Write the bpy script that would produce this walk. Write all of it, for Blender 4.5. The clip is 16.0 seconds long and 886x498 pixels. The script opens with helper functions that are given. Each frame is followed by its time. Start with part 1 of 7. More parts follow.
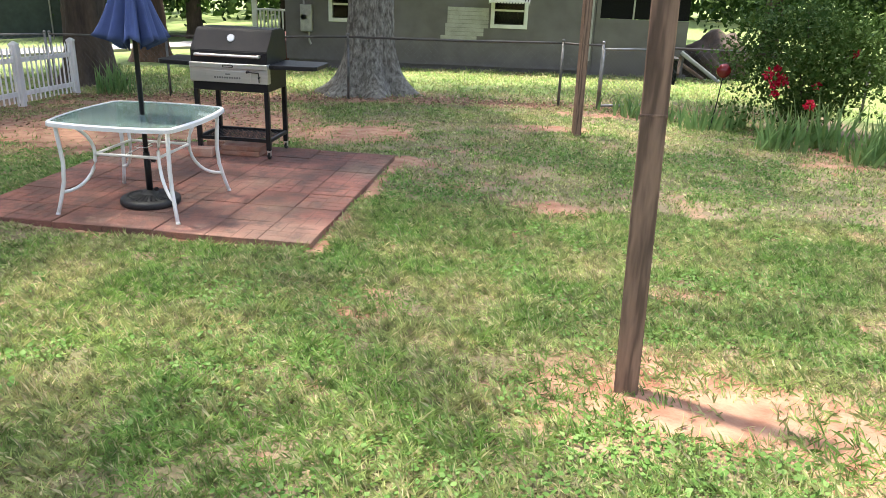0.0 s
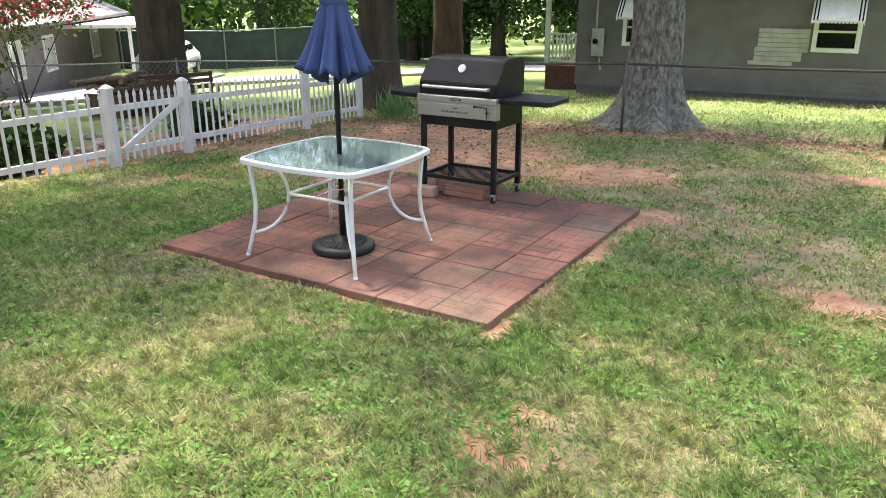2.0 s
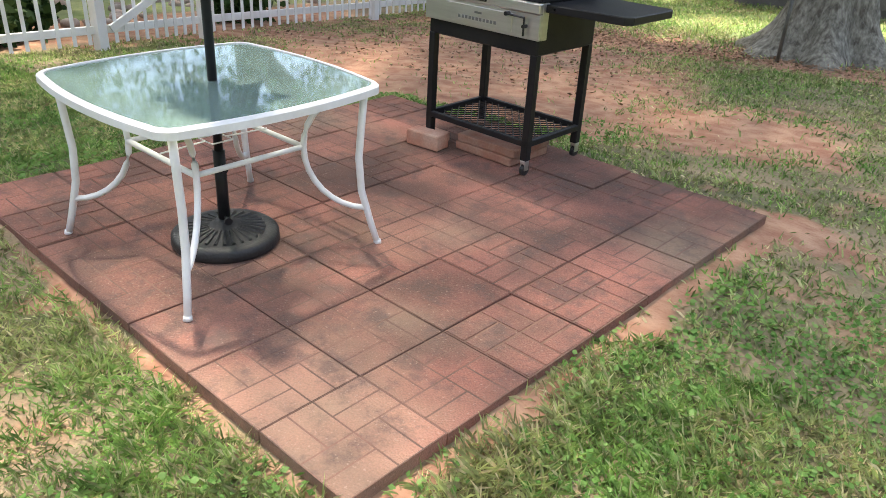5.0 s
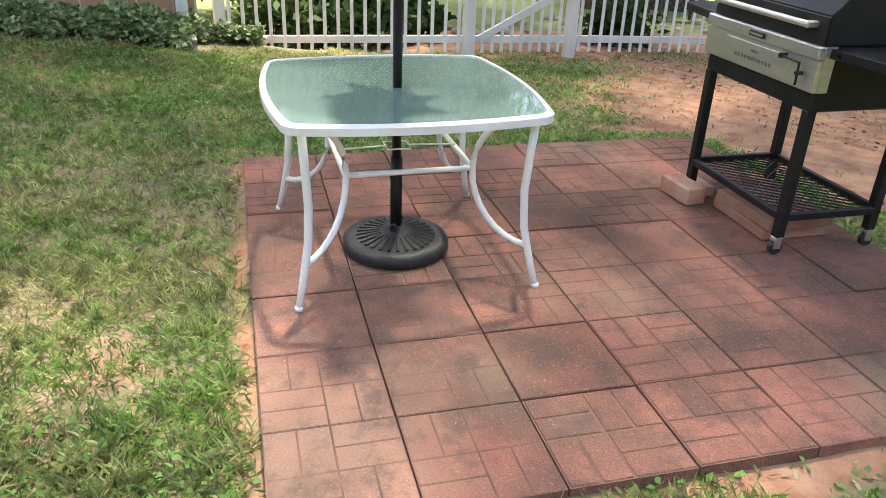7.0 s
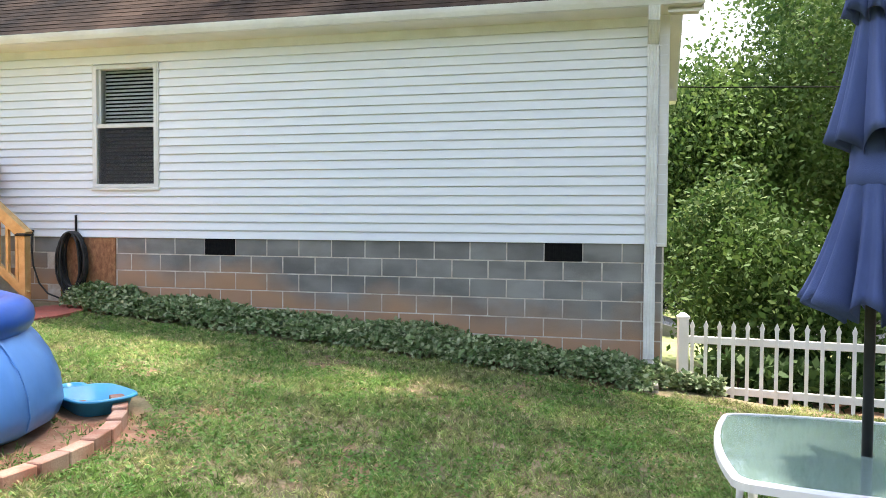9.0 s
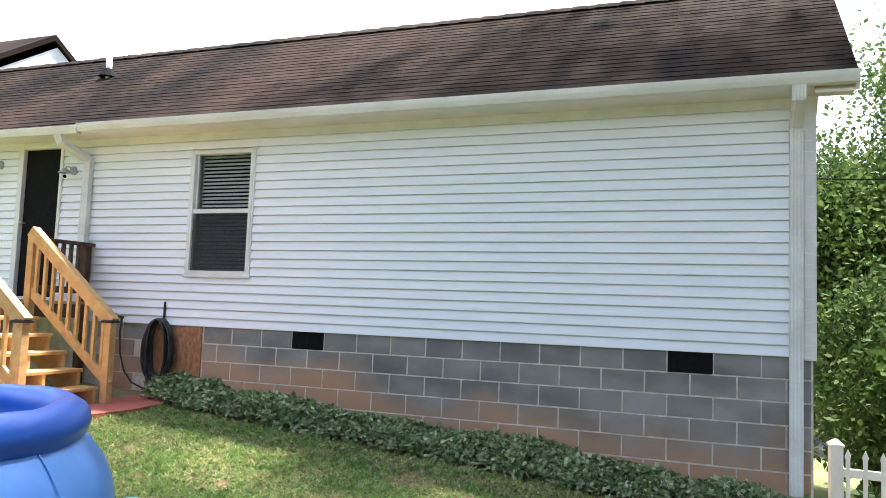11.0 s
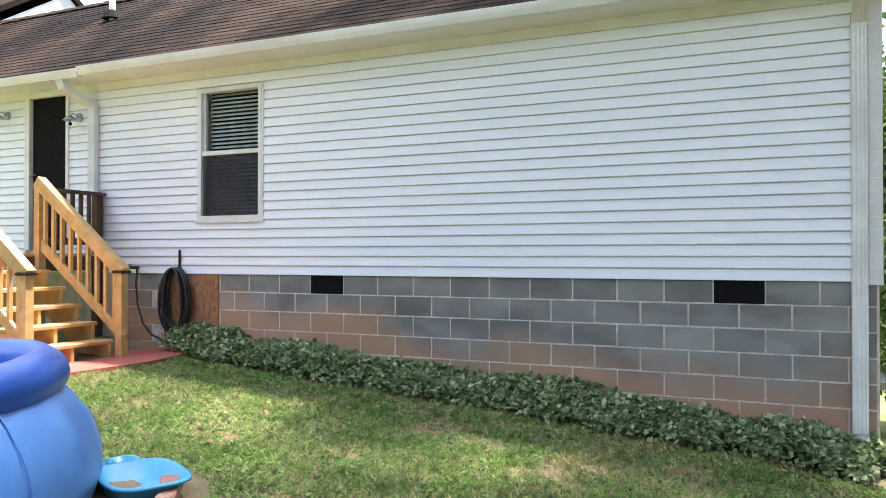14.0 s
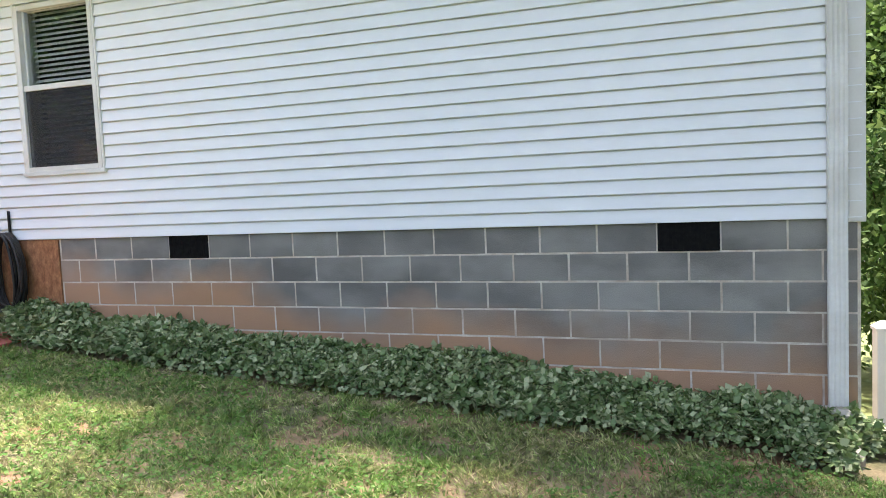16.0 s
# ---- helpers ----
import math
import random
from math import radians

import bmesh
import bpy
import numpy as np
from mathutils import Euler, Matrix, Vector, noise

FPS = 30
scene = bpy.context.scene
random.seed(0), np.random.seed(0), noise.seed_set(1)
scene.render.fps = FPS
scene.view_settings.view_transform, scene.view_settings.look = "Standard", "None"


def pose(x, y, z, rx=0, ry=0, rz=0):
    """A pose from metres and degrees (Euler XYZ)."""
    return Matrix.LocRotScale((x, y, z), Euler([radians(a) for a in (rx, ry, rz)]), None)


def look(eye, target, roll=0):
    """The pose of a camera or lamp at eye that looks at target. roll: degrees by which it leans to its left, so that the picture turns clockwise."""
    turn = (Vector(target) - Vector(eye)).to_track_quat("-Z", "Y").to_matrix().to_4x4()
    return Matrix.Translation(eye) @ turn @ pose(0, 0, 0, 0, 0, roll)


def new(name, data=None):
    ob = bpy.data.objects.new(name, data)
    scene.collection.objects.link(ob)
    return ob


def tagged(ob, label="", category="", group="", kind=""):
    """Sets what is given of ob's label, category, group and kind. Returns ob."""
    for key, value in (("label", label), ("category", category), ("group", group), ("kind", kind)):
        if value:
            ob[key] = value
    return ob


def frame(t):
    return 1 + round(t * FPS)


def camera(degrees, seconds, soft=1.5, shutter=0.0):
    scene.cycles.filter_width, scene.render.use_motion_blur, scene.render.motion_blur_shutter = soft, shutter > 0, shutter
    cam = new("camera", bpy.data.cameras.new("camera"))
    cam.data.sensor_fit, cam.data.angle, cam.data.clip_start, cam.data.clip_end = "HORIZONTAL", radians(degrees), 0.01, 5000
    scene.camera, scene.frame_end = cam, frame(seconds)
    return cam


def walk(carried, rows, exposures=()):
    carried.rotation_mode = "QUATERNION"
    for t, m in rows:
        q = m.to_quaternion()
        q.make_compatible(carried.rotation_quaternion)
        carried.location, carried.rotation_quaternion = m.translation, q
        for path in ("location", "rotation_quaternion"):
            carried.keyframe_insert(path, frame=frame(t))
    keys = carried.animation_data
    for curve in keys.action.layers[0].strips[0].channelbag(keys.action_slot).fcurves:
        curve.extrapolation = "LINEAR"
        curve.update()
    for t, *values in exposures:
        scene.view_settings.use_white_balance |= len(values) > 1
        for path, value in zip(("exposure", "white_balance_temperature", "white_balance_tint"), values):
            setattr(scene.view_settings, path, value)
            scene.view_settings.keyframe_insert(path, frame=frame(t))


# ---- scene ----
cam = camera(60.3, 16.0, soft=0.8)
PATH = [
    (0, (-0.553, -0.215, 1.457), (-0.667, 1.658, 0.766), 2.1),
    (0.5, (-0.396, 0.105, 1.466), (-0.715, 1.982, 0.853), 1.5),
    (1, (-0.338, 0.455, 1.477), (-0.816, 2.307, 0.891), 0.8),
    (1.5, (-0.219, 0.8, 1.457), (-0.929, 2.555, 0.809), 0.3),
    (2, (-0.227, 1.096, 1.432), (-1.077, 2.785, 0.78), -0.0),
    (2.5, (-0.289, 1.461, 1.383), (-1.199, 3.116, 0.726), 0.8),
    (3, (-0.344, 1.898, 1.329), (-1.335, 3.48, 0.61), 1.5),
    (3.5, (-0.541, 2.358, 1.244), (-1.53, 3.891, 0.424), 0.5),
    (4, (-0.675, 2.825, 1.17), (-1.657, 4.319, 0.275), 2.5),
    (4.2, (-0.718, 3.028, 1.156), (-1.706, 4.514, 0.255), 3.3),
    (6.3, (-0.722, 4.478, 1.104), (-2.163, 5.523, 0.192), 1.6),
    (6.5, (-0.651, 4.563, 1.097), (-2.171, 5.487, 0.184), 2.0),
    (7, (-0.38, 4.7, 1.097), (-2.06, 5.317, 0.203), 2.4),
    (7.5, (-0.093, 4.654, 1.153), (-1.88, 5.11, 0.378), 1.3),
    (8, (0.092, 4.634, 1.222), (-1.838, 4.805, 0.726), 1.4),
    (8.5, (0.163, 4.649, 1.22), (-1.808, 4.491, 0.918), 0.9),
    (9, (-0.172, 4.688, 1.157), (-2.112, 4.204, 1.092), 0.4),
    (9.2, (-0.298, 4.713, 1.132), (-2.209, 4.123, 1.168), -0.0),
    (11.3, (-0.964, 4.349, 1.257), (-2.823, 3.632, 1.423), 2.3),
    (11.5, (-0.993, 4.367, 1.257), (-2.867, 3.687, 1.42), 2.3),
    (12, (-0.962, 4.368, 1.264), (-2.848, 3.731, 1.454), 2.1),
    (12.5, (-0.951, 4.357, 1.268), (-2.835, 3.71, 1.453), 1.5),
    (13, (-1.012, 4.334, 1.224), (-2.887, 3.646, 1.331), 0.8),
    (13.5, (-1.223, 4.348, 1.205), (-3.065, 3.569, 1.266), 0.3),
    (14, (-1.503, 4.316, 1.167), (-3.328, 3.499, 1.186), 0.0),
    (14.5, (-1.83, 4.185, 1.171), (-3.668, 3.396, 1.155), -0.5),
    (15, (-2.223, 4.202, 1.154), (-4.07, 3.436, 1.125), -0.1),
    (15.5, (-2.614, 4.194, 1.145), (-4.465, 3.441, 1.065), 0.1),
    (16, (-2.995, 4.166, 1.259), (-4.868, 3.483, 1.103), -2.6),
]
walk(cam, [(t, look(eye, target, roll)) for t, eye, target, roll in PATH],
     [(0, 1.87, 6800, 15), (4, 2.0, 7000, 13), (6.5, 2.0, 7200, 14), (7.5, 2.1, 7000, 13), (8.5, 2.25, 6850, 15),
      (9.2, 2.12, 6750, 16), (11.5, 1.95, 6550, 17), (13, 2.0, 6600, 17), (14, 2.08, 6650, 17), (16, 2.15, 6700, 17)])

# ---- world and sun ----
SUN_FROM = Vector((-0.29, 0.16, 0.93)).normalized()
world = bpy.data.worlds.new("sky")
scene.world = world
world.use_nodes = True
wn, wl = world.node_tree.nodes, world.node_tree.links
wbg = wn["Background"]
wbg.inputs["Strength"].default_value = 0.15
wsky = wn.new("ShaderNodeTexSky")
wsky.sky_type = "NISHITA"
wsky.sun_disc = False
wsky.sun_elevation = math.asin(SUN_FROM.z)
wsky.sun_rotation = math.atan2(SUN_FROM.x, SUN_FROM.y) % (2 * math.pi)
wco = wn.new("ShaderNodeTexCoord")
wcl = wn.new("ShaderNodeTexNoise")
wcl.inputs["Scale"].default_value = 2.6
wcl.inputs["Detail"].default_value = 6
wrm = wn.new("ShaderNodeMapRange")
wrm.inputs["From Min"].default_value = 0.44
wrm.inputs["From Max"].default_value = 0.72
wmx = wn.new("ShaderNodeMixRGB")
wmx.inputs["Color2"].default_value = (7.4, 7.8, 8.5, 1)
wl.new(wco.outputs["Generated"], wcl.inputs["Vector"])
wl.new(wcl.outputs["Fac"], wrm.inputs["Value"])
wl.new(wrm.outputs["Result"], wmx.inputs["Fac"])
wl.new(wsky.outputs["Color"], wmx.inputs["Color1"])
wsep = wn.new("ShaderNodeSeparateXYZ")
wgr = wn.new("ShaderNodeMapRange")
wgr.inputs["From Min"].default_value, wgr.inputs["From Max"].default_value = 0.0, 0.9
wgr.inputs["To Min"].default_value, wgr.inputs["To Max"].default_value = 0.50, 1.30
wsc = wn.new("ShaderNodeVectorMath")
wsc.operation = "SCALE"
wl.new(wco.outputs["Generated"], wsep.inputs["Vector"])
wl.new(wsep.outputs["Z"], wgr.inputs["Value"])
wl.new(wmx.outputs["Color"], wsc.inputs[0])
wl.new(wgr.outputs["Result"], wsc.inputs["Scale"])
wl.new(wsc.outputs["Vector"], wbg.inputs["Color"])
sun = new("sun", bpy.data.lights.new("sun", "SUN"))
sun.data.energy, sun.data.angle, sun.data.color = 5.0, radians(3.0), (1, 0.95, 0.86)
sun.matrix_world = look(SUN_FROM * 60, (0, 0, 0))

# ---- materials ----
def material(name, c1, c2, scale=8.0, rough=0.7, bump=0.2, bscale=60.0, metal=0.0, stretch=(1, 1, 1), vary=0.0, fine=0.25, island=False, spec=0.5, lo=0.35, hi=0.65):
    """Two colours mixed by a broad noise, a fine grain over it and a fine relief; vary: lightness spread from piece to piece."""
    m = bpy.data.materials.new(name)
    m.use_nodes = True
    n, l = m.node_tree.nodes, m.node_tree.links
    p = n["Principled BSDF"]
    p.inputs["Roughness"].default_value, p.inputs["Metallic"].default_value = rough, metal
    p.inputs["Specular IOR Level"].default_value = spec
    geo = n.new("ShaderNodeNewGeometry")
    mp = n.new("ShaderNodeMapping")
    mp.inputs["Scale"].default_value = stretch
    l.new(geo.outputs["Position"], mp.inputs["Vector"])
    a = n.new("ShaderNodeTexNoise")
    a.inputs["Scale"].default_value, a.inputs["Detail"].default_value = scale, 5
    l.new(mp.outputs["Vector"], a.inputs["Vector"])
    r = n.new("ShaderNodeMapRange")
    r.inputs["From Min"].default_value, r.inputs["From Max"].default_value = lo, hi
    l.new(a.outputs["Fac"], r.inputs["Value"])
    mix = n.new("ShaderNodeMixRGB")
    mix.inputs["Color1"].default_value, mix.inputs["Color2"].default_value = (*c1, 1), (*c2, 1)
    l.new(r.outputs["Result"], mix.inputs["Fac"])
    b = n.new("ShaderNodeTexNoise")
    b.inputs["Scale"].default_value, b.inputs["Detail"].default_value = bscale, 4
    l.new(mp.outputs["Vector"], b.inputs["Vector"])
    g = n.new("ShaderNodeMapRange")
    g.inputs["To Min"].default_value, g.inputs["To Max"].default_value = 1 - fine, 1 + fine
    l.new(b.outputs["Fac"], g.inputs["Value"])
    val = g.outputs["Result"]
    if vary:
        info = n.new("ShaderNodeNewGeometry") if island else n.new("ShaderNodeObjectInfo")
        v = n.new("ShaderNodeMapRange")
        v.inputs["To Min"].default_value, v.inputs["To Max"].default_value = 1 - vary, 1 + vary
        l.new(info.outputs["Random Per Island" if island else "Random"], v.inputs["Value"])
        mu = n.new("ShaderNodeMath")
        mu.operation = "MULTIPLY"
        l.new(val, mu.inputs[0])
        l.new(v.outputs["Result"], mu.inputs[1])
        val = mu.outputs["Value"]
    mul = n.new("ShaderNodeVectorMath")
    mul.operation = "SCALE"
    l.new(mix.outputs["Color"], mul.inputs[0])
    l.new(val, mul.inputs["Scale"])
    l.new(mul.outputs["Vector"], p.inputs["Base Color"])
    if bump:
        bp = n.new("ShaderNodeBump")
        bp.inputs["Strength"].default_value, bp.inputs["Distance"].default_value = bump, 0.01
        l.new(b.outputs["Fac"], bp.inputs["Height"])
        l.new(bp.outputs["Normal"], p.inputs["Normal"])
    return m


def leafy(name, c1, c2, c3, scale=0.6, trans=0.25):
    """Leaves: colour by patches and leaf by leaf, a little light through them."""
    m = bpy.data.materials.new(name)
    m.use_nodes = True
    n, l = m.node_tree.nodes, m.node_tree.links
    p = n["Principled BSDF"]
    p.inputs["Roughness"].default_value = 0.7
    p.inputs["Specular IOR Level"].default_value = 0.15
    geo = n.new("ShaderNodeNewGeometry")
    a = n.new("ShaderNodeTexNoise")
    a.inputs["Scale"].default_value, a.inputs["Detail"].default_value = scale, 4
    l.new(geo.outputs["Position"], a.inputs["Vector"])
    r = n.new("ShaderNodeMapRange")
    r.inputs["From Min"].default_value, r.inputs["From Max"].default_value = 0.36, 0.64
    l.new(a.outputs["Fac"], r.inputs["Value"])
    m1 = n.new("ShaderNodeMixRGB")
    m1.inputs["Color1"].default_value, m1.inputs["Color2"].default_value = (*c1, 1), (*c2, 1)
    l.new(r.outputs["Result"], m1.inputs["Fac"])
    rr = n.new("ShaderNodeMapRange")
    rr.inputs["From Min"].default_value, rr.inputs["To Max"].default_value = 0.45, 0.9
    l.new(geo.outputs["Random Per Island"], rr.inputs["Value"])
    m2 = n.new("ShaderNodeMixRGB")
    m2.inputs["Color2"].default_value = (*c3, 1)
    l.new(rr.outputs["Result"], m2.inputs["Fac"])
    l.new(m1.outputs["Color"], m2.inputs["Color1"])
    l.new(m2.outputs["Color"], p.inputs["Base Color"])
    if trans:
        t = n.new("ShaderNodeBsdfTranslucent")
        l.new(m2.outputs["Color"], t.inputs["Color"])
        mx = n.new("ShaderNodeMixShader")
        mx.inputs["Fac"].default_value = trans
        l.new(p.outputs["BSDF"], mx.inputs[1])
        l.new(t.outputs["BSDF"], mx.inputs[2])
        l.new(mx.outputs["Shader"], n["Material Output"].inputs["Surface"])
    return m


def glass(name, tint, rough=0.02, clear=0.9):
    m = bpy.data.materials.new(name)
    m.use_nodes = True
    n, l = m.node_tree.nodes, m.node_tree.links
    p = n["Principled BSDF"]
    p.inputs["Base Color"].default_value = (*tint, 1)
    p.inputs["Roughness"].default_value = rough
    p.inputs["Transmission Weight"].default_value = clear
    p.inputs["IOR"].default_value = 1.5
    return m


# ---- mesh helpers ----
def thing(name, label, category, loc=(0, 0, 0), turn=0.0, group="", kind=""):
    ob = new(name)
    ob.matrix_world = pose(*loc, 0, 0, turn)
    ob.empty_display_size = 0.2
    return tagged(ob, label, category, group, kind)


def part(name, bm, mat, parent=None, label="", smooth=False):
    me = bpy.data.meshes.new(name)
    bmesh.ops.recalc_face_normals(bm, faces=bm.faces)
    bm.to_mesh(me)
    bm.free()
    me.materials.append(mat)
    if smooth:
        me.polygons.foreach_set("use_smooth", [True] * len(me.polygons))
    ob = new(name, me)
    if parent:
        ob.parent = parent
    if label:
        ob["label"] = label
    return ob


def shared(name, me, m, parent):
    """One more object on a mesh that alike pieces share."""
    ob = new(name, me)
    ob.parent = parent
    ob.matrix_basis = m
    return ob


def box(bm, x0, x1, y0, y1, z0, z1, bevel=0.0, m=None):
    c = Matrix.Translation(((x0 + x1) / 2, (y0 + y1) / 2, (z0 + z1) / 2)) @ Matrix.Diagonal((abs(x1 - x0), abs(y1 - y0), abs(z1 - z0), 1))
    vs = bmesh.ops.create_cube(bm, size=1, matrix=c)["verts"]
    if bevel:
        es = list({e for v in vs for e in v.link_edges})
        r = bmesh.ops.bevel(bm, geom=es, offset=bevel, segments=1, affect="EDGES")
        vs = list({v for v in r["verts"]} | {v for v in vs if v.is_valid})
    if m:
        bmesh.ops.transform(bm, matrix=m, verts=vs)
    return bm


def rod(bm, a, b, r0, r1=None, n=8, caps=True):
    a, b = Vector(a), Vector(b)
    d = b - a
    m = Matrix.Translation((a + b) / 2) @ d.to_track_quat("Z", "Y").to_matrix().to_4x4()
    bmesh.ops.create_cone(bm, cap_ends=caps, segments=n, radius1=r0, radius2=r0 if r1 is None else r1, depth=d.length, matrix=m)
    return bm


def tube(bm, pts, radii, n=8, closed=False):
    """A pipe along points; radii one number or one a point."""
    pts = [Vector(p) for p in pts]
    if not isinstance(radii, (list, tuple)):
        radii = [radii] * len(pts)
    rings, k = [], len(pts)
    up = Vector((0, 0, 1))
    for i, p in enumerate(pts):
        d = (pts[(i + 1) % k] - pts[i - 1]) if closed else (pts[min(i + 1, k - 1)] - pts[max(i - 1, 0)])
        d.normalize()
        ref = up if abs(d.dot(up)) < 0.95 else Vector((1, 0, 0))
        s = d.cross(ref).normalized()
        q = s.cross(d)
        rings.append([bm.verts.new(p + radii[i] * (math.cos(2 * math.pi * j / n) * s + math.sin(2 * math.pi * j / n) * q)) for j in range(n)])
    for i in range(k if closed else k - 1):
        a, b = rings[i], rings[(i + 1) % k]
        for j in range(n):
            bm.faces.new((a[j], a[(j + 1) % n], b[(j + 1) % n], b[j]))
    if not closed:
        bm.faces.new(rings[0])
        bm.faces.new(rings[-1][::-1])
    return bm


def lathe(bm, prof, n=32, c=(0, 0)):
    """A turned shape from (radius, height) pairs round the axis at c."""
    rings = [[bm.verts.new((c[0] + r * math.cos(2 * math.pi * j / n), c[1] + r * math.sin(2 * math.pi * j / n), z)) for j in range(n)] for r, z in prof]
    for a, b in zip(rings, rings[1:]):
        for j in range(n):
            bm.faces.new((a[j], a[(j + 1) % n], b[(j + 1) % n], b[j]))
    bm.faces.new(rings[0][::-1])
    bm.faces.new(rings[-1])
    return bm


def raw(name, verts, faces_n, k, mat, parent=None, label="", smooth=False):
    """A mesh from numpy: verts (n, 3) and faces_n faces of k corners, in order."""
    me = bpy.data.meshes.new(name)
    verts = np.asarray(verts, np.float32)
    me.vertices.add(len(verts))
    me.vertices.foreach_set("co", verts.ravel())
    me.loops.add(faces_n * k)
    me.polygons.add(faces_n)
    me.loops.foreach_set("vertex_index", np.arange(faces_n * k, dtype=np.int32))
    me.polygons.foreach_set("loop_start", np.arange(0, faces_n * k, k, dtype=np.int32))
    me.update(calc_edges=True)
    me.materials.append(mat)
    ob = new(name, me)
    if parent:
        ob.parent = parent
    if label:
        ob["label"] = label
    return ob


def leaves(name, pts, size, mat, parent=None, seed=1, flat=0.0, label="", ratio=0.55, droop=0.0):
    """Many small pointed leaves, one rhombus each, at the points given."""
    rng = np.random.default_rng(seed)
    n = len(pts)
    d = rng.normal(size=(n, 3))
    d[:, 2] = d[:, 2] * (1 - flat) - droop
    d /= np.linalg.norm(d, axis=1)[:, None]
    w = np.cross(d, rng.normal(size=(n, 3)) * np.array([1, 1, 0.3 if flat else 1]) + np.array([0, 0, 2.5 * flat]))
    w /= np.linalg.norm(w, axis=1)[:, None] + 1e-9
    s = size * rng.uniform(0.6, 1.4, (n, 1))
    v = np.empty((n, 4, 3))
    v[:, 0] = pts
    v[:, 1] = pts + d * s * 0.45 + w * s * ratio * 0.5
    v[:, 2] = pts + d * s
    v[:, 3] = pts + d * s * 0.45 - w * s * ratio * 0.5
    return raw(name, v.reshape(-1, 3), n, 4, mat, parent, label)


def clumps(rng, centres, spread, per):
    """Points scattered round clump centres."""
    c = np.repeat(np.asarray(centres), per, axis=0)
    return c + rng.normal(size=c.shape) * np.asarray(spread)


def lattice(x, y, seed):
    h = np.sin(x * 127.1 + y * 311.7 + seed * 74.7) * 43758.5453
    return h - np.floor(h)


def vnoise(x, y, seed=0):
    """Smooth value noise on the plan, 0 to 1."""
    xi, yi = np.floor(x), np.floor(y)
    fx, fy = x - xi, y - yi
    fx, fy = fx * fx * (3 - 2 * fx), fy * fy * (3 - 2 * fy)
    a = lattice(xi, yi, seed) * (1 - fx) + lattice(xi + 1, yi, seed) * fx
    b = lattice(xi, yi + 1, seed) * (1 - fx) + lattice(xi + 1, yi + 1, seed) * fx
    return a * (1 - fy) + b * fy


def fbm(x, y, seed=0):
    return 0.5 * vnoise(x, y, seed) + 0.3 * vnoise(2.1 * x, 2.1 * y, seed + 1) + 0.2 * vnoise(4.3 * x, 4.3 * y, seed + 2)


GROUND_Y = (-60, -8, -2, 0, 3, 5, 9, 13, 20, 30, 60, 400)
GROUND_Z = (1.2, 0.35, 0.12, -0.02, -0.27, -0.47, -0.56, -0.74, -1.12, -1.35, -1.6, -1.6)


def ground_z(x, y):
    """The lie of the land: it falls away from the house's back steps towards the far lots."""
    x, y = np.asarray(x, float), np.asarray(y, float)
    z = np.interp(y, GROUND_Y, GROUND_Z)
    s = np.clip((y - 4) / 4, 0, 1)
    s = s * s * (3 - 2 * s)
    z = z - 0.037 * s * np.clip(-x - 2, 0, 8) - 0.055 * np.clip(-x - 11, 0, 16) * np.clip((y + 8) / 8, 0, 1)
    z = z - 0.31 * np.clip((-8.25 - x) / 0.65, 0, 1) * np.clip((y - 4.85) / 0.3, 0, 1) * np.clip((7.7 - y) / 2.3, 0, 1)
    pu, pv = patio_uv(x, y)
    d = np.hypot(np.maximum(np.maximum(-pu, pu - PAVER_N * PAVER_U), 0), np.maximum(np.maximum(-pv, pv - PAVER_N * PAVER_V), 0))
    w = np.exp(-(d / 0.45) ** 2)
    return z * (1 - w) - 0.452 * w


def gz(x, y):
    return float(ground_z(x, y))


PATIO = pose(-1.80, 4.79, -0.41, 0, 0, -4.6)   # its near corner; x runs along -x of the patio, y along its depth
PAVER_U, PAVER_V, PAVER_N = 0.400, 0.405, 7


def blob(x, y, cx, cy, rx, ry):
    return np.clip(1.25 - np.sqrt(((x - cx) / rx) ** 2 + ((y - cy) / ry) ** 2), 0, 1)


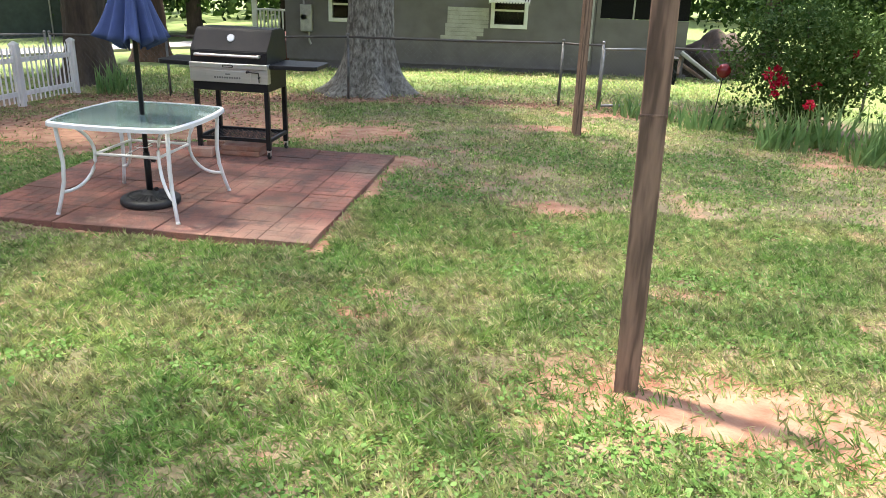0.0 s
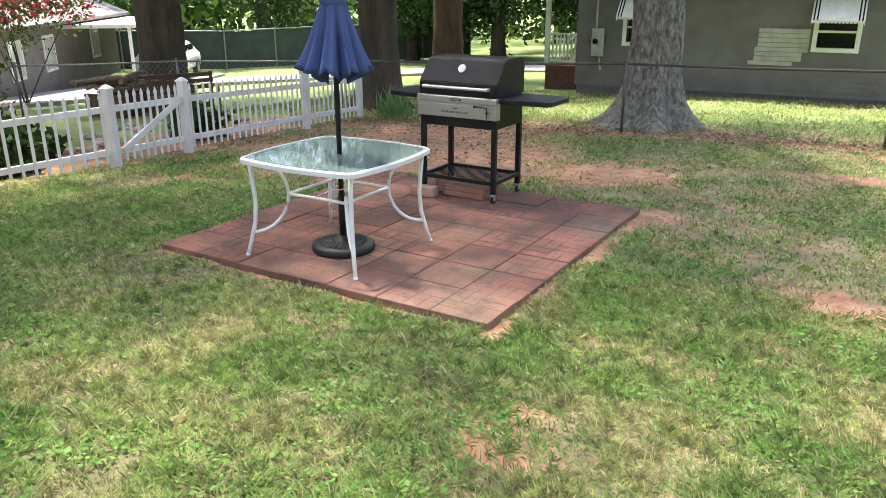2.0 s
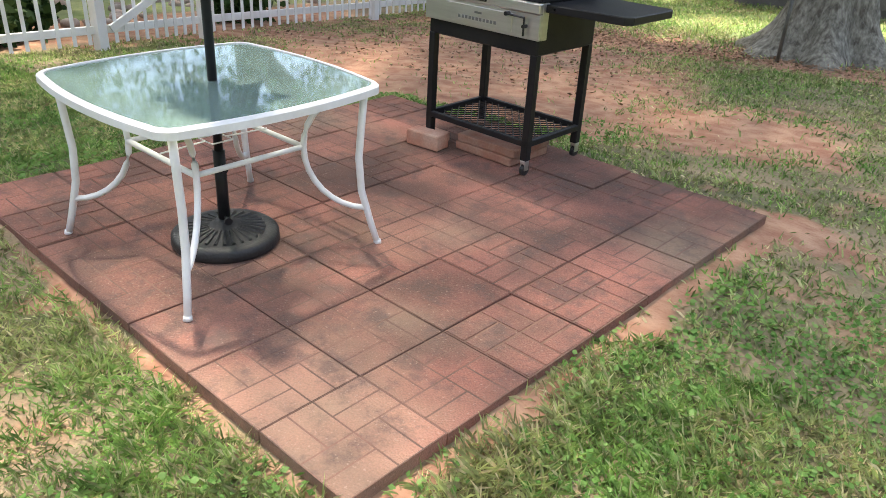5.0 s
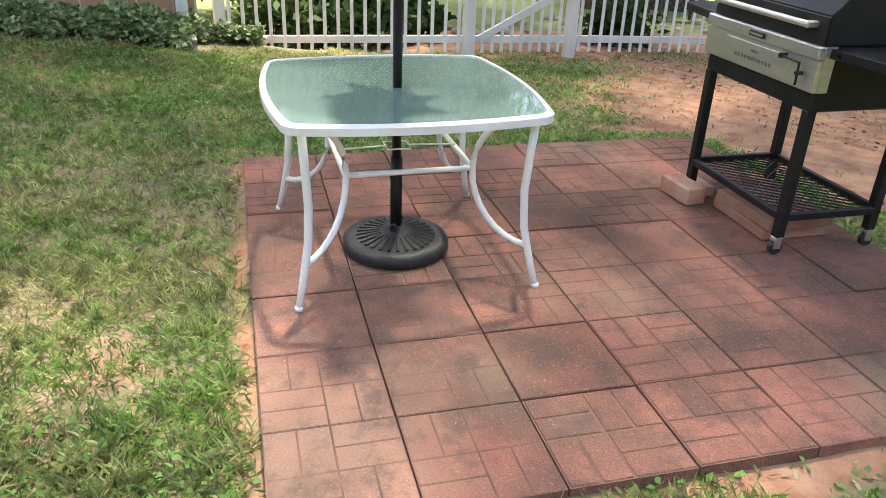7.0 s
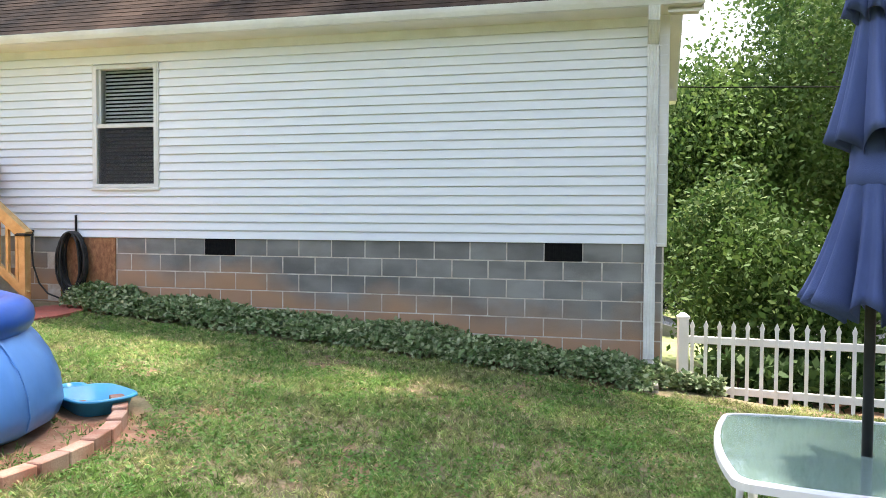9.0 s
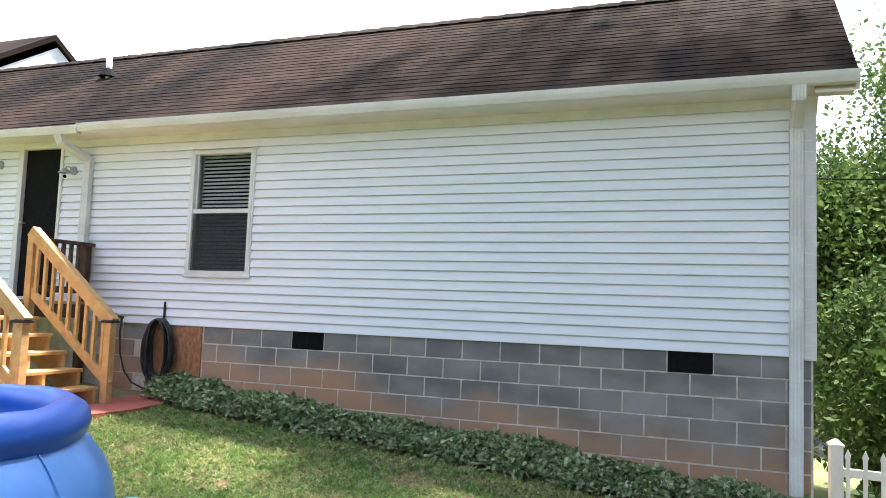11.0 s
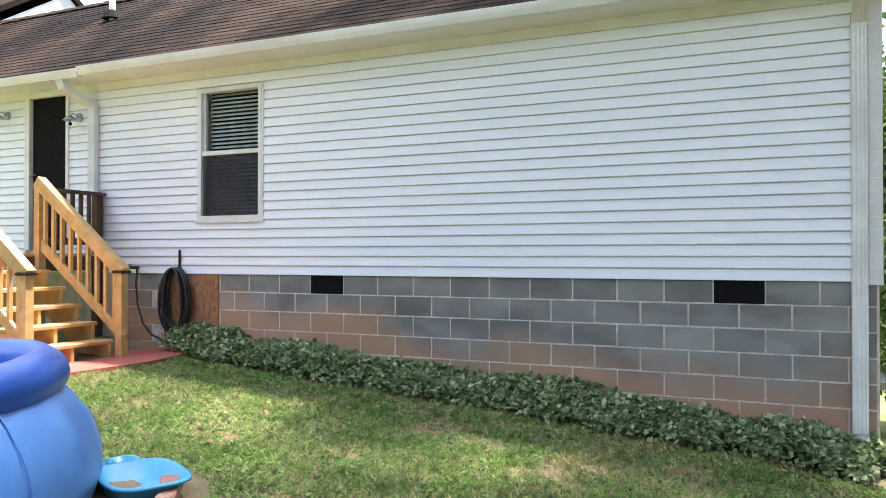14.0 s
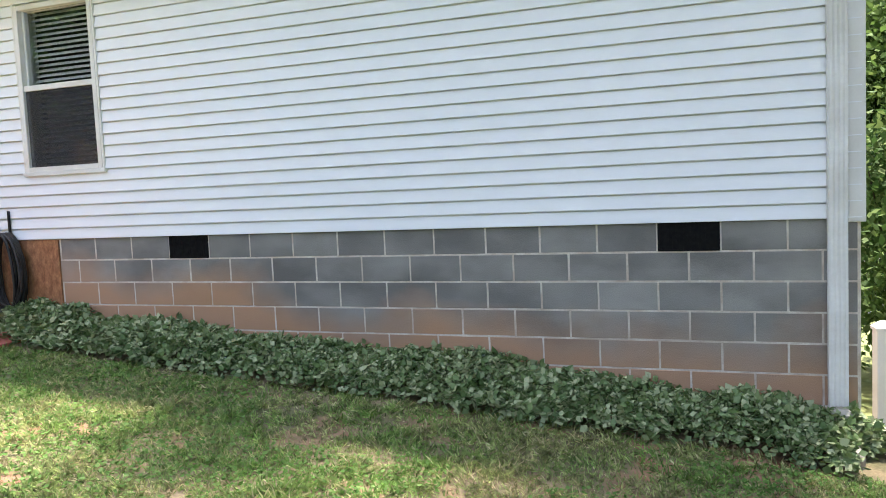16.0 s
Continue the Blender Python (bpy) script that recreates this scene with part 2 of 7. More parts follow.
def bare(x, y):
    """How bare the soil lies, 0 (full turf) to 1."""
    n = fbm(x * 1.6, y * 1.6, 5)
    n2 = fbm(x * 4.0, y * 4.0, 9)
    b = 0.75 * blob(x, y, 0.25, 2.75, 0.85, 0.65) + 0.6 * blob(x, y, 1.1, 2.3, 0.7, 0.6) + 0.8 * blob(x, y, 0.1, 6.2, 0.5, 0.3)
    b = b + 0.85 * blob(x, y, -4.6, 9.6, 2.2, 1.6) + 1.15 * blob(x, y, -5.9, 10.8, 2.6, 3.0) + 0.75 * blob(x, y, -2.3, 9.6, 0.9, 0.9) + 0.8 * blob(x, y, 0.0, 10.6, 0.9, 0.35)
    b = b + 0.9 * blob(x, y, -3.0, 13.6, 5.5, 0.9) + 0.8 * blob(x, y, 1.3, 12.3, 1.6, 0.45) + 0.4 * blob(x, y, 3.6, 9.8, 0.8, 2.6) + 0.9 * blob(x, y, -3.9, 1.3, 0.9, 0.4)
    b = b + 0.7 * blob(x, y, -1.3, 7.7, 0.35, 0.25) + 0.2 * blob(x, y, -7.7, 3.9, 0.9, 1.4) + 0.5 * blob(x, y, -4.4, 1.7, 0.6, 0.3) + 1.1 * blob(x, y, -9.6, 9.8, 1.2, 3.2)
    pu, pv = patio_uv(x, y)
    rim = np.clip(1 - np.abs(pu + 0.06) / 0.10, 0, 1) * ((pv > -0.1) & (pv < 2.9)) + np.clip(1 - np.abs(pv + 0.03) / 0.06, 0, 1) * ((pu > -0.1) & (pu < 2.9)) * 0.7
    b = b + 0.9 * rim
    scattered = np.clip((n - 0.60) / 0.1, 0, 1) * 0.30 + np.clip((n2 - 0.66) / 0.1, 0, 1) * 0.35
    return np.clip(b * (0.35 + 1.5 * n2 * n + 0.35 * n) + scattered, 0, 1)


def patio_uv(x, y):
    c, s = math.cos(radians(4.6)), math.sin(radians(4.6))
    dx, dy = x + 1.80, y - 4.79
    return -(dx * c - dy * s), dx * s + dy * c

# ---- materials of the place ----
M_SIDING = material("white vinyl siding", (0.85, 0.87, 0.89), (0.81, 0.84, 0.86), 1.2, 0.45, 0.05, 90, fine=0.03, stretch=(1, 0.3, 3))
M_TRIM = material("white painted trim", (0.80, 0.80, 0.78), (0.70, 0.70, 0.66), 3, 0.5, 0.05, 60, fine=0.04)
M_GUTTER = material("weathered white gutter", (0.80, 0.80, 0.78), (0.66, 0.65, 0.61), 3, 0.5, 0.05, 40, fine=0.08, stretch=(1, 0.4, 1))
M_SOFFIT = material("cream soffit", (0.80, 0.77, 0.70), (0.74, 0.71, 0.63), 3, 0.6, 0.05, 60, fine=0.04)
M_MORTAR = material("pale mortar", (0.66, 0.62, 0.55), (0.52, 0.43, 0.35), 9, 0.95, 0.3, 120)
M_OSB = material("strand board", (0.42, 0.20, 0.09), (0.26, 0.11, 0.05), 22, 0.8, 0.3, 70, stretch=(1, 1, 0.6), fine=0.5)
M_SHINGLE = material("aged brown shingle", (0.036, 0.0245, 0.018), (0.0075, 0.0065, 0.006), 0.9, 0.95, 0.5, 160, vary=0.25, island=True, fine=0.35, spec=0.08, stretch=(0.45, 1.3, 0.35), lo=0.40, hi=0.66)
M_BLACK = material("black screen", (0.008, 0.008, 0.009), (0.013, 0.013, 0.013), 30, 0.9, 0.1, 200, spec=0.1)
# shade of unlit rooms, put into the colour
M_DARK = material("near-black room shade", (0.02, 0.02, 0.02), (0.03, 0.03, 0.03), 3, 0.9, 0)
M_PICKET = material("white vinyl picket", (0.80, 0.80, 0.80), (0.70, 0.69, 0.67), 2.5, 0.45, 0.05, 70, fine=0.05, vary=0.05)
M_NEWWOOD = material("new yellow pine", (0.62, 0.40, 0.17), (0.50, 0.30, 0.11), 5, 0.65, 0.15, 40, stretch=(2, 2, 2), vary=0.12, fine=0.2)
M_OLDWOOD = material("brown stained wood", (0.13, 0.062, 0.035), (0.07, 0.035, 0.022), 6, 0.7, 0.2, 50, vary=0.15)
M_REDWALK = material("red painted concrete", (0.42, 0.11, 0.075), (0.33, 0.10, 0.075), 4, 0.8, 0.25, 90)
M_GLASSDARK = glass("window pane", (0.97, 0.98, 0.98), 0.01, 1.0)
M_GLASSDARK.node_tree.nodes["Principled BSDF"].inputs["IOR"].default_value = 1.3
M_BLIND = material("white blind slat", (0.84, 0.84, 0.83), (0.76, 0.76, 0.75), 4, 0.6, 0)


def block_material():
    """Grey concrete block, stained with red clay splashed up from the soil, uneven block by block."""
    m = material("grey concrete block", (0.30, 0.293, 0.275), (0.175, 0.17, 0.16), 2.2, 0.95, 0.5, 170, vary=0.17, fine=0.25, stretch=(1, 0.7, 1.4))
    n, l = m.node_tree.nodes, m.node_tree.links
    p = n["Principled BSDF"]
    old = p.inputs["Base Color"].links[0].from_socket
    geo = n.new("ShaderNodeNewGeometry")
    sep = n.new("ShaderNodeSeparateXYZ")
    l.new(geo.outputs["Position"], sep.inputs["Vector"])
    nz = n.new("ShaderNodeTexNoise")
    nz.inputs["Scale"].default_value, nz.inputs["Detail"].default_value = 1.1, 4
    l.new(geo.outputs["Position"], nz.inputs["Vector"])
    add = n.new("ShaderNodeMath")
    add.operation = "MULTIPLY_ADD"
    l.new(nz.outputs["Fac"], add.inputs[0])
    add.inputs[1].default_value = -1.1
    l.new(sep.outputs["Z"], add.inputs[2])
    slope = n.new("ShaderNodeMath")
    slope.operation = "MULTIPLY_ADD"
    l.new(sep.outputs["Y"], slope.inputs[0])
    slope.inputs[1].default_value = 0.075
    l.new(add.outputs["Value"], slope.inputs[2])
    r = n.new("ShaderNodeMapRange")
    r.inputs["From Min"].default_value, r.inputs["From Max"].default_value = 0.14, -0.26
    r.inputs["To Min"].default_value, r.inputs["To Max"].default_value = 0.0, 0.82
    l.new(slope.outputs["Value"], r.inputs["Value"])
    mix = n.new("ShaderNodeMixRGB")
    mix.inputs["Color2"].default_value = (0.48, 0.27, 0.15, 1)
    l.new(r.outputs["Result"], mix.inputs["Fac"])
    l.new(old, mix.inputs["Color1"])
    l.new(mix.outputs["Color"], p.inputs["Base Color"])
    return m


M_BLOCK = block_material()


def paver_material():
    """Red cast concrete pavers, blackened and bleached in patches, shade by shade from paver to paver."""
    m = material("red cast paver", (0.32, 0.13, 0.092), (0.155, 0.078, 0.056), 2.4, 0.85, 0.8, 150, vary=0.20, fine=0.6, lo=0.36, hi=0.60)
    n, l = m.node_tree.nodes, m.node_tree.links
    p = n["Principled BSDF"]
    old = p.inputs["Base Color"].links[0].from_socket
    geo = n.new("ShaderNodeNewGeometry")
    nz = n.new("ShaderNodeTexNoise")
    nz.inputs["Scale"].default_value, nz.inputs["Detail"].default_value = 0.75, 5
    l.new(geo.outputs["Position"], nz.inputs["Vector"])
    r = n.new("ShaderNodeMapRange")
    r.inputs["From Min"].default_value, r.inputs["From Max"].default_value = 0.50, 0.66
    r.inputs["To Max"].default_value = 0.6
    l.new(nz.outputs["Fac"], r.inputs["Value"])
    mix = n.new("ShaderNodeMixRGB")
    mix.inputs["Color2"].default_value = (0.36, 0.27, 0.18, 1)
    l.new(r.outputs["Result"], mix.inputs["Fac"])
    l.new(old, mix.inputs["Color1"])
    # dark weathering in small ragged blotches, and pale grit
    d = n.new("ShaderNodeTexNoise")
    d.inputs["Scale"].default_value, d.inputs["Detail"].default_value, d.inputs["Roughness"].default_value = 6.5, 9, 0.72
    l.new(geo.outputs["Position"], d.inputs["Vector"])
    dr = n.new("ShaderNodeMapRange")
    dr.inputs["From Min"].default_value, dr.inputs["From Max"].default_value = 0.49, 0.63
    dr.inputs["To Max"].default_value = 0.62
    l.new(d.outputs["Fac"], dr.inputs["Value"])
    dm = n.new("ShaderNodeMixRGB")
    dm.inputs["Color2"].default_value = (0.085, 0.06, 0.05, 1)
    l.new(dr.outputs["Result"], dm.inputs["Fac"])
    l.new(mix.outputs["Color"], dm.inputs["Color1"])
    g = n.new("ShaderNodeTexNoise")
    g.inputs["Scale"].default_value, g.inputs["Detail"].default_value = 85, 3
    l.new(geo.outputs["Position"], g.inputs["Vector"])
    gr = n.new("ShaderNodeMapRange")
    gr.inputs["From Min"].default_value, gr.inputs["From Max"].default_value = 0.62, 0.72
    gr.inputs["To Max"].default_value = 0.5
    l.new(g.outputs["Fac"], gr.inputs["Value"])
    gm = n.new("ShaderNodeMixRGB")
    gm.inputs["Color2"].default_value = (0.42, 0.29, 0.22, 1)
    l.new(gr.outputs["Result"], gm.inputs["Fac"])
    l.new(dm.outputs["Color"], gm.inputs["Color1"])
    l.new(gm.outputs["Color"], p.inputs["Base Color"])
    return m


M_PAVER = paver_material()


def ground_material():
    """Turf thatch and red clay, mixed by how bare the soil lies."""
    m = material("lawn soil", (0.13, 0.125, 0.055), (0.28, 0.21, 0.125), 1.6, 0.95, 0.6, 45, fine=0.5)
    n, l = m.node_tree.nodes, m.node_tree.links
    p = n["Principled BSDF"]
    old = p.inputs["Base Color"].links[0].from_socket
    at = n.new("ShaderNodeAttribute")
    at.attribute_name = "bare"
    geo = n.new("ShaderNodeNewGeometry")
    nz = n.new("ShaderNodeTexNoise")
    nz.inputs["Scale"].default_value, nz.inputs["Detail"].default_value = 7, 6
    l.new(geo.outputs["Position"], nz.inputs["Vector"])
    clay = n.new("ShaderNodeMixRGB")
    clay.inputs["Color1"].default_value, clay.inputs["Color2"].default_value = (0.28, 0.125, 0.072, 1), (0.42, 0.25, 0.155, 1)
    cr = n.new("ShaderNodeMapRange")
    cr.inputs["From Min"].default_value, cr.inputs["From Max"].default_value = 0.35, 0.65
    l.new(nz.outputs["Fac"], cr.inputs["Value"])
    l.new(cr.outputs["Result"], clay.inputs["Fac"])
    mul = n.new("ShaderNodeMath")
    mul.operation = "MULTIPLY_ADD"
    l.new(nz.outputs["Fac"], mul.inputs[0])
    mul.inputs[1].default_value = 0.5
    l.new(at.outputs["Fac"], mul.inputs[2])
    r = n.new("ShaderNodeMapRange")
    r.inputs["From Min"].default_value, r.inputs["From Max"].default_value = 0.42, 0.72
    l.new(mul.outputs["Value"], r.inputs["Value"])
    mix = n.new("ShaderNodeMixRGB")
    l.new(r.outputs["Result"], mix.inputs["Fac"])
    l.new(old, mix.inputs["Color1"])
    l.new(clay.outputs["Color"], mix.inputs["Color2"])
    far = n.new("ShaderNodeMapRange")
    far.inputs["From Min"].default_value, far.inputs["From Max"].default_value = -0.1, -0.6
    l.new(at.outputs["Fac"], far.inputs["Value"])
    turf = n.new("ShaderNodeMixRGB")
    turf.inputs["Color1"].default_value, turf.inputs["Color2"].default_value = (0.09, 0.155, 0.035, 1), (0.19, 0.24, 0.075, 1)
    l.new(cr.outputs["Result"], turf.inputs["Fac"])
    mix2 = n.new("ShaderNodeMixRGB")
    l.new(far.outputs["Result"], mix2.inputs["Fac"])
    l.new(mix.outputs["Color"], mix2.inputs["Color1"])
    l.new(turf.outputs["Color"], mix2.inputs["Color2"])
    l.new(mix2.outputs["Color"], p.inputs["Base Color"])
    return m


M_GROUND = ground_material()

# ---- ground ----
def axis(lo, hi, step, far):
    """Even steps in the yard and ever wider ones out to the horizon."""
    a = list(np.arange(lo, hi + 1e-6, step))
    d, w = step, []
    x = hi
    while x < far:
        d *= 1.35
        x += d
        w.append(x - hi)
    return np.array([lo - v for v in w[::-1]] + a + [hi + v for v in w])


def build_ground():
    gx, gy = axis(-10.0, 5.0, 0.07, 900), axis(-3.0, 15.0, 0.07, 900)
    X, Y = np.meshgrid(gx, gy)
    inside = (X > -10.2) & (X < 5.2) & (Y > -3.2) & (Y < 15.2)
    Bv = np.where(inside, bare(X, Y), np.where(Y > 13, -0.7, -0.45))
    Z = ground_z(X, Y) + np.where(inside, (fbm(X * 2.2, Y * 2.2, 3) - 0.5) * 0.045 - np.clip(Bv, 0, 1) * 0.012, (fbm(X * 0.3, Y * 0.3, 4) - 0.5) * 0.12)
    pu, pv = patio_uv(X, Y)
    Z = np.where((pu > 0.08) & (pu < 2.72) & (pv > 0.08) & (pv < 2.75), -0.49, Z)
    me = bpy.data.meshes.new("ground")
    w, h = len(gx), len(gy)
    i = np.arange(h * w).reshape(h, w)
    quads = np.stack([i[:-1, :-1], i[:-1, 1:], i[1:, 1:], i[1:, :-1]], -1).reshape(-1, 4)
    me.vertices.add(w * h)
    me.vertices.foreach_set("co", np.stack([X, Y, Z], -1).astype(np.float32).ravel())
    me.loops.add(quads.size)
    me.polygons.add(len(quads))
    me.loops.foreach_set("vertex_index", quads.astype(np.int32).ravel())
    me.polygons.foreach_set("loop_start", np.arange(0, quads.size, 4, dtype=np.int32))
    me.update(calc_edges=True)
    me.polygons.foreach_set("use_smooth", [True] * len(quads))
    at = me.attributes.new("bare", "FLOAT", "POINT")
    at.data.foreach_set("value", Bv.astype(np.float32).ravel())
    me.materials.append(M_GROUND)
    return tagged(new("ground", me), "mown lawn over red clay soil with bare patches", "lawn", kind="structure")


build_ground()

# ---- the white house ----
WX = -8.36                       # face of its block base
FT = 0.97                        # top of the block base
BLK, CRS = 0.4064, 0.2032
Y_OSB, Y_END, Y_FAR = -1.520, 5.00, -8.0
EAVE_X, EAVE_Z, RIDGE_X, RIDGE_Z = -8.02, 3.40, -10.37, 5.20
WIN = (-1.82, -0.93, 1.58, 3.08)
DOOR = (-4.71, -3.91, 1.24, 3.27)
SID_Z0, SID_Z1, LAP = 0.965, 3.202, 0.1016


def wall_with_holes(bm, x0, x1, y0, y1, z0, z1, holes):
    """A thick wall in the plane of y and z with openings right through it."""
    ys = sorted({y0, y1, *[h[0] for h in holes], *[h[1] for h in holes]})
    for a, b in zip(ys, ys[1:]):
        cut = sorted([(h[2], h[3]) for h in holes if h[0] <= a + 1e-6 and h[1] >= b - 1e-6])
        z = z0
        for lo, hi in cut:
            if lo > z:
                box(bm, x0, x1, a, b, z, lo)
            z = hi
        if z < z1:
            box(bm, x0, x1, a, b, z, z1)


def build_house():
    bm = bmesh.new()
    wall_with_holes(bm, WX - 0.20, WX - 0.014, Y_FAR, Y_END - 0.02, FT, 3.42, [WIN, DOOR])
    box(bm, WX - 4.0, WX - 0.20, Y_END - 0.20, Y_END - 0.02, FT, 3.42)
    wall = tagged(part("wall_east", bm, M_TRIM), "white vinyl clad house wall over a block base", "wall", kind="structure")
    bm = bmesh.new()
    for pts in (((WX - 0.2, 3.42), (RIDGE_X, RIDGE_Z - 0.12), (2 * RIDGE_X - WX + 0.2, 3.42)),):
        a = [bm.verts.new((x, Y_END - 0.02, z)) for x, z in pts]
        b = [bm.verts.new((x, Y_END - 0.20, z)) for x, z in pts]
        bm.faces.new(a), bm.faces.new(b[::-1])
        for i in range(3):
            bm.faces.new((a[i], b[i], b[(i + 1) % 3], a[(i + 1) % 3]))
    part("gable", bm, M_SIDING, wall)
    # siding boards, lapped, cut round the window and the door
    for k in range(int((SID_Z1 - SID_Z0) / LAP)):
        z0 = SID_Z0 + k * LAP
        z1 = z0 + LAP
        spans = [(Y_FAR, Y_END)]
        for h in (WIN, DOOR):
            if z1 > h[2] + 0.01 and z0 < h[3] - 0.01:
                spans = [s for a, b in spans for s in ((a, min(b, h[0])), (max(a, h[1]), b)) if s[1] - s[0] > 0.05]
        for a, b in spans:
            bm = bmesh.new()
            prof = ((WX - 0.012, z0), (WX + 0.021, z0), (WX + 0.023, z0 + 0.004), (WX + 0.005, z1 - 0.009), (WX - 0.009, z1 - 0.008), (WX - 0.009, z1 + 0.001), (WX - 0.012, z1 + 0.001))
            p = [bm.verts.new((x, a, z)) for x, z in prof]
            q = [bm.verts.new((x, b, z)) for x, z in prof]
            m = len(prof)
            for i in range(m):
                bm.faces.new((p[i], p[(i + 1) % m], q[(i + 1) % m], q[i]))
            bm.faces.new(p[::-1]), bm.faces.new(q)
            part("siding_board", bm, M_SIDING, wall)
    bm = bmesh.new()
    box(bm, WX - 0.015, WX + 0.004, Y_FAR, Y_END, SID_Z0 + int((SID_Z1 - SID_Z0) / LAP) * LAP + 0.008, 3.44)
    part("frieze", bm, M_TRIM, wall)
    bm = bmesh.new()
    box(bm, WX - 0.03, WX + 0.022, Y_END - 0.08, Y_END + 0.022, FT - 0.03, 3.40, 0.004)
    part("corner_post", bm, M_TRIM, wall)
    # soffit, fascia
    bm = bmesh.new()
    box(bm, WX - 0.01, EAVE_X + 0.02, Y_FAR, Y_END + 0.30, 3.305, 3.325)
    part("soffit", bm, M_SOFFIT, wall)
    bm = bmesh.new()
    box(bm, EAVE_X - 0.005, EAVE_X + 0.018, Y_FAR, Y_END + 0.32, 3.31, 3.41)
    part("fascia", bm, M_TRIM, wall)
    bm = bmesh.new()
    for s in (1,):
        dx, dz = RIDGE_X - EAVE_X, RIDGE_Z - EAVE_Z
        v = [bm.verts.new((x, y, z)) for y in (Y_END + 0.30, Y_END + 0.325) for x, z in ((EAVE_X, EAVE_Z - 0.15), (RIDGE_X, RIDGE_Z - 0.15), (RIDGE_X, RIDGE_Z - 0.005), (EAVE_X, EAVE_Z - 0.005))]
        bm.faces.new(v[:4]), bm.faces.new(v[4:][::-1])
        for i in range(4):
            bm.faces.new((v[i], v[4 + i], v[4 + (i + 1) % 4], v[(i + 1) % 4]))
    part("rake_board", bm, M_TRIM, wall)
    back = 2 * RIDGE_X - EAVE_X
    for x, z in ((EAVE_X, EAVE_Z), (back, EAVE_Z)):
        bm = bmesh.new()
        v = [bm.verts.new((px, py, pz - d)) for d in (0.13, 0.155) for px, py, pz in ((x, Y_END - 0.015, z), (x, Y_END + 0.298, z), (RIDGE_X, Y_END + 0.298, RIDGE_Z), (RIDGE_X, Y_END - 0.015, RIDGE_Z))]
        for f in ((0, 1, 2, 3), (7, 6, 5, 4), (0, 4, 5, 1), (1, 5, 6, 2), (2, 6, 7, 3), (3, 7, 4, 0)):
            bm.faces.new([v[i] for i in f])
        part("rake_soffit", bm, M_SOFFIT, wall, "cream soffit under the gable overhang")
    bm = bmesh.new()
    v = [bm.verts.new((x, y, z)) for y in (Y_END + 0.30, Y_END + 0.325) for x, z in ((back, EAVE_Z - 0.15), (RIDGE_X, RIDGE_Z - 0.15), (RIDGE_X, RIDGE_Z - 0.005), (back, EAVE_Z - 0.005))]
    for f in ((0, 1, 2, 3), (7, 6, 5, 4), (0, 4, 5, 1), (1, 5, 6, 2), (2, 6, 7, 3), (3, 7, 4, 0)):
        bm.faces.new([v[i] for i in f])
    part("rake_board", bm, M_TRIM, wall)
    bm = bmesh.new()
    box(bm, back, back + 0.36, Y_END - 0.01, Y_END + 0.298, EAVE_Z - 0.34, EAVE_Z - 0.157, 0.004)
    part("eave_return", bm, M_SOFFIT, wall, "cream boxed eave end")
    return wall


house_wall = build_house()


def build_foundation():
    bm = bmesh.new()
    box(bm, WX - 0.20, WX - 0.0025, Y_FAR, Y_END - 0.005, -1.0, FT - 0.002)
    box(bm, WX - 4.0, WX - 0.20, Y_END - 0.2, Y_END - 0.005, -1.0, FT - 0.002)
    f = tagged(part("wall_foundation", bm, M_MORTAR), "grey concrete block foundation stained with red clay", "foundation", kind="structure")
    return f


foundation = build_foundation()


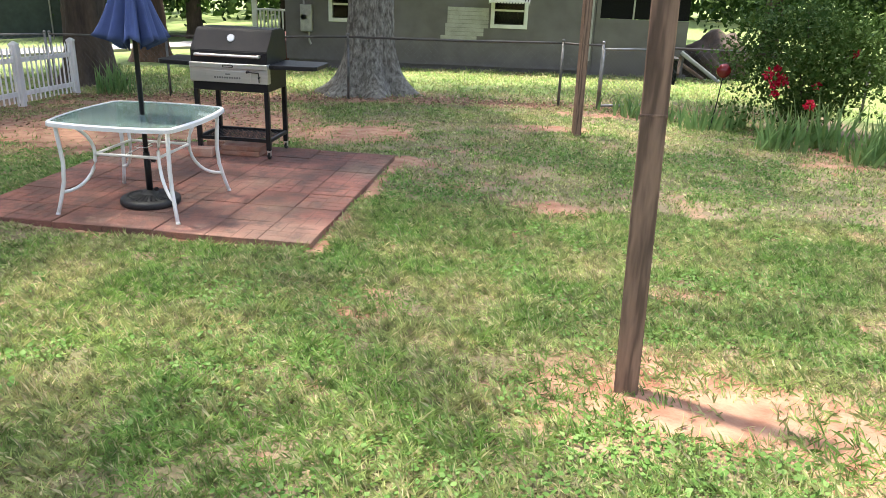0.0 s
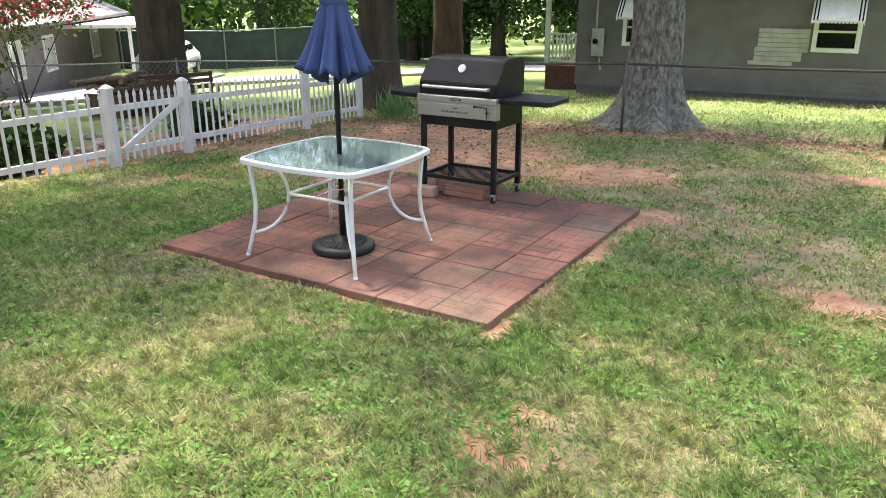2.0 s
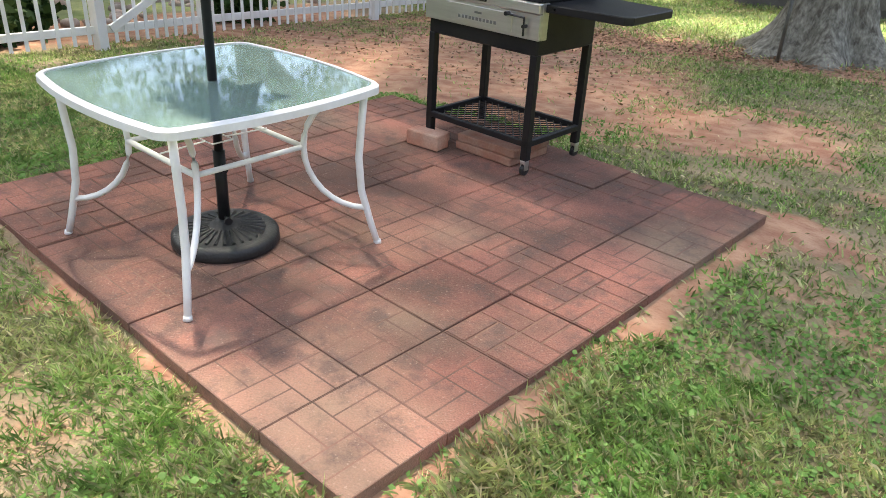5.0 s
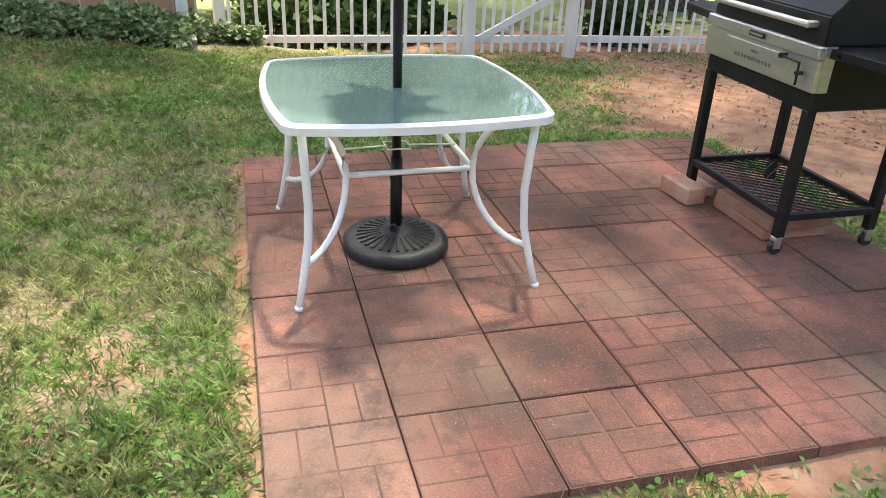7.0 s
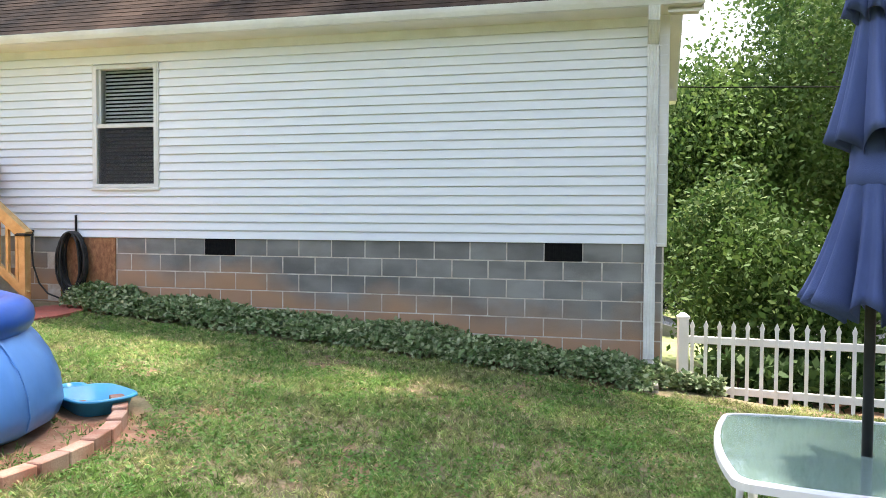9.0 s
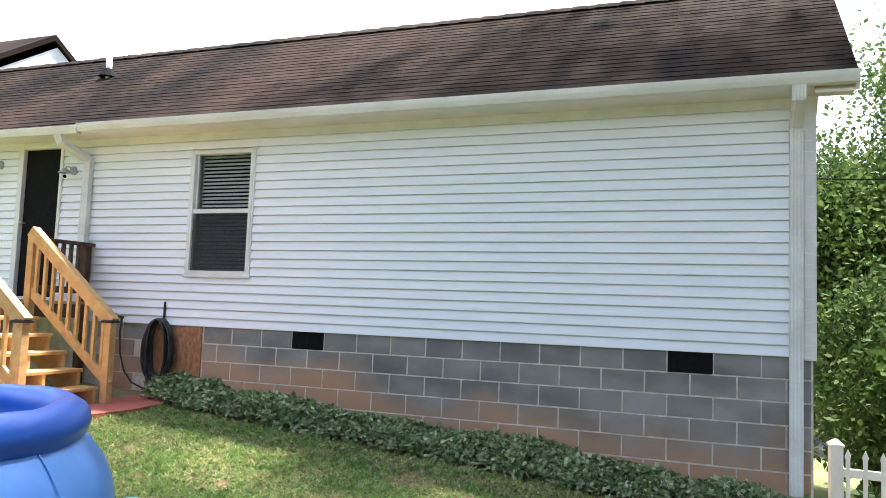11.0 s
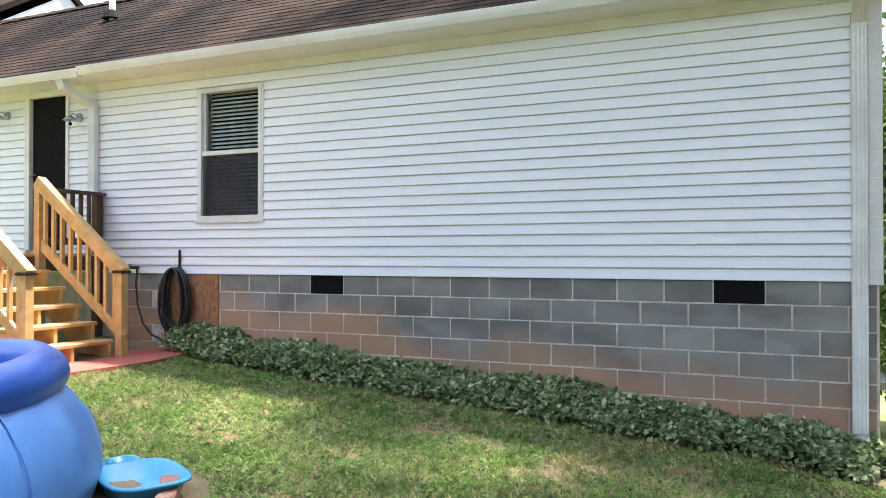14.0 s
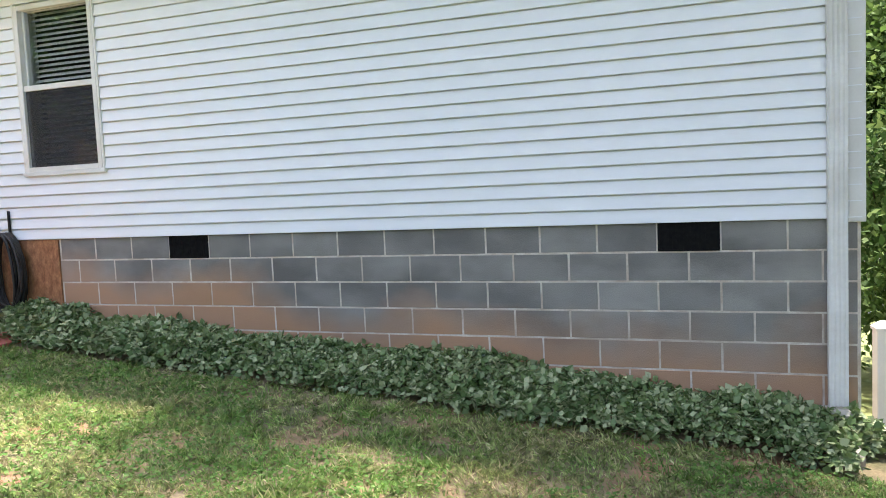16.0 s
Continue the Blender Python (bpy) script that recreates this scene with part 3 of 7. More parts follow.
def build_roof():
    bm = bmesh.new()
    t = 0.03
    n = Vector((-(RIDGE_Z - EAVE_Z), 0, -(EAVE_X - RIDGE_X) * -1)).normalized()
    a = [(EAVE_X + 0.05, EAVE_Z - 0.03), (RIDGE_X, RIDGE_Z), (2 * RIDGE_X - EAVE_X, EAVE_Z)]
    v = [bm.verts.new((x, y, z - dz)) for y in (Y_FAR, Y_END + 0.32) for dz in (0.012, 0.05) for x, z in a]
    f = lambda *i: bm.faces.new([v[j] for j in i])
    f(0, 1, 7, 6), f(1, 2, 8, 7), f(3, 9, 10, 4), f(4, 10, 11, 5), f(0, 6, 9, 3), f(2, 5, 11, 8), f(6, 7, 10, 9), f(7, 8, 11, 10), f(0, 3, 4, 1), f(1, 4, 5, 2)
    roof = tagged(part("roof", bm, M_SHINGLE), "weathered dark brown asphalt shingle roof", "roof", kind="structure")
    rng = np.random.default_rng(4)
    d = Vector((RIDGE_X - EAVE_X - 0.05, 0, RIDGE_Z - EAVE_Z + 0.03))
    length = d.length
    d.normalize()
    up = Vector((abs(d.z), 0, abs(d.x)))
    vs = []
    rows = int(length / 0.125)
    o = Vector((EAVE_X + 0.05, 0, EAVE_Z - 0.03))
    for r in range(rows + 1):
        y = Y_FAR + (r % 2) * 0.155 + rng.uniform(-0.02, 0.02)
        while y < Y_END + 0.31:
            w = 0.308
            y1 = min(y + w, Y_END + 0.322)
            s0, s1 = r * 0.125 - 0.004 + rng.uniform(-0.004, 0.004), min(r * 0.125 + 0.15, length)
            h0, h1 = 0.007 + rng.uniform(0, 0.004), 0.002
            q = [o + d * s0 + up * h0, o + d * s1 + up * h1]
            b = o + d * s0 - up * 0.004
            for A, Bq in ((q[0], q[1]), (b, q[0])):
                vs += [(A.x, y, A.z), (A.x, y1, A.z), (Bq.x, y1, Bq.z), (Bq.x, y, Bq.z)]
            y += w + 0.004
    ob = raw("shingles", np.array(vs), len(vs) // 4, 4, M_SHINGLE, roof)
    ob["kind"] = "stuff"
    bm = bmesh.new()
    for i in range(44):
        y = Y_FAR + i * 0.305
        for s in (1, -1):
            a, b, c2, e = (RIDGE_X, y, RIDGE_Z + 0.035), (RIDGE_X, y + 0.32, RIDGE_Z + 0.022), (RIDGE_X + s * 0.14, y + 0.32, RIDGE_Z - 0.078), (RIDGE_X + s * 0.14, y, RIDGE_Z - 0.065)
            bm.faces.new([bm.verts.new(p) for p in (a, b, c2, e)])
    part("ridge_cap", bm, M_SHINGLE, roof)
    return roof


roof = build_roof()

# ---- patio ----
M_JOINT = material("dirt in the grooves", (0.11, 0.068, 0.05), (0.22, 0.12, 0.085), 4, 0.95, 0.3, 120)
def build_patio():
    bm = bmesh.new()
    box(bm, -PAVER_N * PAVER_U + 0.01, -0.01, 0.01, PAVER_N * PAVER_V - 0.01, -0.075, -0.022)
    patio = tagged(part("patio", bm, material("packed sand", (0.10, 0.06, 0.04), (0.16, 0.09, 0.06), 12, 0.95, 0.4, 90)), "square patio of red cast pavers with a brick pattern", "patio", kind="structure")
    patio.matrix_world = PATIO

    def paver(seed, worn):
        """One cast paver: a bevelled slab whose top carries a basket weave of mock bricks."""
        bm = bmesh.new()
        h, g = 0.0485 if worn else 0.046, 0.0045 if worn else 0.0065
        u, v = PAVER_U - 0.006, PAVER_V - 0.006
        box(bm, -u, 0, 0, v, -0.05, -0.004 if not worn else -0.0013)
        q = 2
        for i in range(q):
            for j in range(q):
                x0, y0, w, d = -u + i * u / q, j * v / q, u / q, v / q
                k = 2
                for s in range(k):
                    if (i + j + seed) % 2:
                        a = (x0 + s * w / k, x0 + (s + 1) * w / k, y0, y0 + d)
                    else:
                        a = (x0, x0 + w, y0 + s * d / k, y0 + (s + 1) * d / k)
                    e = 0.0012 if worn else 0.003
                    b0 = [bm.verts.new((x, y, -0.006 if not worn else -0.003)) for x, y in ((a[0] + e, a[2] + e), (a[1] - e, a[2] + e), (a[1] - e, a[3] - e), (a[0] + e, a[3] - e))]
                    e2 = e + 0.0035
                    b1 = [bm.verts.new((x, y, 0.0)) for x, y in ((a[0] + e2, a[2] + e2), (a[1] - e2, a[2] + e2), (a[1] - e2, a[3] - e2), (a[0] + e2, a[3] - e2))]
                    bm.faces.new(b1)
                    for t in range(4):
                        bm.faces.new((b0[t], b0[(t + 1) % 4], b1[(t + 1) % 4], b1[t]))
        me = bpy.data.meshes.new("paver")
        bmesh.ops.recalc_face_normals(bm, faces=bm.faces)
        bm.to_mesh(me)
        bm.free()
        me.materials.append(M_PAVER)
        me.materials.append(M_JOINT)
        for f in me.polygons:
            f.material_index = 1 if f.normal.z > 0.9 and -0.02 < f.center.z < -0.0005 else 0
        return me

    def plain():
        """A paver worn smooth, with a rounded rim."""
        bm = bmesh.new()
        box(bm, -PAVER_U + 0.006, 0, 0, PAVER_V - 0.006, -0.05, 0.0, 0.004)
        me = bpy.data.meshes.new("paver")
        bm.to_mesh(me)
        bm.free()
        me.materials.append(M_PAVER)
        return me

    kinds = [paver(0, False), paver(1, False), paver(0, True), paver(1, True), plain()]
    rng = random.Random(6)
    for i in range(PAVER_N):
        for j in range(PAVER_N):
            m = pose(-i * PAVER_U - 0.003, j * PAVER_V + 0.003, rng.uniform(-0.003, 0.003), rng.uniform(-0.25, 0.25), rng.uniform(-0.25, 0.25), 0)
            shared("paver", kinds[rng.choice((0, 0, 0, 1, 2, 2, 2, 3, 4, 4))], m, patio)


build_patio()

# ---- table ----
M_WHITEMETAL = material("white painted metal", (0.82, 0.82, 0.82), (0.74, 0.73, 0.71), 6, 0.35, 0.04, 60, fine=0.05)
M_BLACKMETAL = material("black powder coated metal", (0.010, 0.010, 0.012), (0.018, 0.017, 0.017), 9, 0.42, 0.08, 150, spec=0.3)
M_STEEL = material("brushed stainless steel", (0.74, 0.73, 0.71), (0.62, 0.61, 0.59), 6, 0.42, 0.05, 160, metal=1.0, stretch=(0.2, 0.2, 4), fine=0.08)
M_IRON = material("cast black resin", (0.013, 0.013, 0.014), (0.024, 0.023, 0.022), 8, 0.55, 0.3, 80)
M_CANVAS = material("faded blue canvas", (0.066, 0.10, 0.255), (0.045, 0.07, 0.185), 3, 0.85, 0.25, 320, fine=0.18)
M_TABLEGLASS = glass("frosted green table glass", (0.36, 0.50, 0.46), 0.04, 0.62)


def bowed_outline(half, bow, rc, n=10):
    """A square with rounded corners whose sides swell outwards."""
    pts = []
    for k in range(4):
        a0 = k * math.pi / 2
        for i in range(n):
            t = -1 + 2 * i / n
            s = half - rc
            x, y = half + bow * (1 - t * t), t * s
            pts.append((x * math.cos(a0) - y * math.sin(a0), x * math.sin(a0) + y * math.cos(a0)))
        for i in range(5):
            b = a0 + i * math.pi / 10
            cx, cy = (half - rc) * math.cos(a0) - (half - rc) * math.sin(a0), (half - rc) * math.sin(a0) + (half - rc) * math.cos(a0)
            pts.append((cx + rc * math.cos(b), cy + rc * math.sin(b)))
    return pts


def extrude_outline(bm, pts, z0, z1):
    a = [bm.verts.new((x, y, z0)) for x, y in pts]
    b = [bm.verts.new((x, y, z1)) for x, y in pts]
    bm.faces.new(b), bm.faces.new(a[::-1])
    for i in range(len(pts)):
        j = (i + 1) % len(pts)
        bm.faces.new((a[i], a[j], b[j], b[i]))


def build_table():
    t = thing("patio_table", "square white metal patio table with a frosted glass top", "table", (-3.312, 5.552, -0.41), -4)
    outer = bowed_outline(0.503, 0.040, 0.085)
    inner = [(x * 0.955, y * 0.955) for x, y in outer]
    bm = bmesh.new()
    rings = []
    for pts, z in ((outer, 0.684), (outer, 0.712), ([(x * 0.985, y * 0.985) for x, y in outer], 0.720), (inner, 0.720), (inner, 0.684)):
        rings.append([bm.verts.new((x, y, z)) for x, y in pts])
    for r in range(5):
        a, b = rings[r], rings[(r + 1) % 5]
        for i in range(len(a)):
            j = (i + 1) % len(a)
            bm.faces.new((a[i], a[j], b[j], b[i]))
    part("frame", bm, M_WHITEMETAL, t, "rounded white metal rim")
    bm = bmesh.new()
    extrude_outline(bm, [(x * 0.998, y * 0.998) for x, y in inner], 0.708, 0.7155)
    g = part("glass_top", bm, M_TABLEGLASS, t, "pale green textured glass")
    g.visible_shadow = False
    for sx in (1, -1):
        for sy in (1, -1):
            bm = bmesh.new()
            k = [(0.483, 0.0), (0.461, 0.10), (0.432, 0.25), (0.424, 0.40), (0.432, 0.55), (0.440, 0.69)]
            tube(bm, [(sx * r, sy * r * 0.98, z) for r, z in k], [0.0145, 0.015, 0.016, 0.016, 0.016, 0.016], 10)
            leg = part("leg", bm, M_WHITEMETAL, t, smooth=True)
            bm = bmesh.new()
            pts = []
            for i in range(17):
                g = math.pi * (i / 16 - 0.5)
                f = math.sin(g)
                z = 0.44 + (0.27 if f < 0 else 0.25) * f
                r = 0.258 + 0.185 * (1 - math.cos(g)) * (1.0 if f < 0 else 0.98)
                pts.append((sx * r, sy * r * 0.98, z))
            tube(bm, pts, 0.0135, 8)
            part("brace", bm, M_WHITEMETAL, leg, smooth=True)
            bm = bmesh.new()
            rod(bm, (sx * 0.484, sy * 0.474, -0.001), (sx * 0.482, sy * 0.472, 0.016), 0.0175, 0.0165, 10)
            part("foot_cap", bm, M_WHITEMETAL, leg, smooth=True)
    s = 0.255
    for a, b in (((s, s), (-s, s)), ((-s, s), (-s, -s)), ((-s, -s), (s, -s)), ((s, -s), (s, s))):
        bm = bmesh.new()
        tube(bm, [(a[0], a[1], 0.44), (b[0], b[1], 0.44)], 0.012, 8)
        part("stretcher", bm, M_WHITEMETAL, t, smooth=True)
    bm = bmesh.new()
    tube(bm, [(0, -s, 0.455), (0, -0.05, 0.462), (0.05, -0.05, 0.462), (0.05, 0.05, 0.462), (0, 0.05, 0.462), (0, s, 0.455)], 0.0035, 6)
    tube(bm, [(0, -0.05, 0.462), (-0.05, -0.05, 0.462), (-0.05, 0.05, 0.462), (0, 0.05, 0.462)], 0.0035, 6)
    part("umbrella_ring", bm, M_WHITEMETAL, t, "thin wire loop for the umbrella pole")
    return t


build_table()


def fold(bm, z_top, r_top, z_hem, r_hem, nfold=8, depth=0.22, seed=0, drop=0.05, steps=9):
    """A tier of closed umbrella cloth: flutes that deepen towards a scalloped hem."""
    rng = random.Random(seed)
    n = nfold * 16
    ph = [rng.uniform(-0.35, 0.35) for _ in range(nfold)]
    am = [rng.uniform(0.7, 1.3) for _ in range(nfold)]
    rows = []
    for i in range(steps + 1):
        f = i / steps
        ring = []
        for j in range(n):
            th = 2 * math.pi * j / n
            k = int(j / 16) % nfold
            u = (j % 16) / 16
            lobe = math.sin(math.pi * u) * am[k] * (1 + 0.26 * math.sin(4 * math.pi * u + 5 * ph[k]))
            r = r_top + (r_hem - r_top) * (f ** 1.15)
            g = f ** 0.6
            rr = r * (1 - depth * g + 1.5 * depth * g * lobe)
            z = z_top + (z_hem - z_top) * f - drop * f ** 4 * (math.sin(math.pi * u) - 0.5) * am[k]
            sw = th + 0.35 * f * ph[k] * math.sin(math.pi * u)
            ring.append(bm.verts.new((rr * math.cos(sw), rr * math.sin(sw), z)))
        rows.append(ring)
    for a, b in zip(rows, rows[1:]):
        for j in range(n):
            bm.faces.new((a[j], a[(j + 1) % n], b[(j + 1) % n], b[j]))
    inner = [bm.verts.new((v.co.x * 0.90, v.co.y * 0.90, v.co.z + 0.004)) for v in rows[-1]]
    top = [bm.verts.new((v.co.x * 0.5, v.co.y * 0.5, z_top - 0.02)) for v in rows[0]]
    for j in range(n):
        bm.faces.new((rows[-1][j], rows[-1][(j + 1) % n], inner[(j + 1) % n], inner[j]))
        bm.faces.new((inner[j], inner[(j + 1) % n], top[(j + 1) % n], top[j]))


def build_umbrella():
    u = thing("patio_umbrella", "closed blue canvas umbrella with three tiers on a dark pole", "umbrella", (-3.29, 5.545, -0.41), 10)
    bm = bmesh.new()
    rod(bm, (0, 0, 0.10), (0, 0, 2.86), 0.019, n=14)
    part("pole", bm, M_BLACKMETAL, u, smooth=True)
    bm = bmesh.new()
    fold(bm, 1.74, 0.086, 1.255, 0.182, nfold=7, seed=3, depth=0.52, drop=-0.085)
    part("lower_tier", bm, M_CANVAS, u, "pleated blue canvas skirt", smooth=True)
    bm = bmesh.new()
    fold(bm, 2.36, 0.062, 1.865, 0.142, nfold=7, seed=8, depth=0.50, drop=-0.07)
    part("middle_tier", bm, M_CANVAS, u, "pleated blue canvas skirt", smooth=True)
    bm = bmesh.new()
    fold(bm, 2.86, 0.022, 2.33, 0.106, nfold=7, seed=5, depth=0.42, drop=-0.05)
    part("top_tier", bm, M_CANVAS, u, "pleated blue canvas cap", smooth=True)
    bm = bmesh.new()
    lathe(bm, [(0.082, 1.715), (0.092, 1.725), (0.090, 1.775), (0.084, 1.79), (0.080, 1.86), (0.06, 1.95)], 24)
    part("strap", bm, M_CANVAS, u, "blue tie band round the folded cloth", smooth=True)
    bm = bmesh.new()
    lathe(bm, [(0.02, 2.85), (0.028, 2.87), (0.02, 2.92), (0.006, 2.95)], 12)
    part("finial", bm, M_BLACKMETAL, u, smooth=True)
    return u


build_umbrella()


def build_umbrella_base():
    b = thing("umbrella_base", "round black cast umbrella stand with radial ribs", "umbrella stand", (-3.29, 5.545, -0.41), 0)
    bm = bmesh.new()
    lathe(bm, [(0.225, 0.0), (0.232, 0.012), (0.230, 0.045), (0.218, 0.056), (0.19, 0.060), (0.175, 0.058), (0.07, 0.078), (0.045, 0.10), (0.032, 0.11)], 40)
    part("disc", bm, M_IRON, b, smooth=True)
    for i in range(28):
        a = 2 * math.pi * i / 28
        bm = bmesh.new()
        c, s = math.cos(a), math.sin(a)
        tube(bm, [(0.06 * c, 0.06 * s, 0.080), (0.12 * c, 0.12 * s, 0.071), (0.172 * c, 0.172 * s, 0.061)], [0.003, 0.006, 0.008], 5)
        part("rib", bm, M_IRON, b)
    bm = bmesh.new()
    rod(bm, (0, 0, 0.09), (0, 0, 0.42), 0.0255, n=14)
    tube_ob = part("sleeve", bm, M_BLACKMETAL, b, smooth=True)
    for z in (0.125, 0.36):
        bm = bmesh.new()
        rod(bm, (0.02, -0.01, z), (0.065, -0.03, z), 0.005, n=6)
        rod(bm, (0.06, -0.027, z), (0.075, -0.034, z), 0.017, n=10)
        part("knob", bm, M_BLACKMETAL, tube_ob)


build_umbrella_base()


def build_grill():
    g = thing("charcoal_grill", "black barrel charcoal grill with a stainless front on a wheeled cart", "grill", (-3.130, 7.448, -0.41), -4.6)
    W, D = 0.385, 0.265
    bm = bmesh.new()
    box(bm, -W, W, -D, D, 0.66, 0.925, 0.008)
    part("firebox", bm, M_BLACKMETAL, g)
    for sx in (-1, 1):
        for sy in (-1, 1):
            bm = bmesh.new()
            z0 = 0.085 if sx > 0 else 0.055
            box(bm, sx * (W - 0.022) - 0.022, sx * (W - 0.022) + 0.022, sy * (D - 0.022) - 0.022, sy * (D - 0.022) + 0.022, z0, 0.665, 0.004)
            leg = part("leg", bm, M_BLACKMETAL, g)
            if sx > 0:
                x, y = sx * (W - 0.02), sy * (D - 0.02)
                bm = bmesh.new()
                box(bm, x - 0.018, x + 0.018, y - 0.02, y + 0.02, 0.066, 0.088, 0.003)
                box(bm, x - 0.016, x - 0.012, y - 0.018, y + 0.018, 0.030, 0.07)
                box(bm, x + 0.012, x + 0.016, y - 0.018, y + 0.018, 0.030, 0.07)
                c = part("caster_fork", bm, M_STEEL, leg)
                bm = bmesh.new()
                rod(bm, (x - 0.0115, y, 0.031), (x + 0.0115, y, 0.031), 0.031, n=16)
                part("caster_wheel", bm, M_IRON, leg)
    bm = bmesh.new()
    pr = [(-D - 0.006, 0.93), (-D - 0.006, 1.045), (-D + 0.03, 1.085), (-0.11, 1.225), (-0.075, 1.245), (D - 0.06, 1.245), (D - 0.01, 1.215), (D + 0.005, 1.18), (D + 0.005, 0.93)]
    a = [bm.verts.new((-W - 0.004, y, z)) for y, z in pr]
    b = [bm.verts.new((W + 0.004, y, z)) for y, z in pr]
    bm.faces.new(a), bm.faces.new(b[::-1])
    for i in range(len(pr)):
        j = (i + 1) % len(pr)
        bm.faces.new((a[i], b[i], b[j], a[j]))
    bmesh.ops.bevel(bm, geom=list(bm.edges), offset=0.006, segments=2, affect="EDGES")
    lid = part("lid", bm, M_BLACKMETAL, g)
    bm = bmesh.new()
    tube(bm, [(-0.32, -D - 0.05, 1.005), (0.32, -D - 0.05, 1.005)], 0.014, 12)
    for x in (-0.31, 0.31):
        box(bm, x - 0.02, x + 0.02, -D - 0.062, -D - 0.004, 0.992, 1.018, 0.004)
    part("lid_handle", bm, M_STEEL, lid, "polished steel bar handle")
    face = Vector((0, (-D + 0.03 - 0.11) / 2, (1.085 + 1.225) / 2))
    nrm = Vector((0, -0.17, 0.095)).normalized()
    bm = bmesh.new()
    rod(bm, face - nrm * 0.004, face + nrm * 0.016, 0.038, n=24)
    dial = part("thermometer", bm, M_STEEL, lid, "round steel thermometer")
    bm = bmesh.new()
    rod(bm, face + nrm * 0.0155, face + nrm * 0.0175, 0.032, n=24)
    part("dial", bm, M_WHITEMETAL, dial, "white dial face")
    bm = bmesh.new()
    box(bm, -W - 0.014, W + 0.014, -D - 0.022, -D + 0.0, 0.745, 0.875, 0.003)
    box(bm, -W - 0.014, W + 0.014, -D - 0.034, -D + 0.002, 0.877, 0.930, 0.006)
    box(bm, W + 0.002, W + 0.014, -D - 0.0, -D + 0.05, 0.745, 0.930)
    panel = part("front_panel", bm, M_STEEL, g, "brushed stainless steel front")
    bm = bmesh.new()
    box(bm, -0.235, 0.225, -D - 0.027, -D - 0.020, 0.762, 0.858, 0.002)
    part("ash_door", bm, M_STEEL, panel)
    bm = bmesh.new()
    for i in range(11):
        box(bm, -0.145 + i * 0.025, -0.128 + i * 0.025, -D - 0.0285, -D - 0.0265, 0.785, 0.802)
    box(bm, -0.03, 0.02, -D - 0.0285, -D - 0.0265, 0.822, 0.833)
    part("mark", bm, material("grey print", (0.12, 0.12, 0.12), (0.16, 0.16, 0.16), 8, 0.5, 0), panel, "plain grey printed marks")
    bm = bmesh.new()
    box(bm, -0.055, 0.055, -D - 0.041, -D - 0.033, 0.892, 0.916, 0.003)
    badge = part("badge", bm, M_BLACKMETAL, panel)
    bm = bmesh.new()
    box(bm, -0.045, 0.045, -D - 0.0425, -D - 0.0405, 0.899, 0.909)
    part("badge_bar", bm, M_STEEL, badge)
    bm = bmesh.new()
    tube(bm, [(0.20, -D - 0.045, 0.857), (0.315, -D - 0.045, 0.853), (0.318, -D - 0.045, 0.762)], 0.006, 6)
    rod(bm, (0.20, -D - 0.02, 0.857), (0.20, -D - 0.055, 0.857), 0.011, n=10)
    rod(bm, (0.317, -D - 0.02, 0.81), (0.317, -D - 0.055, 0.81), 0.009, n=8)
    part("latch", bm, M_BLACKMETAL, panel, "black bent rod latch")
    for sx, w in ((1, 0.47), (-1, 0.40)):
        bm = bmesh.new()
        x0, x1 = sx * (W + 0.005), sx * (W + w)
        v = [(x0, -D + 0.02), (x1 - sx * 0.03, -D + 0.06), (x1, -D + 0.10), (x1, D - 0.05), (x1 - sx * 0.03, D - 0.02), (x0, D - 0.01)]
        extrude_outline(bm, v, 0.885, 0.925)
        bmesh.ops.bevel(bm, geom=[e for e in bm.edges], offset=0.004, segments=1, affect="EDGES")
        sh = part("side_shelf", bm, M_BLACKMETAL, g)
        for y in (-0.12, 0.1):
            bm = bmesh.new()
            rod(bm, (sx * (W + 0.06), -D + 0.01 + 0.02, 0.905), (sx * (W + 0.06), -D + 0.012, 0.905), 0.008, n=8)
            part("bolt", bm, M_BLACKMETAL, sh)
    bm = bmesh.new()
    for a in ((-W, W, -D, -D + 0.028), (-W, W, D - 0.028, D), (-W, -W + 0.028, -D + 0.028, D - 0.028), (W - 0.028, W, -D + 0.028, D - 0.028)):
        box(bm, a[0], a[1], a[2], a[3], 0.165, 0.20, 0.003)
    tray = part("bottom_tray", bm, M_BLACKMETAL, g)
    bm = bmesh.new()
    n = 22
    for i in range(n):
        for s in (1, -1):
            x = -W + 0.02 + (2 * W + 0.4) * i / n - (0.4 if s > 0 else 0)
            p, q = Vector((x, -D + 0.02, 0.177)), Vector((x + s * 0.4, D - 0.02, 0.177))
            lo, hi = -W + 0.02, W - 0.02
            pts = []
            for e, o in ((p, q), (q, p)):
                if e.x < lo or e.x > hi:
                    lim = lo if e.x < lo else hi
                    if (o.x - lim) * (e.x - lim) >= 0:
                        pts = None
                        break
                    f = (lim - o.x) / (e.x - o.x)
                    e = o + (e - o) * f
                pts.append(e)
            if pts:
                rod(bm, pts[0], pts[1], 0.004, n=4)
    part("mesh", bm, M_BLACKMETAL, tray, "black expanded metal mesh")
    return g


build_grill()
M_BRICK = material("pale red brick", (0.40, 0.17, 0.11), (0.46, 0.30, 0.22), 6, 0.9, 0.45, 90, vary=0.2, fine=0.25)


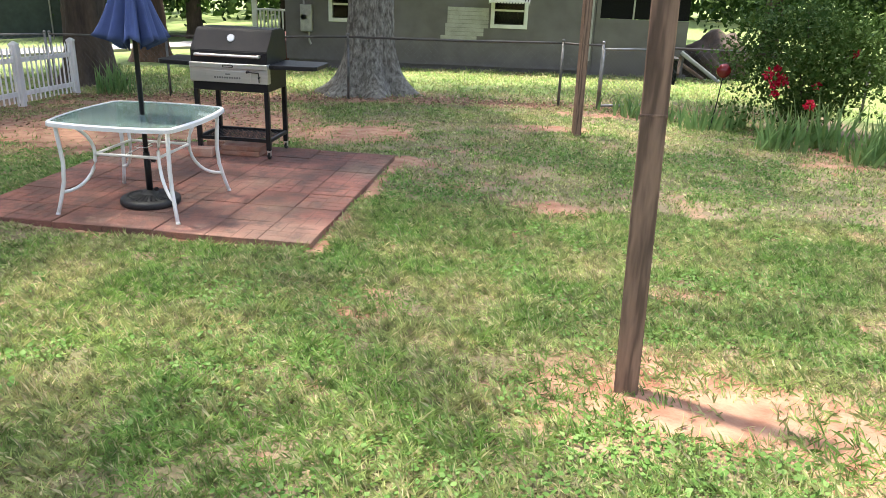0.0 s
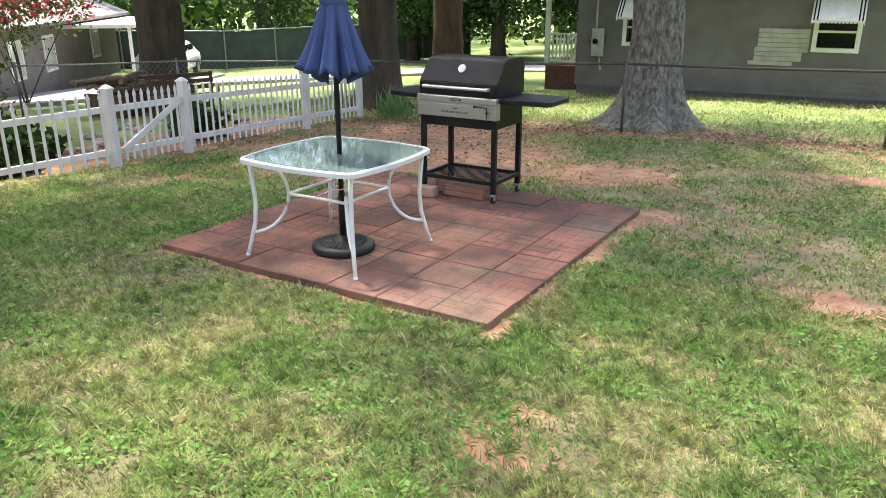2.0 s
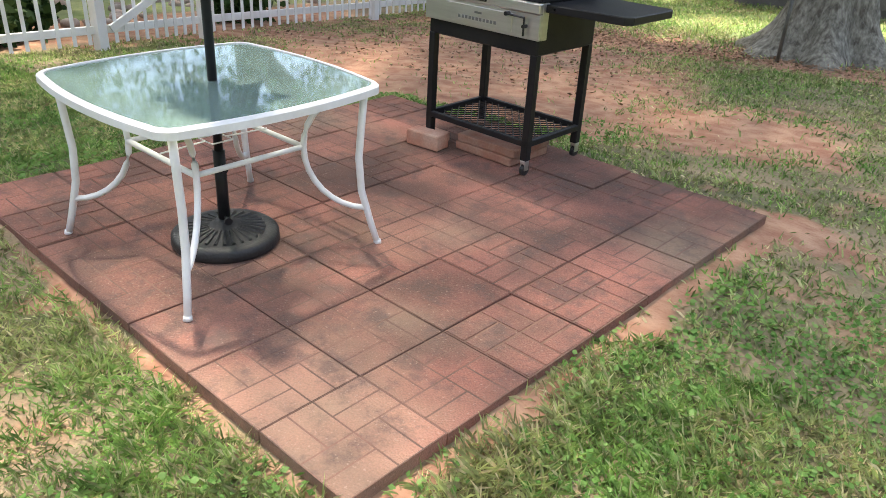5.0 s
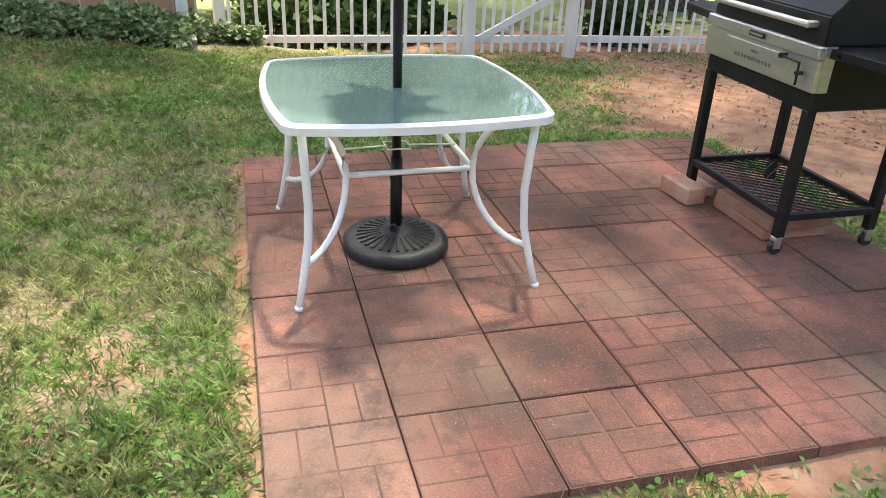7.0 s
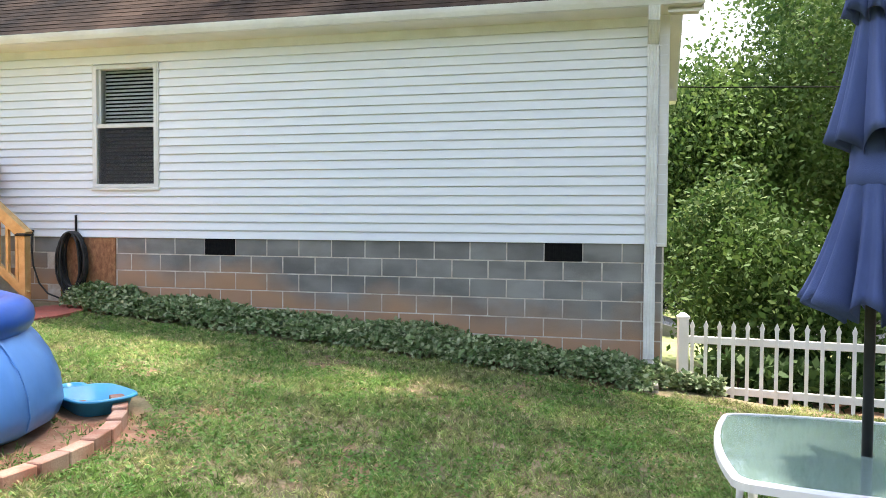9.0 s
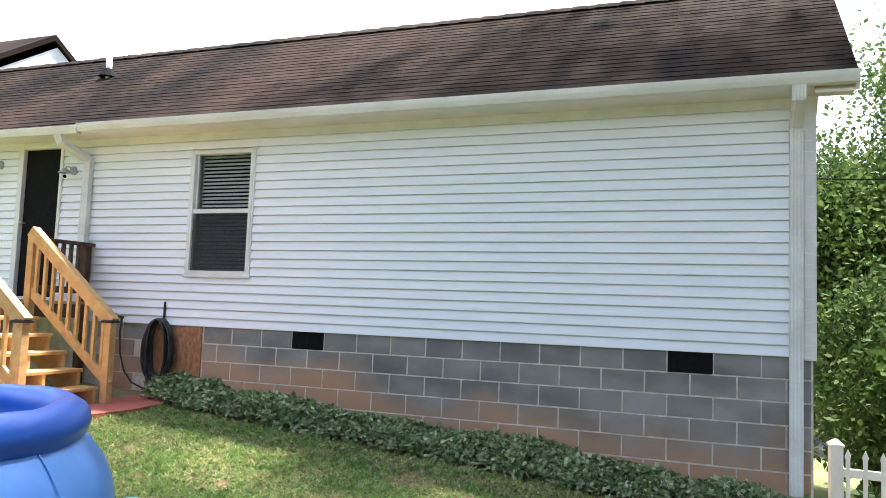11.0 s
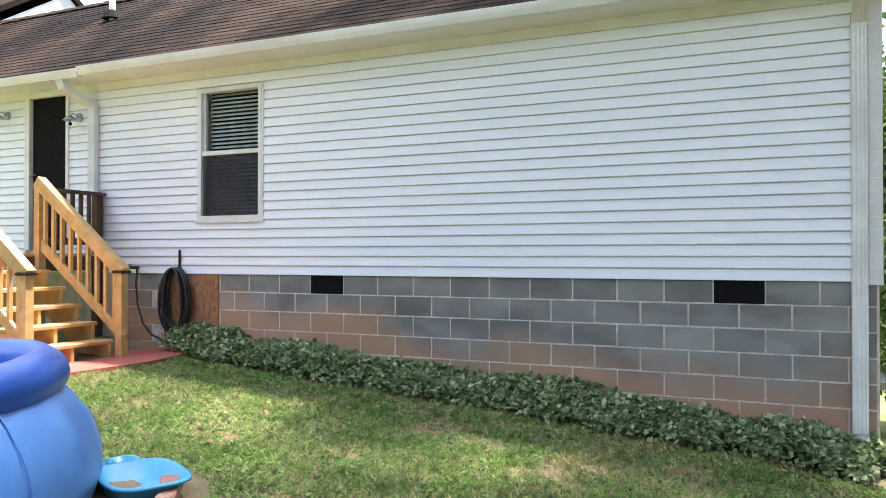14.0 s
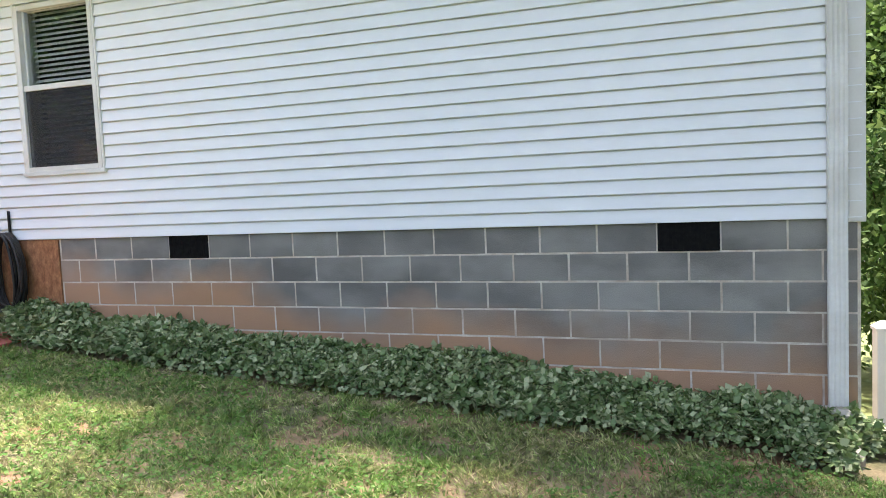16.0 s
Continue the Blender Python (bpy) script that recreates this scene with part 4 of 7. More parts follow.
def brick(name, label, loc, turn, size, group=""):
    bm = bmesh.new()
    box(bm, -size[0] / 2, size[0] / 2, -size[1] / 2, size[1] / 2, 0, size[2], 0.006)
    ob = part(name, bm, M_BRICK)
    ob.matrix_world = pose(*loc, 0, 0, turn)
    return tagged(ob, label, "brick", group)


brick("brick", "pale pink clay brick lying flat beside the cart's leg", (-3.475, 7.165, -0.41), 2, (0.235, 0.115, 0.09), "bricks under the grill")
brick("brick", "pale pink clay brick under the cart's front leg", (-3.535, 7.30, -0.41), -4.6, (0.20, 0.09, 0.055), "bricks under the grill")
brick("brick", "pale pink clay brick under the cart's back leg", (-3.50, 7.67, -0.41), -4.6, (0.20, 0.09, 0.055), "bricks under the grill")
for k in range(2):
    brick("paver_slab", "flat red paver stacked under the grill", (-3.10 + 0.012 * k, 7.41, -0.408 + 0.052 * k), -4.6 + 2 * k, (0.42, 0.36, 0.05), "slabs under the grill")

# ---- wooden posts ----
def grain_material():
    m = material("weathered brown timber", (0.33, 0.215, 0.15), (0.19, 0.115, 0.08), 4, 0.85, 0.45, 60, stretch=(1, 1, 0.12), fine=0.3)
    n, l = m.node_tree.nodes, m.node_tree.links
    p = n["Principled BSDF"]
    old = p.inputs["Base Color"].links[0].from_socket
    geo = n.new("ShaderNodeNewGeometry")
    mp = n.new("ShaderNodeMapping")
    mp.inputs["Scale"].default_value = (9, 9, 1.1)
    l.new(geo.outputs["Position"], mp.inputs["Vector"])
    w = n.new("ShaderNodeTexWave")
    w.wave_type, w.rings_direction = "RINGS", "SPHERICAL"
    w.inputs["Scale"].default_value, w.inputs["Distortion"].default_value, w.inputs["Detail"].default_value = 2.2, 7.0, 3
    l.new(mp.outputs["Vector"], w.inputs["Vector"])
    mix = n.new("ShaderNodeMixRGB")
    mix.blend_type = "MULTIPLY"
    mix.inputs["Fac"].default_value = 0.55
    l.new(old, mix.inputs["Color1"])
    l.new(w.outputs["Color"], mix.inputs["Color2"])
    l.new(mix.outputs["Color"], p.inputs["Base Color"])
    return m


M_POST = grain_material()


def timber_post(loc, lean, h, label):
    bm = bmesh.new()
    box(bm, -0.051, 0.051, -0.0445, 0.0445, -0.25, h, 0.005)
    box(bm, -0.053, 0.053, -0.0465, 0.0465, 1.20, 1.212, 0.002)
    ob = part("wooden_post", bm, M_POST)
    ob.matrix_world = pose(*loc, lean[0], lean[1], lean[2])
    return tagged(ob, label, "post", "wooden posts on the lawn")


timber_post((0.095, 2.79, gz(0.11, 2.79)), (0.0, -1.5, -11), 2.6, "square brown weathered timber post standing in bare clay")
timber_post((0.55, 9.98, gz(0.55, 9.98)), (0, -0.4, 20), 2.08, "square brown timber post standing in the lawn")

# ---- picket fence ----
def run_of_pickets(parent, a, b, n, h, lift=0.06):
    """Pickets with pointed heads and two rails between two posts, following the ground."""
    a, b = Vector((a[0], a[1], gz(*a))), Vector((b[0], b[1], gz(*b)))
    d = b - a
    flat = Vector((d.x, d.y, 0)).normalized()
    turn = math.degrees(math.atan2(flat.y, flat.x))
    slope = math.degrees(math.atan2(d.z, Vector((d.x, d.y)).length))
    for z in (0.20, 0.74):
        bm = bmesh.new()
        box(bm, 0, d.length, -0.018, 0.018, -0.04, 0.04, 0.004)
        r = part("rail", bm, M_PICKET, parent)
        r.matrix_basis = Matrix.Translation(a + Vector((0, 0, z))) @ Matrix.Rotation(radians(turn), 4, "Z") @ Matrix.Rotation(radians(-slope), 4, "Y")
    for i in range(n):
        p = a + d * ((i + 0.75) / (n + 0.5))
        shared("picket", PICKET, pose(p.x, p.y, p.z + lift, 0, 0, turn), parent)


def picket_mesh():
    bm = bmesh.new()
    pts = [(-0.0185, 0), (0.0185, 0), (0.0185, 0.80), (0.026, 0.835), (0.0, 0.90), (-0.026, 0.835), (-0.0185, 0.80)]
    a = [bm.verts.new((x, -0.030, z)) for x, z in pts]
    b = [bm.verts.new((x, -0.019, z)) for x, z in pts]
    bm.faces.new(a[::-1]), bm.faces.new(b)
    for i in range(len(pts)):
        j = (i + 1) % len(pts)
        bm.faces.new((a[i], a[j], b[j], b[i]))
    bmesh.ops.recalc_face_normals(bm, faces=bm.faces)
    me = bpy.data.meshes.new("picket")
    bm.to_mesh(me)
    bm.free()
    me.materials.append(M_PICKET)
    return me


PICKET = picket_mesh()
FENCE = [(-9.05, 5.24), (-8.28, 7.79), (-8.25, 9.02), (-8.35, 11.92), (-8.42, 13.75)]


def build_picket_fence():
    f = thing("picket_fence", "white vinyl picket fence along the side of the yard", "fence")
    gate = thing("picket_gate", "white vinyl picket gate with a diagonal brace", "gate")
    for k, (x, y) in enumerate(FENCE):
        bm = bmesh.new()
        z = gz(x, y)
        box(bm, -0.055, 0.055, -0.055, 0.055, -0.2, 0.98, 0.006)
        po = part("post", bm, M_PICKET, f)
        po.matrix_basis = pose(x, y, z, 0, 0, 8)
        bm = bmesh.new()
        lathe(bm, [(0.090, 0.975), (0.090, 0.995), (0.03, 1.035), (0.005, 1.042)], 4)
        bmesh.ops.rotate(bm, verts=bm.verts, matrix=Matrix.Rotation(radians(45), 3, "Z"))
        part("post_cap", bm, M_PICKET, po)
    run_of_pickets(f, FENCE[0], FENCE[1], 18, 0.9)
    run_of_pickets(f, FENCE[2], FENCE[3], 20, 0.9)
    run_of_pickets(f, FENCE[3], FENCE[4], 12, 0.9)
    a, b = FENCE[1], FENCE[2]
    run_of_pickets(gate, (a[0] + 0.01, a[1] + 0.07), (b[0], b[1] - 0.07), 9, 0.9)
    bm = bmesh.new()
    p, q = Vector((a[0] + 0.045, a[1] + 0.10, gz(*a) + 0.20)), Vector((b[0] + 0.045, b[1] - 0.09, gz(*b) + 0.76))
    d = q - p
    box(bm, 0, d.length, -0.015, 0.015, -0.04, 0.04, 0.004)
    br = part("brace", bm, M_PICKET, gate)
    br.matrix_basis = Matrix.Translation(p) @ d.to_track_quat("X", "Z").to_matrix().to_4x4()


build_picket_fence()

# ---- house details ----
M_TAN = material("galvanised metal", (0.45, 0.45, 0.44), (0.35, 0.35, 0.34), 8, 0.4, 0.05, 60, metal=0.8)
M_HOSE = material("black rubber hose", (0.014, 0.014, 0.015), (0.03, 0.028, 0.027), 12, 0.5, 0.1, 90)
M_POOLSIDE = material("light blue pool vinyl", (0.065, 0.215, 0.58), (0.10, 0.28, 0.64), 2.5, 0.35, 0.08, 14, fine=0.1, stretch=(1, 1, 0.5))
M_POOLRING = material("deep blue inflated vinyl", (0.012, 0.082, 0.40), (0.018, 0.10, 0.46), 3, 0.3, 0.05, 20, fine=0.08)
M_TRAY = material("turquoise plastic", (0.035, 0.33, 0.60), (0.05, 0.38, 0.64), 5, 0.35, 0.04, 40, fine=0.05)


def build_blocks():
    def mesh(w):
        bm = bmesh.new()
        box(bm, -0.03, 0.0, -w / 2 + 0.0062, w / 2 - 0.0062, 0.0062, CRS - 0.0062, 0.003)
        me = bpy.data.meshes.new("block")
        bmesh.ops.recalc_face_normals(bm, faces=bm.faces)
        bm.to_mesh(me)
        bm.free()
        me.materials.append(M_BLOCK)
        return me
    full, half = mesh(BLK), mesh(BLK / 2)
    rng = random.Random(2)
    for j in range(1, 10):
        z = FT - j * CRS
        off = 0 if j % 2 else 0.5
        k = -4.0 + off
        while k < 16:
            y = Y_OSB + (k + 0.5) * BLK
            gap = (j == 1 and (k in (3.0, 13.0))) or (-2.05 < k + 0.5 < 0 and z > 0.1)
            lo = gz(WX + 0.3, y) - 0.25
            if not gap and z > lo and y - BLK / 2 > -3.25:
                if y + BLK / 2 <= Y_END + 0.01:
                    shared("block", full, pose(WX + rng.uniform(-0.0015, 0.0015), y, z), foundation)
                elif y - BLK / 2 + BLK * 0.5 <= Y_END + 0.02:
                    shared("block", half, pose(WX, y - BLK / 4, z), foundation)
            k += 1
        if off and z < 0.97:
            if z > 0.1:
                shared("block", half, pose(WX, Y_OSB + BLK / 4, z), foundation)
    for k in (3, 13):
        y0, y1 = Y_OSB + k * BLK, Y_OSB + (k + 1) * BLK
        v = thing("foundation_vent", "black louvred crawl space vent set in the block base", "vent", (WX, (y0 + y1) / 2, FT - CRS), 0, "crawl space vents")
        bm = bmesh.new()
        w, h = BLK / 2 - 0.004, CRS - 0.004
        for a in ((-w, w, 0.004, 0.016), (-w, w, h - 0.012, h), (-w, -w + 0.012, 0.016, h - 0.012), (w - 0.012, w, 0.016, h - 0.012)):
            box(bm, -0.005, 0.005, *a)
        part("frame", bm, M_BLACK, v)
        bm = bmesh.new()
        box(bm, -0.005, -0.0015, -w, w, 0.004, h)
        part("screen", bm, M_BLACK, v)
        for i in range(16):
            bm = bmesh.new()
            y = -w + 0.02 + i * (2 * w - 0.04) / 15
            box(bm, -0.0012, 0.003, y - 0.003, y + 0.003, 0.016, h - 0.012)
            part("slat", bm, M_BLACK, v)
    bm = bmesh.new()
    box(bm, WX - 0.011, WX + 0.006, Y_OSB - 2.02 * BLK, Y_OSB - 0.012, 0.10, FT - 0.012, 0.002)
    o = tagged(part("access_panel", bm, M_OSB), "rust coloured strand board panel closing the crawl space", "panel")
    bm = bmesh.new()
    box(bm, WX + 0.0062, WX + 0.016, Y_OSB - 0.045, Y_OSB - 0.012, 0.10, FT - 0.014, 0.002)
    part("batten", bm, M_OSB, o)


build_blocks()


def screen_cloth():
    """Fine dark mesh, half open."""
    m = bpy.data.materials.new("insect screen")
    m.use_nodes = True
    n, l = m.node_tree.nodes, m.node_tree.links
    p = n["Principled BSDF"]
    p.inputs["Base Color"].default_value, p.inputs["Roughness"].default_value = (0.02, 0.02, 0.022, 1), 0.8
    t = n.new("ShaderNodeBsdfTransparent")
    mx = n.new("ShaderNodeMixShader")
    mx.inputs["Fac"].default_value = 0.5
    l.new(t.outputs["BSDF"], mx.inputs[1])
    l.new(p.outputs["BSDF"], mx.inputs[2])
    l.new(mx.outputs["Shader"], n["Material Output"].inputs["Surface"])
    return m


def build_window():
    y0, y1, z0, z1 = WIN
    w = tagged(thing("window_1", "white vinyl sash window with closed blinds", "window", (WX, 0, 0)), kind="structure")
    def bar(name, a, b, c, d, x0, x1, mat=M_TRIM, par=w):
        bm = bmesh.new()
        box(bm, x0, x1, a, b, c, d, 0.003)
        return part(name, bm, mat, par)
    t = 0.045
    for a in ((y0, y0 + t, z0, z1), (y1 - t, y1, z0, z1), (y0 + t, y1 - t, z0, z0 + t), (y0 + t, y1 - t, z1 - t, z1)):
        bar("frame", *a, -0.08, 0.032)
    bar("casing", y1 + 0.001, y1 + 0.022, z0 - 0.02, z1 + 0.03, 0.004, 0.03)
    bar("casing", y0 - 0.022, y0 - 0.001, z0 - 0.02, z1 + 0.03, 0.004, 0.03)
    bar("sill", y0 - 0.03, y1 + 0.03, z0 - 0.035, z0 - 0.001, 0.0, 0.04)
    zm = (z0 + z1) / 2 + 0.01
    bar("meeting_rail", y0 + t, y1 - t, zm - 0.025, zm + 0.025, -0.06, 0.018)
    for lo, hi, x in ((z0 + t, zm - 0.025, -0.012), (zm + 0.025, z1 - t, -0.03)):
        for a in ((y0 + t, y0 + t + 0.025, lo, hi), (y1 - t - 0.025, y1 - t, lo, hi)):
            bar("sash", *a, x - 0.02, x + 0.012)
        pane = bar("pane", y0 + t + 0.025, y1 - t - 0.025, lo, hi, x - 0.004, x, M_GLASSDARK)
        pane.visible_shadow = False
    bm = bmesh.new()
    box(bm, 0.004, 0.006, y0 + t + 0.004, y1 - t - 0.004, z0 + t + 0.004, zm - 0.026)
    part("insect_screen", bm, screen_cloth(), w, "fine dark insect screen over the lower sash").visible_shadow = False
    bl = tagged(thing("window_blind", "white horizontal slat blind behind the window glass", "blind", (WX, 0, 0)))
    n = 31
    for i in range(n):
        z = z0 + 0.06 + (z1 - z0 - 0.12) * i / (n - 1)
        bm = bmesh.new()
        box(bm, -0.024, 0.024, y0 + t + 0.01, y1 - t - 0.01, -0.0012, 0.0012)
        s = part("slat", bm, M_BLIND, bl)
        s.matrix_basis = pose(-0.115, 0, z, 0, 40, 0)
    # near-black walls carry the unlit room's shade in their colour
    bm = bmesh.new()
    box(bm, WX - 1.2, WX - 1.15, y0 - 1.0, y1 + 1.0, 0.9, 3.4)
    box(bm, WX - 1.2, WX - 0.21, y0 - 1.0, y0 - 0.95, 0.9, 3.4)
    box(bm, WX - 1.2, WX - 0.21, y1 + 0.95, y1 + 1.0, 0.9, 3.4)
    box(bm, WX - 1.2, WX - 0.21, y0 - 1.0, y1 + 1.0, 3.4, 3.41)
    tagged(part("wall_unlit_room", bm, M_DARK), "near-black box painted as the unlit room behind the window", "wall", kind="structure")


build_window()


def build_door():
    y0, y1, z0, z1 = DOOR
    d = tagged(thing("door_1", "closed black screen door in a white frame", "door", (WX, 0, 0)), kind="structure")
    for a in ((y0, y0 + 0.09, z0, z1), (y1 - 0.05, y1, z0, z1), (y0 + 0.09, y1 - 0.05, z1 - 0.06, z1)):
        bm = bmesh.new()
        box(bm, -0.10, 0.035, *a, 0.004)
        part("frame", bm, M_TRIM, d)
    bm = bmesh.new()
    box(bm, -0.06, -0.02, y0 + 0.095, y1 - 0.055, z0, z1 - 0.065, 0.003)
    leaf = part("leaf", bm, M_BLACK, d, "black mesh screen leaf")
    bm = bmesh.new()
    rod(bm, (-0.02, y0 + 0.15, z0 + 0.98), (0.03, y0 + 0.15, z0 + 0.98), 0.012, n=10)
    bmesh.ops.create_uvsphere(bm, u_segments=12, v_segments=8, radius=0.026, matrix=Matrix.Translation((0.04, y0 + 0.15, z0 + 0.98)))
    part("handle", bm, M_TAN, leaf, "dull metal knob")


build_door()


def downspout(name, pts, label):
    """A corrugated box downpipe along points."""
    d = thing(name, label, "downspout", (0, 0, 0))
    for a, b in zip(pts, pts[1:]):
        a, b = Vector(a), Vector(b)
        bm = bmesh.new()
        L = (b - a).length
        prof = []
        w, dp, n = 0.056, 0.034, 8
        for i in range(n + 1):
            prof.append((-w + 2 * w * i / n, dp - (0.006 if i % 2 else 0)))
        for i in range(n + 1):
            prof.append((w - 2 * w * i / n, -dp + (0.006 if i % 2 else 0)))
        A = [bm.verts.new((y, x, -0.01)) for y, x in prof]
        B = [bm.verts.new((y, x, L + 0.01)) for y, x in prof]
        bm.faces.new(A[::-1]), bm.faces.new(B)
        for i in range(len(prof)):
            j = (i + 1) % len(prof)
            bm.faces.new((A[i], A[j], B[j], B[i]))
        o = part("pipe", bm, M_GUTTER, d)
        z = (b - a).normalized()
        x = Vector((0, 1, 0))
        y = z.cross(x).normalized()
        x = y.cross(z)
        o.matrix_basis = Matrix.Translation(a) @ Matrix((x, y, z)).transposed().to_4x4()
    return d


def build_gutters():
    for y0, y1, dz, nm in ((-3.28, Y_END + 0.31, 0.0, "gutter"), (Y_FAR, -3.30, -0.02, "gutter")):
        bm = bmesh.new()
        prof = [(0.0, 0.0), (0.075, 0.0), (0.085, 0.02), (0.105, 0.06), (0.118, 0.11), (0.118, 0.125), (0.108, 0.125), (0.106, 0.11), (0.078, 0.012), (0.006, 0.012), (0.006, 0.12), (0.0, 0.12)]
        A = [bm.verts.new((EAVE_X + 0.019 + x * 0.8, y0, 3.308 + dz + z * 0.76)) for x, z in prof]
        B = [bm.verts.new((EAVE_X + 0.019 + x * 0.8, y1, 3.308 + dz + z * 0.76)) for x, z in prof]
        bm.faces.new(A), bm.faces.new(B[::-1])
        for i in range(len(prof)):
            j = (i + 1) % len(prof)
            bm.faces.new((A[i], A[j], B[j], B[i]))
        g = thing(nm, "weathered white metal roof gutter along the eave", "gutter")
        part("trough", bm, M_GUTTER, g)
        for y in (y0, y1):
            bm = bmesh.new()
            v = [[bm.verts.new((EAVE_X + 0.019 + px * 0.8, y + s, 3.308 + dz + pz * 0.76)) for px, pz in ((-0.002, -0.003), (0.077, -0.003), (0.108, 0.06), (0.121, 0.127), (-0.002, 0.123))] for s in (-0.006, 0.006)]
            bm.faces.new(v[0]), bm.faces.new(v[1][::-1])
            for i in range(5):
                j = (i + 1) % 5
                bm.faces.new((v[0][i], v[0][j], v[1][j], v[1][i]))
            part("end_cap", bm, M_GUTTER, g)
        for i in range(int((y1 - y0) / 0.9)):
            bm = bmesh.new()
            rod(bm, (EAVE_X + 0.015, y0 + 0.4 + 0.9 * i, 3.308 + dz + 0.09), (EAVE_X + 0.113, y0 + 0.4 + 0.9 * i, 3.308 + dz + 0.092), 0.004, n=6)
            part("hanger", bm, M_GUTTER, g)
    x = WX + 0.062
    downspout("downspout", [(EAVE_X + 0.05, 4.855, 3.30), (EAVE_X + 0.03, 4.855, 3.19), (x, 4.855, 3.02), (x, 4.855, -0.30)], "white corrugated downspout at the house corner")
    downspout("downspout", [(EAVE_X + 0.05, -3.62, 3.29), (EAVE_X + 0.02, -3.60, 3.20), (x, -3.44, 3.02), (x, -3.44, 0.25)], "weathered white corrugated downspout beside the steps")
    bm = bmesh.new()
    box(bm, x - 0.10, x + 0.40, 4.76, 4.95, -0.52, -0.40, 0.02)
    box(bm, x - 0.05, x + 0.13, 4.79, 4.93, -0.45, -0.22, 0.03)
    tagged(part("splash_block", bm, material("limed concrete", (0.45, 0.43, 0.38), (0.30, 0.27, 0.22), 12, 0.9, 0.4, 60)), "mottled grey concrete splash block under the downspout", "splash block")


build_gutters()


def build_roof_bits():
    v = thing("vent_pipe", "white plumbing vent pipe on a dark roof flashing", "vent pipe", (-9.55, -4.5, 4.60))
    bm = bmesh.new()
    rod(bm, (0, 0, -0.1), (0, 0, 0.30), 0.045, n=12)
    part("pipe", bm, M_TRIM, v, smooth=True)
    bm = bmesh.new()
    rod(bm, (0, 0, -0.02), (0, 0, 0.10), 0.14, 0.06, n=12)
    part("flashing", bm, M_BLACK, v)
    w = thing("house_wing", "cream gabled wing of the white house with shingle roof", "house wing", (0, 0, 0))
    bm = bmesh.new()
    box(bm, -14.0, -9.4, -13.0, -8.05, 0.0, 4.6)
    v = [[bm.verts.new((x, y, z)) for x, z in ((-14.0, 4.6), (-11.7, 6.1), (-9.4, 4.6))] for y in (-8.05, -13.0)]
    bm.faces.new(v[0]), bm.faces.new(v[1][::-1])
    part("wall", bm, M_TRIM, w)
    bm = bmesh.new()
    pts = [(-14.2, 4.5), (-11.6, 6.2), (-9.0, 4.5), (-9.0, 4.6), (-11.6, 6.32), (-14.2, 4.6)]
    A = [bm.verts.new((x, -8.0, z)) for x, z in pts]
    B = [bm.verts.new((x, -13.2, z)) for x, z in pts]
    bm.faces.new(A), bm.faces.new(B[::-1])
    for i in range(6):
        bm.faces.new((A[i], A[(i + 1) % 6], B[(i + 1) % 6], B[i]))
    part("roof", bm, M_SHINGLE, w)


build_roof_bits()


def wall_lamp(y, z, label):
    l = thing("wall_lamp", label, "lamp", (WX + 0.02, y, z), 0, "lamps beside the door")
    bm = bmesh.new()
    rod(bm, (-0.01, 0, 0), (0.02, 0, 0), 0.055, n=16)
    part("backplate", bm, M_TAN, l)
    bm = bmesh.new()
    tube(bm, [(0.02, 0, 0), (0.07, 0, 0.03), (0.12, 0, 0.03), (0.14, 0, -0.01)], 0.010, 8)
    part("arm", bm, M_TAN, l)
    bm = bmesh.new()
    lathe(bm, [(0.085, -0.06), (0.088, -0.055), (0.045, -0.015), (0.02, 0.005)], 16, (0.14, 0))
    part("shade", bm, M_TAN, l, smooth=True)
    bm = bmesh.new()
    bmesh.ops.create_uvsphere(bm, u_segments=10, v_segments=8, radius=0.022, matrix=Matrix.Translation((0.14, 0, -0.10)))
    rod(bm, (0.14, 0, -0.09), (0.14, 0, -0.05), 0.006, n=6)
    part("sensor", bm, M_BLACK, l)


wall_lamp(-3.72, 2.90, "dull metal wall lamp beside the screen door")
wall_lamp(-5.05, 3.02, "dull metal wall lamp beside the screen door")


